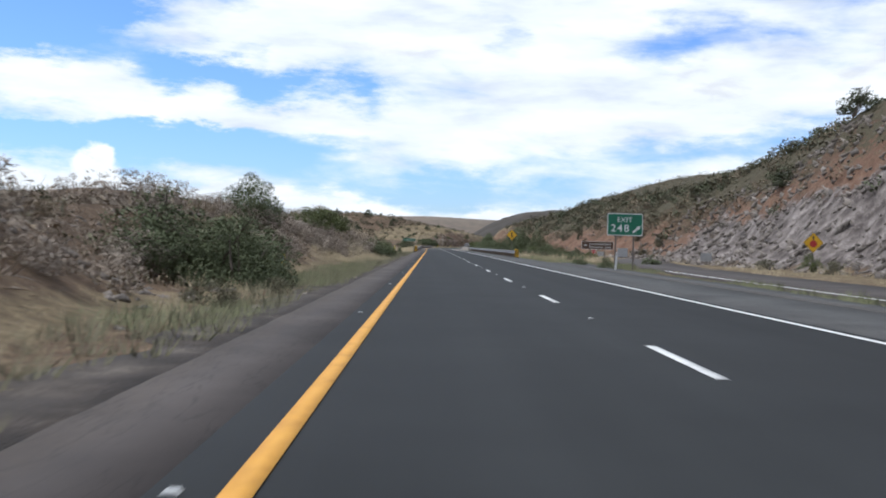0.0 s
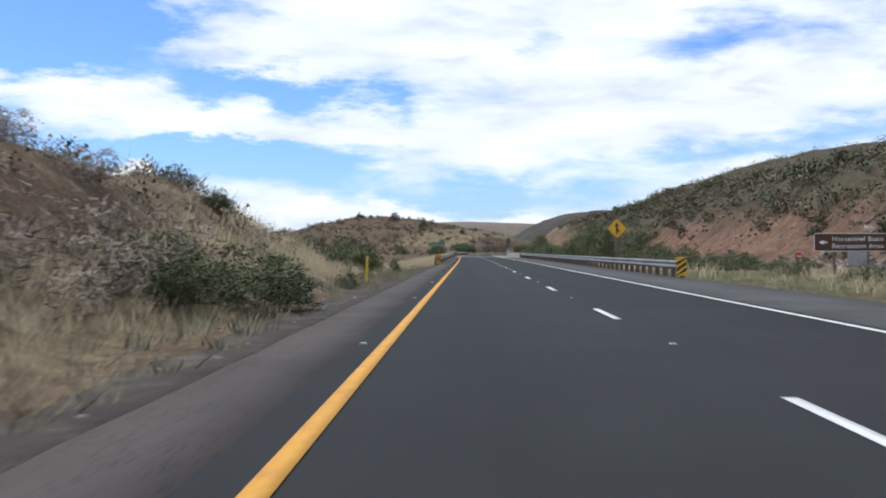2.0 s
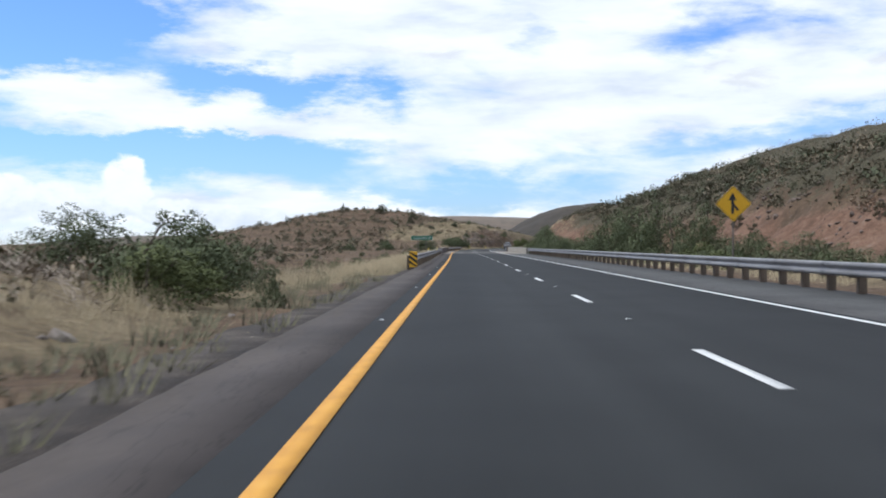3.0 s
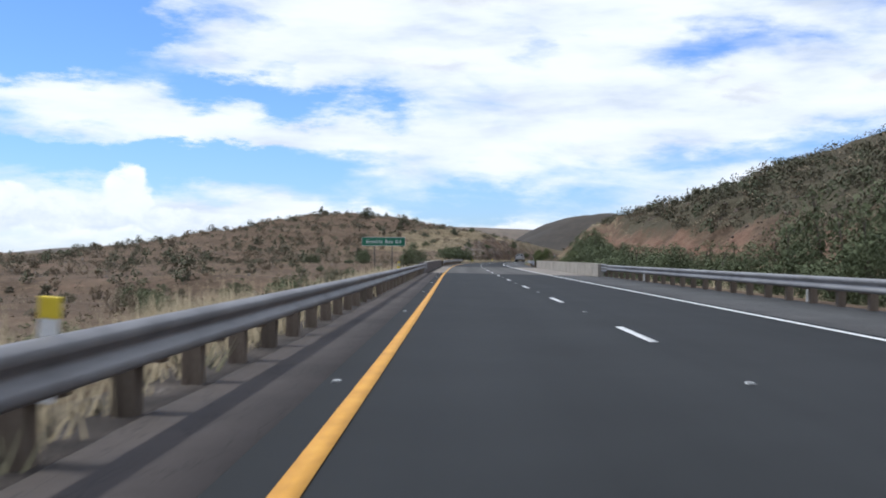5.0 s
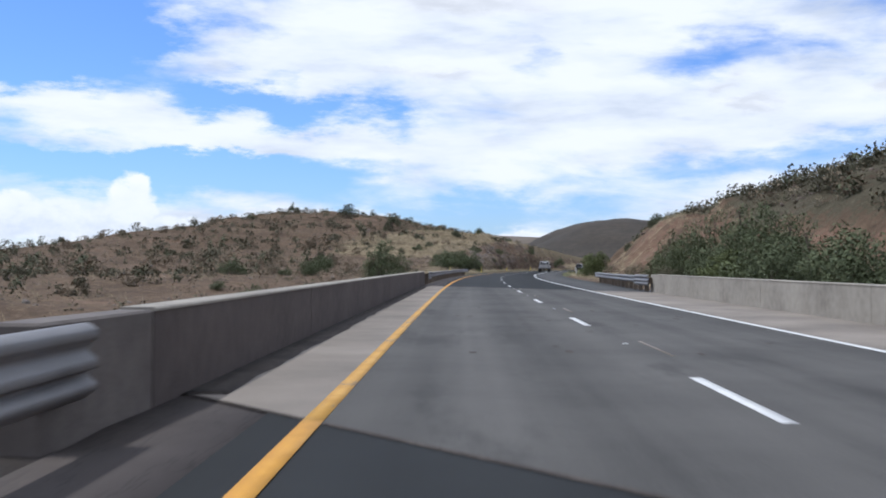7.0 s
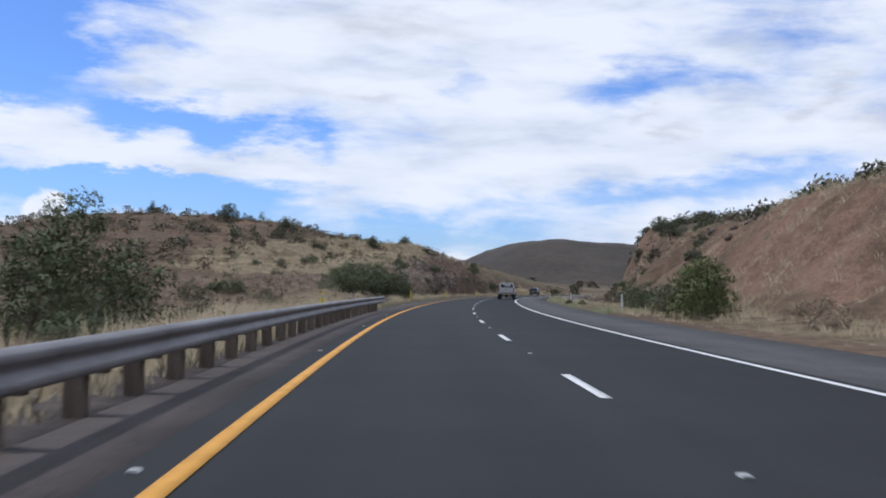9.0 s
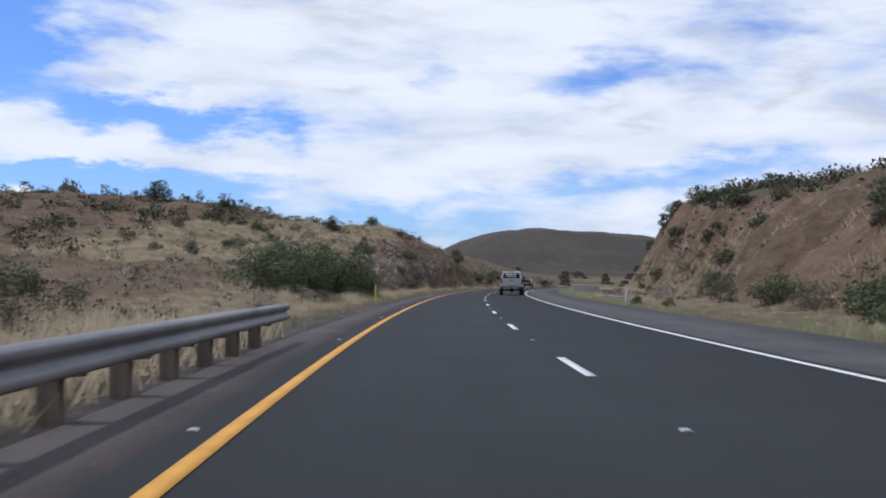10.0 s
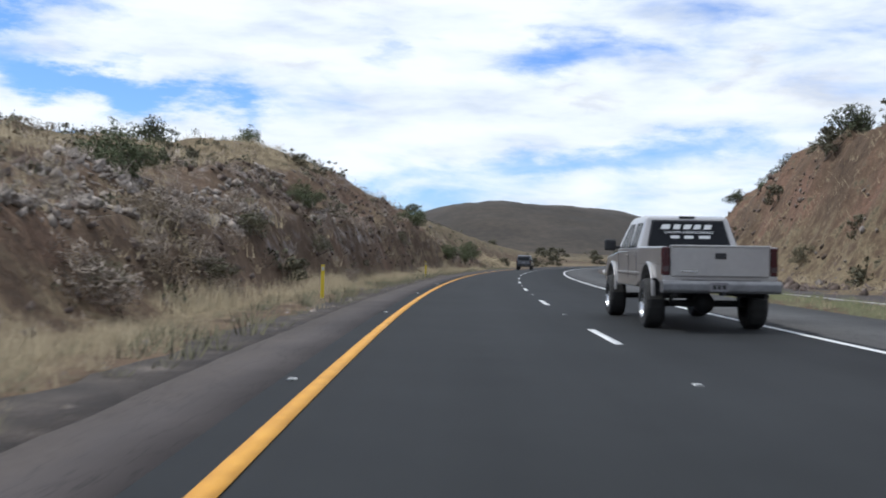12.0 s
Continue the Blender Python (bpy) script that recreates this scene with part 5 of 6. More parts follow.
def estate_car(name, label, s, q, paint, h=1.72, L=4.5, hw=.9):
    """A tall family car seen from behind and far off."""
    car = thing(name, label, "car", "cars far ahead", at=Matrix.Translation(on_road(s, q)) @ pose(0, 0, 0, 0, 0, road_turn(s)))
    low = [(-.80, .36)] + [(p[0], p[1]) for p in arch(0, .39, .34)[::-1] if p[1] > .37] + [(p[0], p[1]) for p in arch(2.65, .39, .34)[::-1] if p[1] > .37] + [(L - .8, .38), (L - .75, .70), (L - .95, .95), (-.80, 1.02), (-.86, .7)]
    part("body", tapered(low, hw, hw - .04, .4, 1.0, .04), paint, car)
    top = [(-.78, .98), (2.7, .98), (1.75, h - .08), (1.3, h), (-.25, h), (-.52, h - .06)]
    part("cabin", tapered(top, hw - .03, hw - .20, 1.0, h, .05), paint, car)
    ang = math.degrees(math.atan2(.26, h - 1.04))
    rw = part("rear_window", prism([(-.68, -.2), (.68, -.2), (.60, .2), (-.60, .2)], .02, bevel=.005), M_TINT, car, "dark rear window")
    rw.matrix_basis = Matrix.Translation((0, -.675, 1.33)) @ pose(0, 0, 0, -ang, 0, 0)
    part("number_plate", box((.32, .012, .15), (0, -.868, .82), .004), M_PLATE, car)
    part("rear_bumper", box((1.7, .14, .18), (0, -.85, .50), .04), paint, car)
    for sx in (-1, 1):
        part("tail_lamp", box((.15, .07, .30), (sx * (hw - .11), -.82, .95), .02), M_TAIL, car, "red tail lamp")
        part("door_mirror", box((.18, .10, .14), (sx * (hw + .09), 2.1, 1.08), .03), M_DARKTRIM, car)
        for y in (0, 2.65):
            wheel(car, sx * (hw - .12), y, .34, .22, sx)
        bm = bmesh.new()
        v = [bm.verts.new((sx * (hw - .03 - .17 * (z - 1.0) / (h - 1.0) + .006), y, z)) for y, z in ((-.45, 1.05), (2.35, 1.05), (1.65, h - .14), (-.25, h - .14))]
        bmesh.ops.solidify(bm, geom=[bm.faces.new(v)], thickness=.01)
        part("side_windows", bm, M_TINT, car, "dark side glass")
    return car


estate_car("suv", "small black sport utility car driving far ahead", 541.0, 1.75, M_CARBLACK)
estate_car("far_car", "small silver car far ahead on the bend", 690.0, 5.3, M_SILVER, 1.5)

# ======================================================================
# Plants
# ======================================================================


def leaf_cloud(rg, centres, radii, count, size, squash=.8, slim=.24):
    """Many small leaf quads round lobes; returns vertices and faces."""
    k = len(centres)
    wts = np.array([r ** 2 for r in radii])
    which = rg.choice(k, count, p=wts / wts.sum())
    dirs = rg.normal(size=(count, 3))
    dirs /= np.linalg.norm(dirs, axis=1)[:, None]
    rad = np.array(radii)[which] * (.55 + .5 * rg.random(count) ** .6)
    c = np.array(centres)[which] + dirs * rad[:, None] * np.array([1, 1, squash])
    c[:, 2] = np.maximum(c[:, 2], .04)
    n = rg.normal(size=(count, 3)) + dirs * .6
    n /= np.linalg.norm(n, axis=1)[:, None]
    t = np.cross(n, rg.normal(size=(count, 3))) + dirs * .6 + np.array([0, 0, .7])
    t -= n * (t * n).sum(1)[:, None]
    t /= np.linalg.norm(t, axis=1)[:, None]
    b = np.cross(n, t)
    sz = size * (.6 + .8 * rg.random(count))
    a, bb = t * sz[:, None], b * (sz * slim)[:, None]
    V = np.stack([c - a * .6 - bb, c - a * .6 + bb, c + a * 1.1], 1).reshape(-1, 3)
    return rounded_shading(V, np.repeat(dirs + np.array([0, 0, .25]), 3, axis=0))


def rounded_shading(V, out):
    """Single leaf triangles, turned to look outwards; gives vertices, faces and normals that follow the whole plant's round form."""
    T = V.reshape(-1, 3, 3)
    g = np.cross(T[:, 1] - T[:, 0], T[:, 2] - T[:, 0])
    g /= np.linalg.norm(g, axis=1)[:, None] + 1e-9
    o = out.reshape(-1, 3, 3)[:, 0]
    o = o / (np.linalg.norm(o, axis=1)[:, None] + 1e-9)
    flip = (g * o).sum(1) < 0
    T[flip] = T[flip][:, ::-1]
    g[flip] *= -1
    n = o * .9 + g * .25
    n /= np.linalg.norm(n, axis=1)[:, None]
    return T.reshape(-1, 3), np.arange(len(T) * 3).reshape(-1, 3), np.repeat(n, 3, axis=0)


def leafy(name, data, material, parent=None):
    """A mesh of leaf triangles with their rounded normals."""
    V, F, n = data
    ob = part(name, (V, F), material, parent)
    ob.data.polygons.foreach_set("use_smooth", np.ones(len(F), bool))
    ob.data.normals_split_custom_set_from_vertices(n.tolist())
    return ob


def stems(rg, centres, base_r, n_trunk=1, spread=.2, seg=4):
    """Limbs from the foot to each lobe."""
    bm = bmesh.new()
    foots = [(rg.normal(0, spread), rg.normal(0, spread), -.15) for _ in range(n_trunk)]
    for i, c in enumerate(centres):
        f = Vector(foots[i % n_trunk])
        c = Vector(c)
        knee = f.lerp(c, .45) + Vector((rg.normal(0, .08), rg.normal(0, .08), .12 * c.z))
        r = base_r * (.55 + .5 * rg.random())
        tube(r, r * .7, f, knee, seg, bm=bm, caps=False)
        tube(r * .7, r * .25, knee, c, seg, bm=bm, caps=False)
        for _ in range(2):
            e = c + Vector((rg.normal(0, .3), rg.normal(0, .3), abs(rg.normal(.1, .12)))) * max(c.z, .5) * .22
            tube(r * .3, r * .12, knee.lerp(c, .7), e, 3, bm=bm, caps=False)
    return bm


def make_shrub(name, seed, leaf, lobes, h, w, count, size, label, category, group, trunk=.04, n_trunk=3, airy=.0, slim=.24):
    """Unit plant of height h and width w, at the origin."""
    rg = np.random.default_rng(seed)
    cs, rs = [], []
    low = .30 if airy else .07
    for i in range(lobes):
        a = rg.uniform(0, 2 * math.pi)
        f = math.sqrt(rg.random())
        r = w * .36 * f
        top = h * (.84 - .42 * f * f)
        z = rg.uniform(low, 1.0) * top
        cs.append((r * math.cos(a), r * math.sin(a), z))
        rs.append(min(w, h) * rg.uniform(.17, .27) * (1 - airy))
    # sprigs that break the outline
    for i in range(lobes * 2):
        a = rg.uniform(0, 2 * math.pi)
        f = rg.uniform(.05, 1.0)
        r = w * .47 * f
        cs.append((r * math.cos(a), r * math.sin(a), h * rg.uniform(.5, 1.0) * (1 - .55 * f * f)))
        rs.append(min(w, h) * rg.uniform(.04, .10))
    ob = thing(name, label, category, group)
    limbs = stems(rg, cs[:max(3, lobes // 4)] + cs[lobes:lobes + 2], trunk * .6, n_trunk)
    if leaf is M_BRUSH:
        limbs.free()
    else:
        part("trunk", limbs, M_BARK, ob)
    leafy("brushwood" if leaf is M_BRUSH else "foliage", leaf_cloud(rg, cs, rs, count, size, slim=slim), leaf, ob)
    return ob


KINDS = {}


def register(key, name, seed, leaf, lobes, h, w, count, size, label, category="shrub", group="desert shrubs", **kw):
    KINDS[key] = [(name, seed + i, leaf, lobes, h, w, count, size, label, category, group, kw) for i in range(2)]


register("green", "shrub", 11, M_LEAF, 22, 1.0, 1.5, 3800, 0.034, "rounded dusty green desert shrub on dry ground", slim=.34)
register("mass", "mesquite_shrub", 15, M_LEAF, 40, 1.0, 1.35, 11000, 0.0190, "broad dusty green mesquite thicket on dry ground", "shrub", "mesquite thickets", slim=.40)
register("fine", "mesquite_shrub", 115, M_LEAF, 44, 1.0, 1.35, 22000, 0.0155, "broad dusty green mesquite bush beside the road verge", "shrub", "mesquite thickets", slim=.42)
register("mid", "shrub", 18, M_LEAF, 28, 1.0, 1.45, 6000, 0.027, "rounded dusty green desert shrub on dry ground", slim=.38)
register("bright", "shrub", 21, M_LEAF_BRIGHT, 24, 1.0, 1.4, 6400, 0.028, "bright green palo verde shrub in dry grass", slim=.36)
register("dark", "juniper_shrub", 31, M_LEAF_DARK, 24, 1.0, 1.3, 5200, 0.030, "dark juniper shrub on the slope", "shrub", "hill shrubs", slim=.4)
register("grey", "scrub_bush", 41, M_LEAF_GREY, 18, 1.0, 1.6, 2900, 0.034, "grey-green scrub bush in dry grass", "shrub", "desert scrub", slim=.32)
register("dead", "dry_bush", 51, M_LEAF_DEAD, 16, 1.0, 1.6, 2400, 0.042, "dry brown twiggy bush", "shrub", "desert scrub", slim=.2)
register("brush", "dead_brush", 55, M_BRUSH, 14, 1.0, 1.7, 1700, 0.050, "rounded grey-brown dead brush on the earth bank", "shrub", "dead brush on the banks", slim=.18)
register("tree", "mesquite_tree", 61, M_LEAF, 26, 1.0, 1.15, 9000, 0.020, "mesquite tree with thin airy crown", "tree", "mesquite trees", trunk=.035, n_trunk=2, airy=.25, slim=.3)
register("crest", "hilltop_tree", 71, M_LEAF_DARK, 16, 1.0, 1.1, 2200, 0.034, "small dark tree standing on the hill crest", "tree", "hilltop trees", trunk=.05, n_trunk=1, slim=.5)
register("hill", "hillside_bush", 81, M_LEAF_HILL, 9, 1.0, 1.7, 900, 0.052, "rounded dark olive bush on the stony hillside", "shrub", "hillside bushes", slim=.6)
register("hilldry", "hillside_bush", 85, M_SCRUB_DRY, 9, 1.0, 1.7, 900, 0.052, "rounded dry brown bush on the stony hillside", "shrub", "hillside bushes", slim=.6)
MASTERS = {}


def plant(key, s, q, h, w=None, sink=None, turn=None, variant=None):
    """Sets a plant of height h (and width w) on the ground."""
    if s > 560 or (s > 440 and key == "dark"):
        key = "hill"
    elif key == "green":
        key = "mass" if w >= 3.9 else "mid" if w >= 1.9 else "green"
    name, seed, leaf, lobes, h0, w0, count, size, label, category, group, kw = KINDS[key][variant if variant is not None else int(s * 3 + q * 5) % 2]
    m = Matrix.Translation(on_road(s, q, height(s, q) - (.04 + .10 * h if sink is None else sink))) @ pose(0, 0, 0, 0, 0, (s * 53 + q * 17) % 360 if turn is None else turn)
    if (key, seed) not in MASTERS:
        ob = make_shrub(name, seed, leaf, lobes, h0, w0, count, size, label, category, group, **kw)
        MASTERS[(key, seed)] = ob
        ob.matrix_basis = m
    else:
        ob = copy_thing(MASTERS[(key, seed)], m)
    kx = (w / w0) if w else h
    ob.scale = (kx, kx, h / h0)
    return ob


BUSHES = [
    # left bank before the wash
    ("fine", 37.6, -4.3, 2.2, 3.9), ("fine", 40.8, -4.8, 2.1, 3.9), ("green", 38.6, -6.6, 2.5, 4.2), ("grey", 46, -6.2, 1.2, 3.2), ("tree", 56, -7.2, 2.6, 3.4), ("grey", 29, -3.0, .7, 1.3), ("grey", 34.5, -2.7, .55, 1.1), ("dead", 33, -8, .7, 2.0),
    ("dead", 30, -9.5, .8, 2.2), ("dark", 27, -11, 1.0, 1.8), ("dead", 49, -8, .8, 2.0), ("tree", 80, -12.3, 3.0, 4.2), ("green", 63, -8.6, 1.0, 2.0), ("bright", 79, -7.6, 1.75, 3.4), ("bright", 83, -7.0, 1.85, 3.8), ("bright", 87.0, -6.5, 1.8, 3.4),
    ("dead", 92, -7.5, .8, 1.8), ("tree", 75.5, -9, 1.8, 1.8), ("green", 96.2, -3.5, 1.4, 3.4), ("fine", 93.4, -4.3, 1.3, 3.0), ("green", 99.8, -3.6, 1.1, 2.6), ("grey", 103, -4.2, .8, 2.2), ("grey", 94, -2.7, .5, 1.0), ("dead", 101, -9.3, .6, 1.6), ("grey", 104, -7.0, .7, 1.4), ("dead", 107, -8.8, .6, 1.6), ("dark", 105, -6.2, .8, 1.3),
    ("green", 107.9, -2.75, .95, .95), ("grey", 118, -3.2, .5, 1.1), ("green", 129.8, -2.9, 1.1, .9), ("green", 131, -5.2, 2.0, 3.4), ("green", 134, -8.2, 2.2, 3.9), ("bright", 128.5, -4.6, 1.3, 2.6), ("fine", 137, -6.4, 2.4, 4.0), ("green", 141.5, -7.6, 2.2, 3.9), ("dead", 66, -6, .6, 1.6), ("dead", 70, -5.2, .6, 1.4),
    ("green", 149, -10, 1.5, 3.4), ("green", 156, -9, 1.4, 3.0), ("grey", 134, -10, 1.0, 2.2), ("dark", 150, -15, 1.4, 2.8), ("grey", 145, -4.2, .6, 1.3),
    ("grey", 163, -7, 1.0, 2.4), ("dead", 170, -6, .9, 2.0), ("grey", 176, -8, 1.0, 2.2), ("green", 184, -11, 1.4, 2.6), ("grey", 190, -6, .9, 2.0), ("green", 199, -8, 1.2, 2.2), ("dead", 205, -5, .8, 1.8), ("green", 207, -4.0, 1.2, 2.0), ("grey", 211, -3.4, 1.2, 2.0),
    ("grey", 214, -9, 1.0, 2.4), ("green", 224, -13, 1.6, 2.4), ("grey", 231, -6, .9, 1.9), ("dead", 246, -4.6, .9, 2.0), ("green", 262, -20, 1.6, 2.6), ("green", 300, -12, 1.6, 3.0), ("tree", 341, -7.6, 4.4, 5.0), ("green", 343, -8.6, 2.0, 3.4),
    ("green", 337, -6.0, 1.4, 2.4), ("grey", 352, -7, 1.0, 2.2), ("grey", 360, -5.4, .9, 2.2), ("grey", 372, -8, 1.1, 2.4), ("fine", 403, -8.4, 2.6, 5.0), ("fine", 408, -7.6, 3.0, 5.4), ("fine", 413, -7.0, 3.2, 5.4), ("tree", 415.6, -4.9, 3.9, 3.6), ("dark", 417.6, -5.4, 2.0, 3.4), ("dark", 414.4, -5.6, 2.4, 3.2), ("green", 411, -9.2, 2.7, 4.2), ("dark", 425, -8.6, 1.3, 3.6), ("green", 430, -9.4, 1.4, 3.8), ("brush", 434, -7.4, 1.0, 2.4), ("brush", 439, -5.6, 1.2, 2.8), ("dead", 443.5, -5.4, 1.0, 2.6), ("grey", 447, -5.4, .9, 2.2), ("dark", 458, -5.4, 1.2, 2.4),
    ("bright", 409.2, -3.6, .8, 1.2), ("grey", 400, -5, .8, 1.8), ("grey", 421, -5.2, 1.0, 2.0), ("dead", 427, -5.4, 1.0, 2.2), ("green", 385, -14, 1.6, 3.2), ("green", 376, -22, 2.2, 4.0), ("green", 395, -26, 2.2, 4.2), ("green", 365, -30, 2.0, 4.2),
    # rock cut on the left
    ("green", 452, -9.6, 1.9, 3.0), ("dark", 463, -11.5, 1.1, 2.0), ("dark", 470, -12.5, 1.2, 2.2), ("dark", 478, -11, 1.1, 2.0), ("dark", 487, -11.6, 1.1, 3.0), ("dark", 491.5, -11.4, 1.3, 3.4), ("dark", 496, -11, 1.3, 3.0), ("dark", 503, -10, 1.4, 2.6),
    ("dead", 446, -6.8, 1.1, 2.2), ("grey", 440, -5.6, .9, 2.0), ("grey", 456, -6.4, 1.0, 2.2), ("dark", 480, -7.4, 1.4, 2.4), ("green", 472, -7.6, 1.5, 2.6), ("green", 512, -7, 2.0, 3.6), ("dark", 520, -8, 2.0, 3.6), ("green", 530, -6, 2.0, 3.6),
    ("green", 544, -6, 1.8, 3.6), ("green", 556, -7, 2.2, 4.0), ("grey", 500, -6, 1.3, 2.4), ("grey", 466, -5.8, .9, 2.0), ("grey", 432, -6.2, .9, 2.0),
    # right verge and the mesquite before the red bank
    ("green", 74.3, 11.9, .95, 1.5), ("green", 92, 18.6, 1.0, 1.9), ("green", 83.8, 11.6, .9, 1.2), ("grey", 100, 13.2, .6, 1.4), ("green", 113, 15.5, 1.0, 2.6), ("grey", 120, 15, .8, 1.8), ("green", 131, 17.6, 1.1, 2.6), ("green", 138, 18, 1.2, 3.0), ("green", 143.5, 17.0, 1.3, 2.6),
    ("grey", 128, 14.0, 1.0, 2.2), ("green", 133, 14.6, 1.2, 2.6), ("grey", 138, 13.8, 1.1, 2.4), ("green", 146, 14.8, 1.4, 3.0), ("grey", 151, 13.9, 1.2, 2.6), ("green", 156, 15.0, 1.5, 3.0), ("bright", 162, 14.4, 1.3, 2.8), ("green", 168, 15.2, 1.6, 3.2), ("grey", 172, 14.2, 1.2, 2.6), ("green", 184, 15.0, 1.8, 3.4),
    ("grey", 126, 17, .8, 1.8), ("bright", 135, 20.5, 1.0, 2.2), ("grey", 85, 25.4, 1.2, 2.0), ("grey", 72, 25.2, 1.2, 2.0), ("bright", 78, 26.2, 1.6, 1.8), ("dark", 150, 21, 1.4, 2.6), ("green", 157, 21.6, 1.5, 2.8), ("green", 166, 20, 2.4, 4.2), ("green", 174, 19.5, 2.8, 4.4), ("bright", 181, 18, 2.4, 4.0),
    ("green", 188, 20, 5.6, 5.4), ("grey", 160, 15.5, 1.0, 2.2), ("grey", 176, 15.0, .9, 2.2), ("grey", 193, 15.5, .9, 2.2), ("green", 198, 18.5, 6.3, 6.0), ("green", 208, 18, 6.2, 6.2), ("green", 217, 18.5, 6.4, 6.4), ("green", 225, 18.2, 5.8, 6.2), ("green", 213, 15.4, 4.0, 5.0), ("green", 222, 15.2, 3.8, 5.0), ("green", 237, 17.5, 3.2, 5.6), ("green", 244, 18, 3.8, 6.2),
    ("green", 251, 17, 3.8, 5.8), ("green", 257, 17.5, 4.1, 6.2), ("green", 263, 17, 4.1, 6.2), ("green", 269, 17.5, 4.3, 6.4), ("green", 275, 17, 4.5, 6.4), ("green", 281, 17.5, 4.7, 6.4), ("green", 287, 17.2, 4.9, 6.4), ("green", 293, 17, 4.8, 5.4), ("green", 300, 17.5, 5.6, 5.8), ("green", 308, 18, 5.6, 5.6),
    ("green", 240, 14.6, 3.2, 5.6), ("green", 248, 15.0, 3.6, 5.8), ("green", 256, 14.5, 3.8, 6.0), ("green", 264, 15.0, 4.0, 6.0), ("green", 272, 14.6, 4.2, 6.0), ("green", 280, 15.0, 4.4, 6.0), ("green", 289, 14.8, 4.4, 5.8), ("tree", 255, 15, 2.8, 4.0), ("tree", 276, 14.6, 2.8, 4.2), ("bright", 296, 14.4, 2.8, 3.6), ("green", 316, 18, 5.6, 5.4), ("green", 324, 18.5, 5.2, 5.0), ("green", 332, 18.5, 4.8, 4.8), ("grey", 314, 14.4, 1.8, 3.0), ("grey", 326, 14.6, 1.8, 3.0), ("green", 341, 18.4, 3.0, 4.0),
    ("dead", 348, 14.8, 1.5, 2.6), ("bright", 358.5, 13.3, 3.0, 3.4), ("bright", 362.0, 14.4, 3.2, 3.6), ("grey", 366, 13.4, 1.8, 2.6), ("green", 369, 14.2, 2.2, 2.8), ("green", 375.5, 13.6, 1.8, 2.4), ("green", 381, 15.2, 2.0, 3.0), ("grey", 386, 15, 1.3, 2.2), ("green", 392, 15.6, 1.8, 2.8),
    ("grey", 397, 14.6, 1.6, 1.8), ("bright", 403, 11.5, .6, .9), ("bright", 398, 12.2, .55, .8), ("green", 416, 18.5, 1.4, 2.4), ("dark", 428, 22.0, 1.4, 2.4), ("green", 407, 17.4, 1.4, 2.4),
    ("dark", 446, 24, 1.6, 2.6), ("dark", 459, 23.5, 2.0, 3.0), ("dark", 455, 26.5, 2.0, 3.0), ("dark", 470, 24, 2.4, 3.4), ("dark", 482, 26, 2.4, 3.6), ("dark", 493, 25, 2.2, 3.4), ("dark", 506, 24, 2.0, 3.2), ("dark", 520, 23, 2.2, 3.4), ("dark", 534, 23, 2.4, 4.0), ("dark", 550, 22, 2.4, 4.4),
    ("dark", 478, 22.4, 1.6, 2.6), ("green", 464, 21.6, 1.5, 2.4), ("grey", 440, 21.4, 1.2, 2.2), ("grey", 486, 21.6, 1.4, 2.4),
    ("green", 600, -4.5, 2.8, 5.0), ("green", 612, -5.0, 2.6, 5.0), ("green", 640, -6, 2.6, 6), ("green", 655, 13, 3.0, 6), ("green", 668, 14, 3.0, 6), ("green", 700, -8, 3.0, 7), ("green", 720, -14, 3, 7), ("grey", 620, 14, 2.0, 5), ("grey", 580, -5.5, 1.6, 3.6),
    ("grey", 660, -12, 2, 5), ("grey", 690, -20, 2, 6), ("green", 740, -30, 3, 7), ("green", 760, -42, 3, 8), ("green", 780, -20, 3, 8), ("grey", 640, -20, 2, 5), ("grey", 720, 15, 2, 6), ("green", 750, 12, 3, 7), ("green", 800, -50, 3, 8),
]
for key, s, q, h, w in BUSHES:
    plant(key, s, q, h, w)
for key, s, q, h, w in (("crest", 509, -73.7, 3.6, 2.6), ("crest", 510, -57.4, 4.2, 5.4), ("crest", 495, -39.3, 3.6, 4.2), ("crest", 503, -30, 1.8, 2.4), ("crest", 437, 46.5, 3.6, 4.6), ("crest", 447, 44, 2.4, 3), ("crest", 118, 38, 2.6, 3.6), ("crest", 108, 42, 2.8, 4.6), ("crest", 98, 45, 3.0, 4.6),
                        ("crest", 474, 27.5, 2.6, 3.4), ("crest", 466, 30, 2.4, 3.4), ("crest", 425, 34, 2.6, 4), ("crest", 404, 33, 2.4, 3.6), ("crest", 392, 34, 2.6, 3.6), ("crest", 484, -20, 2.2, 3.4), ("crest", 470, -26, 2.0, 3.0), ("crest", 455, -20, 2.0, 2.8)):
    plant(key, s, q, h, w, sink=.2)

rg_hill = np.random.default_rng(77)
for i in range(215):
    s, d = rg_hill.uniform(205, 530), 9 + 90 * rg_hill.random() ** 1.25
    w = rg_hill.uniform(1.0, 2.8) * (1.5 if i % 7 == 0 else 1)
    if s < 430 or d > 16:
        plant(("grey", "mid", "dead")[i % 3] if d < 27 else "hilldry" if i % 3 == 0 else "hill", s, -d, w * rg_hill.uniform(.5, .75), w, sink=.1)
for i in range(96):
    s, d = rg_hill.uniform(6, 99), rg_hill.uniform(4.4, 10.5)
    w = rg_hill.uniform(1.3, 2.9)
    plant("brush", s, -d, w * rg_hill.uniform(.38, .55), w, sink=.1)
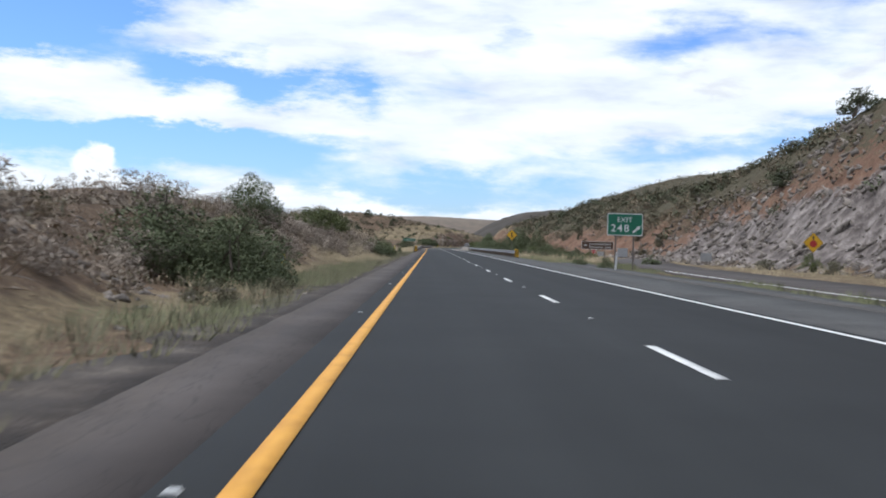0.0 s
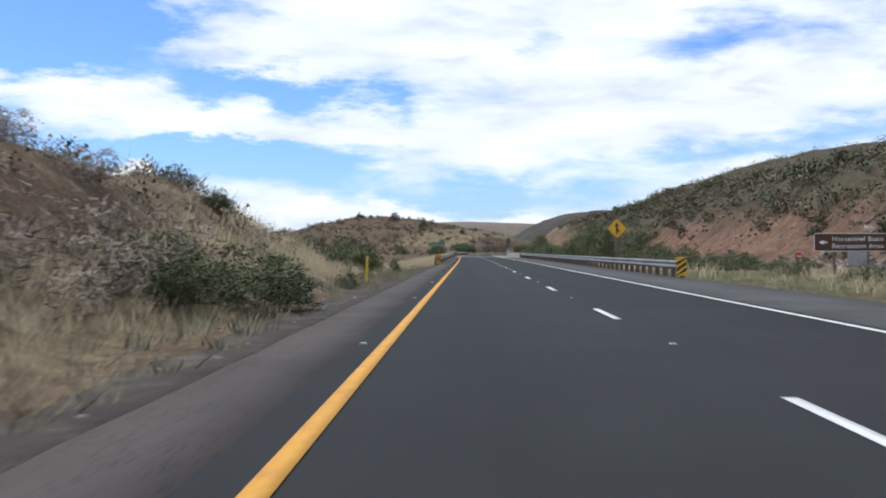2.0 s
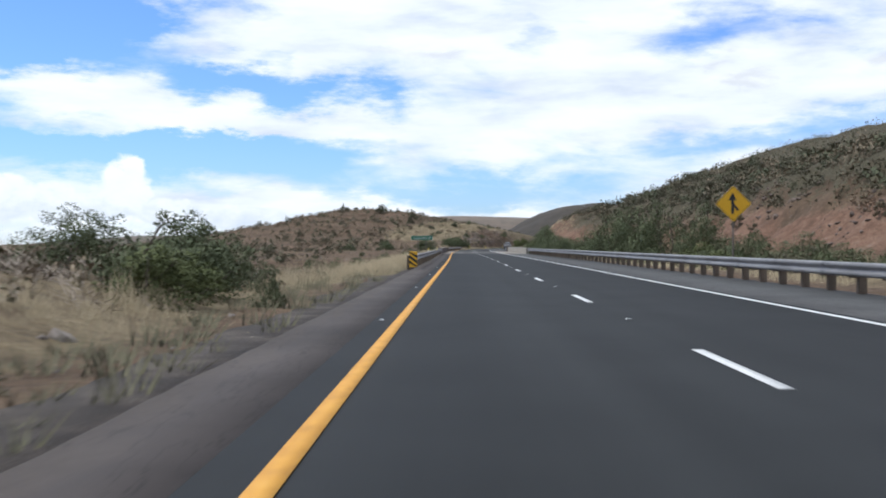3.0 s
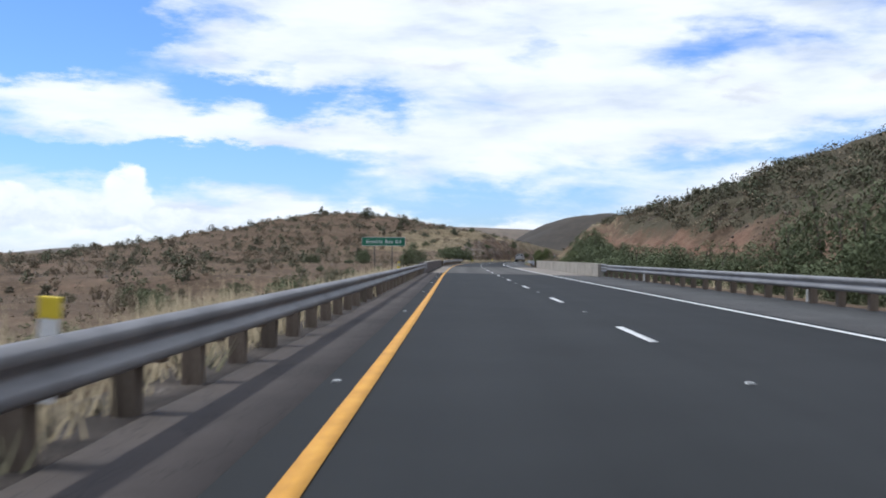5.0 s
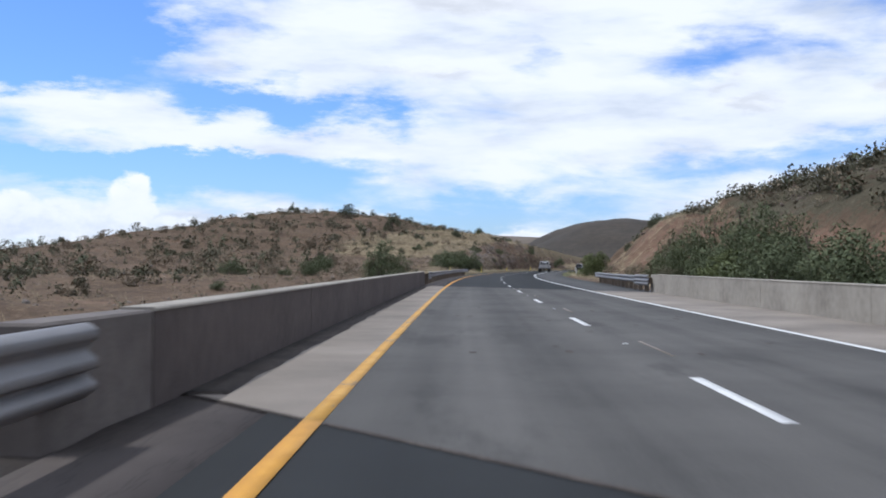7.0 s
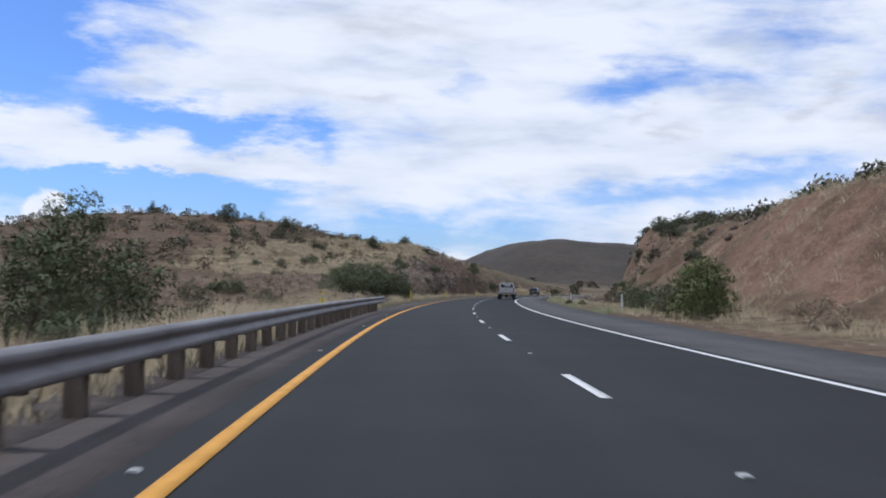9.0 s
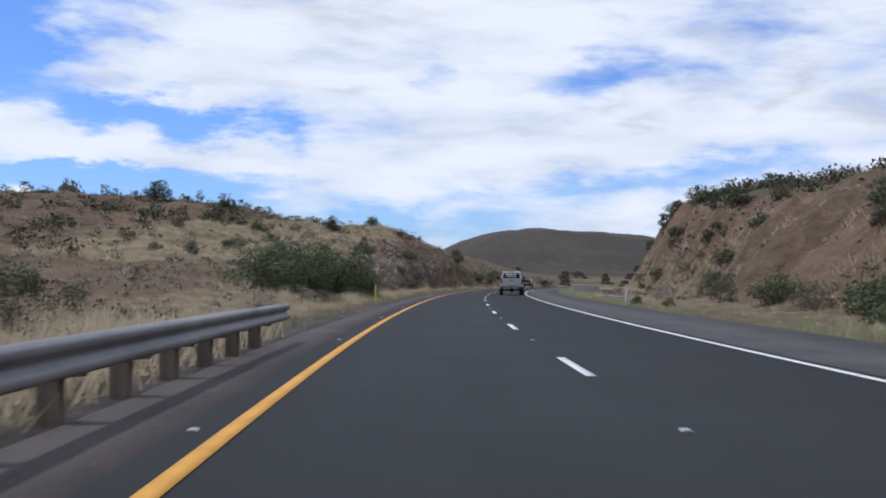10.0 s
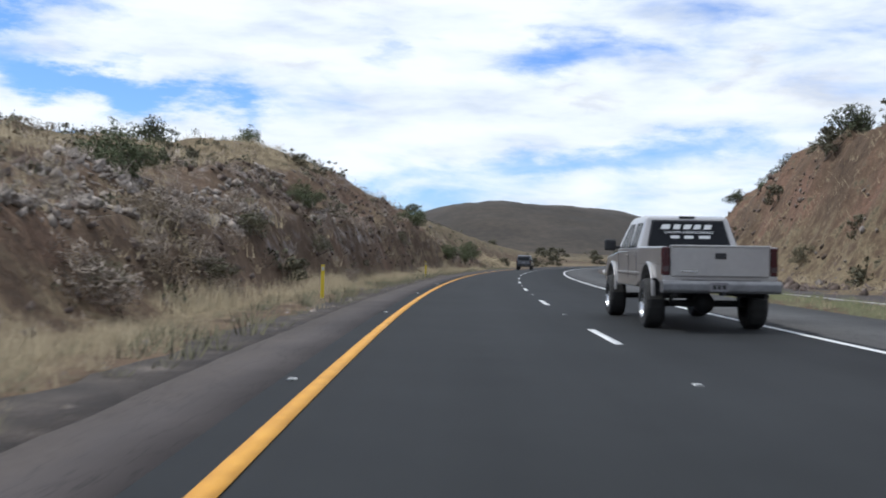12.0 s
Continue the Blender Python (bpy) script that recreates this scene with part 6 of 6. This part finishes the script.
for i in range(30):
    s, d = rg_hill.uniform(40, 78), rg_hill.uniform(4.8, 8.5)
    w = rg_hill.uniform(1.2, 2.4)
    plant("brush", s, -d, w * rg_hill.uniform(.38, .55), w, sink=.1)
for i in range(26):
    s, d = rg_hill.uniform(418, 500), rg_hill.uniform(4.6, 7.5)
    w = rg_hill.uniform(1.2, 2.4)
    plant("brush", s, -d, w * rg_hill.uniform(.38, .55), w, sink=.1)
for i in range(10):
    s, d = rg_hill.uniform(388, 412), rg_hill.uniform(4.2, 7.5)
    w = rg_hill.uniform(1.0, 2.0)
    plant(("brush", "dead")[i % 2], s, -d, w * rg_hill.uniform(.38, .55), w, sink=.1)
for i in range(34):
    s, q = rg_hill.uniform(386, 540), rg_hill.uniform(15, 27)
    w = rg_hill.uniform(1.1, 2.6)
    plant(("grey", "dark", "brush")[i % 3], s, q + (3 if s > 425 else 0), w * rg_hill.uniform(.5, .7), w, sink=.12)
for i in range(22):
    s = 420 + i * 6.2
    w = rg_hill.uniform(2.4, 4.2)
    plant("crest", s, 27.5 + rg_hill.uniform(-1.5, 4), w * rg_hill.uniform(.42, .62), w, sink=.3)
for i in range(82):
    s, q = rg_hill.uniform(150, 430), 31 + 34 * rg_hill.random() ** 1.3
    w = rg_hill.uniform(1.6, 4.0)
    plant("hill", s, q, w * rg_hill.uniform(.5, .75), w, sink=.1)


def scatter(name, label, category, spots, unit, leaf, scale, seed, stretch=1.0):
    """One object of many small copies of a unit (vertices, faces) at road places."""
    rg = np.random.default_rng(seed)
    n = len(spots)
    Vu, Fu = unit[:2]
    s, q = spots[:, 0], spots[:, 1]
    z = land(s, q)[0]
    x, y = on_road_np(s, q)
    a = rg.uniform(-.7, .7, n) if "grass" in name or name == "green_weeds" else rg.uniform(0, 2 * np.pi, n)
    k = scale(rg, n, s, q)
    c, sn = np.cos(a) * k, np.sin(a) * k
    V = np.empty((n, len(Vu), 3))
    V[:, :, 0] = Vu[None, :, 0] * c[:, None] - Vu[None, :, 1] * sn[:, None] + x[:, None]
    V[:, :, 1] = Vu[None, :, 0] * sn[:, None] + Vu[None, :, 1] * c[:, None] + y[:, None]
    V[:, :, 2] = Vu[None, :, 2] * (k * (1 + stretch * (rg.random(n) - .5)))[:, None] + z[:, None] - .02
    F = (Fu[None] + (np.arange(n) * len(Vu))[:, None, None]).reshape(-1, Fu.shape[1])
    if len(unit) == 3:
        Nu, ca, sa = unit[2], np.cos(a)[:, None], np.sin(a)[:, None]
        W = np.stack([Nu[None, :, 0] * ca - Nu[None, :, 1] * sa, Nu[None, :, 0] * sa + Nu[None, :, 1] * ca, np.tile(Nu[None, :, 2], (n, 1))], -1)
        ob = leafy(name, (V.reshape(-1, 3), F, W.reshape(-1, 3)), leaf)
    else:
        ob = part(name, (V.reshape(-1, 3), F), leaf)
    return tagged(ob, label, category, kind="stuff")


def shrub_unit(seed, count=40, size=.15):
    """A small rounded clump of single leaf sprays."""
    rg = np.random.default_rng(seed)
    cs = np.array([(rg.normal(0, .22), rg.normal(0, .22), rg.uniform(.2, .5)) for _ in range(6)])
    d = rg.normal(size=(count, 3))
    d /= np.linalg.norm(d, axis=1)[:, None]
    c = cs[rg.integers(0, 6, count)] + d * (.14 + .2 * rg.random((count, 1)))
    c[:, 2] = np.maximum(c[:, 2], .03)
    t = rg.normal(size=(count, 3)) * .6 + d + np.array([0, 0, .4])
    t /= np.linalg.norm(t, axis=1)[:, None]
    b = np.cross(t, rg.normal(size=(count, 3)))
    b /= np.linalg.norm(b, axis=1)[:, None]
    sz = size * (.6 + .8 * rg.random((count, 1)))
    V = np.stack([c - b * sz * .75, c + b * sz * .75, c + t * sz * .95], 1).reshape(-1, 3)
    return rounded_shading(V, np.repeat(c - np.array([0, 0, .15]), 3, axis=0))


def spots_where(seed, n, s0, s1, q0, q1, keep):
    rg = np.random.default_rng(seed)
    p = np.column_stack([rg.uniform(s0, s1, n), rg.uniform(q0, q1, n)])
    w = keep(p[:, 0], p[:, 1]) * (.25 + 1.5 * vnoise(p[:, 0] / 7, p[:, 1] / 7, seed))
    return p[rg.random(n) < w]


def big_or_small(rg, n, s, q):
    return .40 + 1.0 * rg.random(n) ** 2


left_hill = lambda s, q: sstep(-q, np.where(s > 400, 15, 10), np.where(s > 400, 24, 18)) * (.35 + .65 * sstep(s, 300, 420))
slope_foot = lambda s: np.interp(s, [20, 140, 290, 345, 380, 430, 560], [31, 34, 33, 25, 24, 29, 29])
right_hill = lambda s, q: sstep(q, slope_foot(s), slope_foot(s) + 4) * (.95 - .55 * sstep(q, 90, 160)) * (.22 + .78 * sstep(s, 118, 152))
for i, (leaf, n) in enumerate(((M_SCRUB_GREY, 5200), (M_SCRUB_DARK, 6000), (M_SCRUB_DRY, 2600))):
    lab = ("grey-green scrub scattered over the hillside", "dark shrubs scattered over the hillside", "dry brown scrub scattered over the hillside")[i]
    scatter("hill_scrub", lab, "scrub", spots_where(100 + i, n, 130, 640, -190, -8, left_hill), shrub_unit(200 + i, 20, .12), leaf, big_or_small, 300 + i)
    scatter("slope_scrub", lab, "scrub", spots_where(110 + i, int(n * .95), 20, 560, 24, 84, right_hill), shrub_unit(210 + i, 18, .125), leaf, big_or_small, 310 + i)


clump_size = lambda rg, n, s, q: .8 + 1.7 * rg.random(n) ** 1.6
for i, (leaf, n) in enumerate(((M_LEAF_HILL, 1300), (M_LEAF_DARK, 600), (M_SCRUB_DRY, 1000))):
    lab = ("rounded olive bushes over the far hillside", "dark bushes over the far hillside", "dry brown bushes over the far hillside")[i]
    scatter("hill_bushes", lab, "bushes", spots_where(120 + i, n, 190, 620, -135, -26, left_hill), shrub_unit(220 + i, 90, .105), leaf, clump_size, 320 + i, .5)
    scatter("slope_bushes", lab, "bushes", spots_where(125 + i, int(n * 1.35), 60, 520, 25, 60, right_hill), shrub_unit(225 + i, 80, .105), leaf, clump_size, 325 + i, .5)


def tuft_unit(seed, blades=11, h=.55, spread=.16, lean=.32, wide=.011):
    """A tuft of bent blades that catch the light from above."""
    rg = np.random.default_rng(seed)
    V, nrm = [], []
    for i in range(blades):
        a = rg.uniform(0, 2 * math.pi)
        r = spread * math.sqrt(rg.random())
        bx, by = r * math.cos(a), r * math.sin(a)
        hh = h * rg.uniform(.45, 1.1)
        tx, ty = bx + lean * hh * rg.normal(), by + lean * hh * rg.normal()
        w = wide * rg.uniform(.7, 1.4)
        b = rg.uniform(-.8, .8)
        dx, dy = w * math.cos(b), w * math.sin(b)
        V += [(bx - dx, by - dy, -.03), (bx + dx, by + dy, -.03), (tx, ty, hh)]
        n = np.array([.25 * rg.normal() + .3 * bx / spread, -.35 + .25 * rg.normal(), 1.0])
        nrm += [n / np.linalg.norm(n)] * 3
    return np.array(V), np.arange(len(V)).reshape(-1, 3), np.array(nrm)


grass_size = lambda rg, n, s, q: (.4 + .65 * rg.random(n)) * (.55 + 1.1 * sstep(vnoise(s / 5, q / 2.5, 88), .35, .75)) * np.where(q < 4, 1 - .25 * sstep(-q, 5, 8), 1)
near_left = lambda s, q: (1 - .9 * land(s, q)[1]) * sstep(-q, 2.0, 3.2) * (1 - .8 * sstep(-q, 6, 11)) * (1 - .72 * (1 - sstep(s, 60, 76))) * np.where((s > 248) & (s < 296), 0, 1)
verge_size = lambda rg, n, s, q: (.5 + .6 * rg.random(n)) * (.45 + 1.15 * sstep(vnoise(s / 4, q / 1.6, 88), .3, .75)) * (.30 + .52 * sstep(-q, 2.1, 4.6)) * (1 - .35 * (1 - sstep(s, 60, 76)))
scatter("dry_grass", "pale dry grass tufts along the road verge", "grass", spots_where(400, 29000, -5, 540, -5.2, -1.85, lambda s, q: near_left(s, q) + .22 * sstep(-q, 1.9, 2.3)), tuft_unit(500, 12, .48, .26, .46, .0075), M_STRAW, verge_size, 600)
scatter("dry_grass", "pale dry grass tufts on the bank", "grass", spots_where(407, 19000, -5, 620, -12, -5, near_left), tuft_unit(507, 9, .42, .24, .45, .009), M_STRAW, grass_size, 607)
scatter("green_weeds", "grey-green weeds among the verge grass", "weeds", spots_where(408, 3800, 0, 560, -3.6, -1.7, lambda s, q: .5 * np.where((s > 248) & (s < 296), 0, 1) + 0 * s), tuft_unit(508, 14, .30, .2, .6, .012), M_LEAF_GREY, lambda rg, n, s, q: .5 + .8 * rg.random(n), 608)
scatter("dry_grass", "pale dry grass on top of the roadside cut", "grass", spots_where(406, 12000, 422, 540, -32, -9, lambda s, q: .8 * sstep(-q, 10, 13)), tuft_unit(506, 9, .45, .2, .45), M_STRAW, lambda rg, n, s, q: .6 + .7 * rg.random(n), 606)
scatter("dry_grass", "pale dry grass tufts in the valley beyond the rail", "grass", spots_where(401, 8000, 120, 480, -40, -6, lambda s, q: .6 + 0 * s), tuft_unit(501, 8, .42, .2, .45), M_STRAW, grass_size, 601)
scatter("dry_grass", "pale dry grass tufts on the far verge", "grass", spots_where(402, 10000, 20, 560, 10.7, 27, lambda s, q: sstep(q, 10.8, 11.6) * (1 - .6 * sstep(q, 15, 22)) * np.where((s > 246) & (s < 290), 0, 1) * np.where((q > np.where(s < 92, 0, off_ramp(s) - .7)) & (q < off_ramp(s) + 5) & (s < 150), 0, 1) * np.where((q > on_ramp(s) - .2) & (q < on_ramp(s) + 5.2) & (s > 392), 0, 1)), tuft_unit(502, 10, .40, .2, .45), M_STRAW, grass_size, 602)
scatter("dry_grass", "pale dry grass round the guard rail posts", "grass", spots_where(409, 7000, 150, 372, -4.2, -1.85, lambda s, q: 1.0 * np.where((s > 250) & (s < 304), 0, 1) + 0 * s), tuft_unit(509, 9, .48, .24, .42, .012), M_STRAW, lambda rg, n, s, q: .5 + .8 * rg.random(n), 609)
scatter("dry_grass", "pale dry grass on the slope above the entry ramp", "grass", spots_where(418, 5500, 345, 560, 13, 27, lambda s, q: np.where((q > on_ramp(s) - .2) & (q < on_ramp(s) + 5.2) & (s > 392), 0, .8)), tuft_unit(518, 7, .42, .24, .5, .014), M_STRAW, grass_size, 618)
scatter("green_grass", "low green grass on the motorway verge", "grass", spots_where(403, 9000, 20, 130, 10.6, 15, lambda s, q: np.where((q < off_ramp(s) - .55) & (q > np.where(s < 92, off_ramp(s) - 1.0 - .045 * np.maximum(s - 45, 0), 0)), 1.0, 0)), tuft_unit(503, 10, .2, .2, .5), M_GREENGRASS, grass_size, 603)
scatter("green_grass", "low green grass beside the entry ramp", "grass", spots_where(404, 9000, 370, 560, 10.6, 14.5, lambda s, q: np.where(q < np.where(s > 392, on_ramp(s) - .1, 14), 1.0, 0)), tuft_unit(504, 10, .22, .2, .5), M_GREENGRASS, grass_size, 604)
scatter("green_grass", "low green grass at the foot of the bank", "grass", spots_where(405, 2200, 24, 70, -3.9, -1.9, lambda s, q: 1 + 0 * s), tuft_unit(505, 12, .15, .24, .8, .007), M_GREENGRASS, grass_size, 605)


def stone_unit(seed):
    bm = bmesh.new()
    bmesh.ops.create_cube(bm, size=1.6)
    bmesh.ops.triangulate(bm, faces=bm.faces[:])
    bm.verts.index_update()
    rg = np.random.default_rng(seed)
    V = np.array([v.co[:] for v in bm.verts]) * (1 + .26 * rg.normal(size=(len(bm.verts), 3))) * np.array([1.0, .7, .5])
    V = V @ np.array(Euler((.5, .35, .2)).to_matrix()).T
    F = np.array([[v.index for v in f.verts] for f in bm.faces])
    bm.free()
    return V, F


stone_size = lambda rg, n, s, q: .016 + .075 * rg.random(n) ** 3.5
crag_size = lambda rg, n, s, q: .07 + .42 * rg.random(n) ** 3
bank_spots = lambda s, q: sstep(-q, 4.2, 6)
for i, (leaf, n, lab) in enumerate(((M_SCRUB_DRY, 1100, "dry brown twigs and weeds on the bank"), (M_SCRUB_GREY, 1000, "grey-green weeds on the bank"))):
    scatter("bank_weeds", lab, "weeds", spots_where(130 + i, n, 0, 150, -15, -4, bank_spots), shrub_unit(230 + i, 26), leaf, lambda rg, n, s, q: .22 + .42 * rg.random(n) ** 1.8, 330 + i)
    scatter("bank_weeds", lab, "weeds", spots_where(140 + i, n, 400, 580, -18, -4, bank_spots), shrub_unit(240 + i, 26), leaf, lambda rg, n, s, q: .22 + .45 * rg.random(n) ** 1.8, 340 + i)
    scatter("bank_weeds", lab, "weeds", spots_where(150 + i, n, 150, 400, -20, -3, bank_spots), shrub_unit(250 + i, 26), leaf, lambda rg, n, s, q: .22 + .4 * rg.random(n) ** 1.8, 350 + i)
def burst_unit(seed, twigs=28, h=.62, wide=.008):
    """A rounded dead bush: thin twigs that fan out from a few stems."""
    rg = np.random.default_rng(seed)
    V = []
    for i in range(twigs):
        a, up = rg.uniform(0, 2 * math.pi), rg.uniform(.12, 1.0)
        d = np.array([math.cos(a) * math.sqrt(1 - up * up), math.sin(a) * math.sqrt(1 - up * up), up])
        k = rg.uniform(0, .55) * h
        base = d * k + rg.normal(0, .05, 3)
        tip = base + (d + rg.normal(0, .45, 3)) * h * rg.uniform(.3, .6)
        side = np.cross(d, rg.normal(0, 1, 3))
        side *= wide * rg.uniform(.8, 1.8) / np.linalg.norm(side)
        V += [base - side, base + side, tip]
    V = np.array(V)
    V[:, 2] = np.maximum(V[:, 2], -.02)
    mid = np.repeat(V.reshape(-1, 3, 3).mean(1), 3, axis=0)
    return rounded_shading(V, mid + np.array([0, 0, .15]))


brush_size = lambda rg, n, s, q: (.45 + .65 * rg.random(n)) * (.6 + .8 * vnoise(s / 6, q / 4, 89))
for i, (s0, s1, n) in enumerate(((8, 136, 5600), (398, 560, 4200))):
    scatter("dry_brush", "tall grey-brown dead brush and weeds on the bank", "brush", spots_where(160 + i, n // 2, s0, s1, -15, -4.2, bank_spots), burst_unit(260 + i), M_BRUSH, brush_size, 360 + i)
scatter("loose_stones", "loose pale stones and grit along the shoulder", "stones", spots_where(410, 6500, 0, 560, -3.2, -1.3, lambda s, q: .6 + 0 * s), stone_unit(1), M_STONE, stone_size, 610)
scatter("loose_stones", "loose stones on the hillside", "stones", spots_where(411, 6000, 130, 560, -120, -6, lambda s, q: .5 + 0 * s), stone_unit(2), M_STONE, lambda rg, n, s, q: .06 + .24 * rg.random(n) ** 3, 611)
scatter("rock_face_blocks", "broken grey rock blocks on the cut face", "rocks", spots_where(412, 9000, 0, 165, 25, 41, lambda s, q: .8 + 0 * s), stone_unit(3), M_STONE, crag_size, 612)
scatter("rock_face_blocks", "broken brown rock blocks on the cut face", "rocks", spots_where(413, 9000, 372, 560, 15, 31, lambda s, q: 1.2 * sstep(vnoise(s / 7, q / 3, 93), .45, .75)), stone_unit(4), M_STONE_BROWN, lambda rg, n, s, q: .04 + .26 * rg.random(n) ** 4, 613)
scatter("rock_face_blocks", "pale broken rock blocks on the cut face", "rocks", spots_where(416, 4000, 380, 560, 16, 30, lambda s, q: 1.2 * sstep(vnoise(s / 5, q / 3, 96), .55, .8)), stone_unit(14), M_STONE, lambda rg, n, s, q: .04 + .20 * rg.random(n) ** 3, 616)
scatter("rock_face_blocks", "loose red-brown stones on the earth bank", "rocks", spots_where(419, 3600, 140, 345, 29, 40, lambda s, q: 1.2 * sstep(vnoise(s / 6, q / 2.5, 98), .45, .75)), stone_unit(16), M_STONE_BROWN, lambda rg, n, s, q: .05 + .30 * rg.random(n) ** 3, 619)
scatter("rock_face_blocks", "dark brown rock blocks on the roadside cut", "rocks", spots_where(414, 6500, 415, 560, -12, -4.8, lambda s, q: 1.2 * sstep(vnoise(s / 6, q / 2.2, 91), .40, .7)), stone_unit(5), M_STONE_BROWN, lambda rg, n, s, q: .03 + .20 * rg.random(n) ** 3, 614)
scatter("rock_face_blocks", "pale broken stones along the top of the roadside cut", "rocks", spots_where(417, 9000, 424, 478, -10.2, -6.4, lambda s, q: 1.4 * sstep(vnoise(s / 8, q / 1.2, 94), .36, .6)), stone_unit(15), M_STONE_PALE, lambda rg, n, s, q: .04 + .14 * rg.random(n) ** 2.2, 617)
scatter("rock_face_blocks", "broken stones on the earth bank", "rocks", spots_where(415, 3200, 14, 128, -9, -3.8, lambda s, q: 1.2 * sstep(vnoise(s / 6, q / 2.2, 92), .5, .75)), stone_unit(6), M_STONE, lambda rg, n, s, q: .03 + .16 * rg.random(n) ** 3, 615)

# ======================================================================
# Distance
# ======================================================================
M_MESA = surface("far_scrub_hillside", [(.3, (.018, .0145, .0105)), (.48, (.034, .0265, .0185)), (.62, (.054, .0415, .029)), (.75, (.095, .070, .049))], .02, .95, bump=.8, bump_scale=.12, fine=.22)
M_MESA_RIM = surface("far_plateau", [(.3, (.085, .070, .058)), (.5, (.13, .105, .083)), (.7, (.19, .145, .11))], .004, .95, bump=.6, bump_scale=.05, fine=.05)


def mesa(name, label, x0, x1, y0, y1, n, m, hfun, material):
    xs, ys = np.linspace(x0, x1, n), np.linspace(y0, y1, m)
    X, Y = np.meshgrid(xs, ys, indexing="ij")
    Z = hfun(X, Y)
    idx = np.arange(n * m).reshape(n, m)
    F = np.stack([idx[:-1, :-1], idx[1:, :-1], idx[1:, 1:], idx[:-1, 1:]], -1).reshape(-1, 4)
    ob = part(name, (np.stack([X, Y, Z], -1).reshape(-1, 3), F), material, smooth=True)
    return tagged(ob, label, "hill", kind="structure")


def near_mesa(X, Y):
    ridge = np.interp(X, [-60, 30, 58, 80, 100, 112, 132, 160, 190, 222, 252, 300, 420, 560], [-6, 2, 20, 31, 37.5, 39.5, 41.3, 41, 38.8, 35.2, 29.5, 25, 16, -6])
    prof = sstep(Y, 880, 1120) * (1 - sstep(Y, 1240, 1480))
    return -5 + (ridge + 5) * prof + prof * 3.0 * fbm(X / 40, Y / 60, 41) + prof * 1.0 * fbm(X / 9, Y / 14, 43)


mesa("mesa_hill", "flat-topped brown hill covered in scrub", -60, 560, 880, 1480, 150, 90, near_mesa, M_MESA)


def far_rim(X, Y):
    h = np.interp(X, [-2600, -1500, -1100, -1000, -900, -760, -650, -600, -500, -420, -300, 0, 200, 700, 1500, 2600], [-4, 0, 0, 8, 19, 28, 26, 14, 15, 38, 66, 70, 62, 58, 60, 70])
    return -10 + (h + 10) * sstep(Y, 2150, 2450 + 0 * X) + 3 * fbm(X / 160, Y / 160, 47) * sstep(Y, 2150, 2450)


mesa("far_mesa", "distant flat brown plateau on the horizon", -2600, 2600, 2150, 3200, 160, 30, far_rim, M_MESA_RIM)
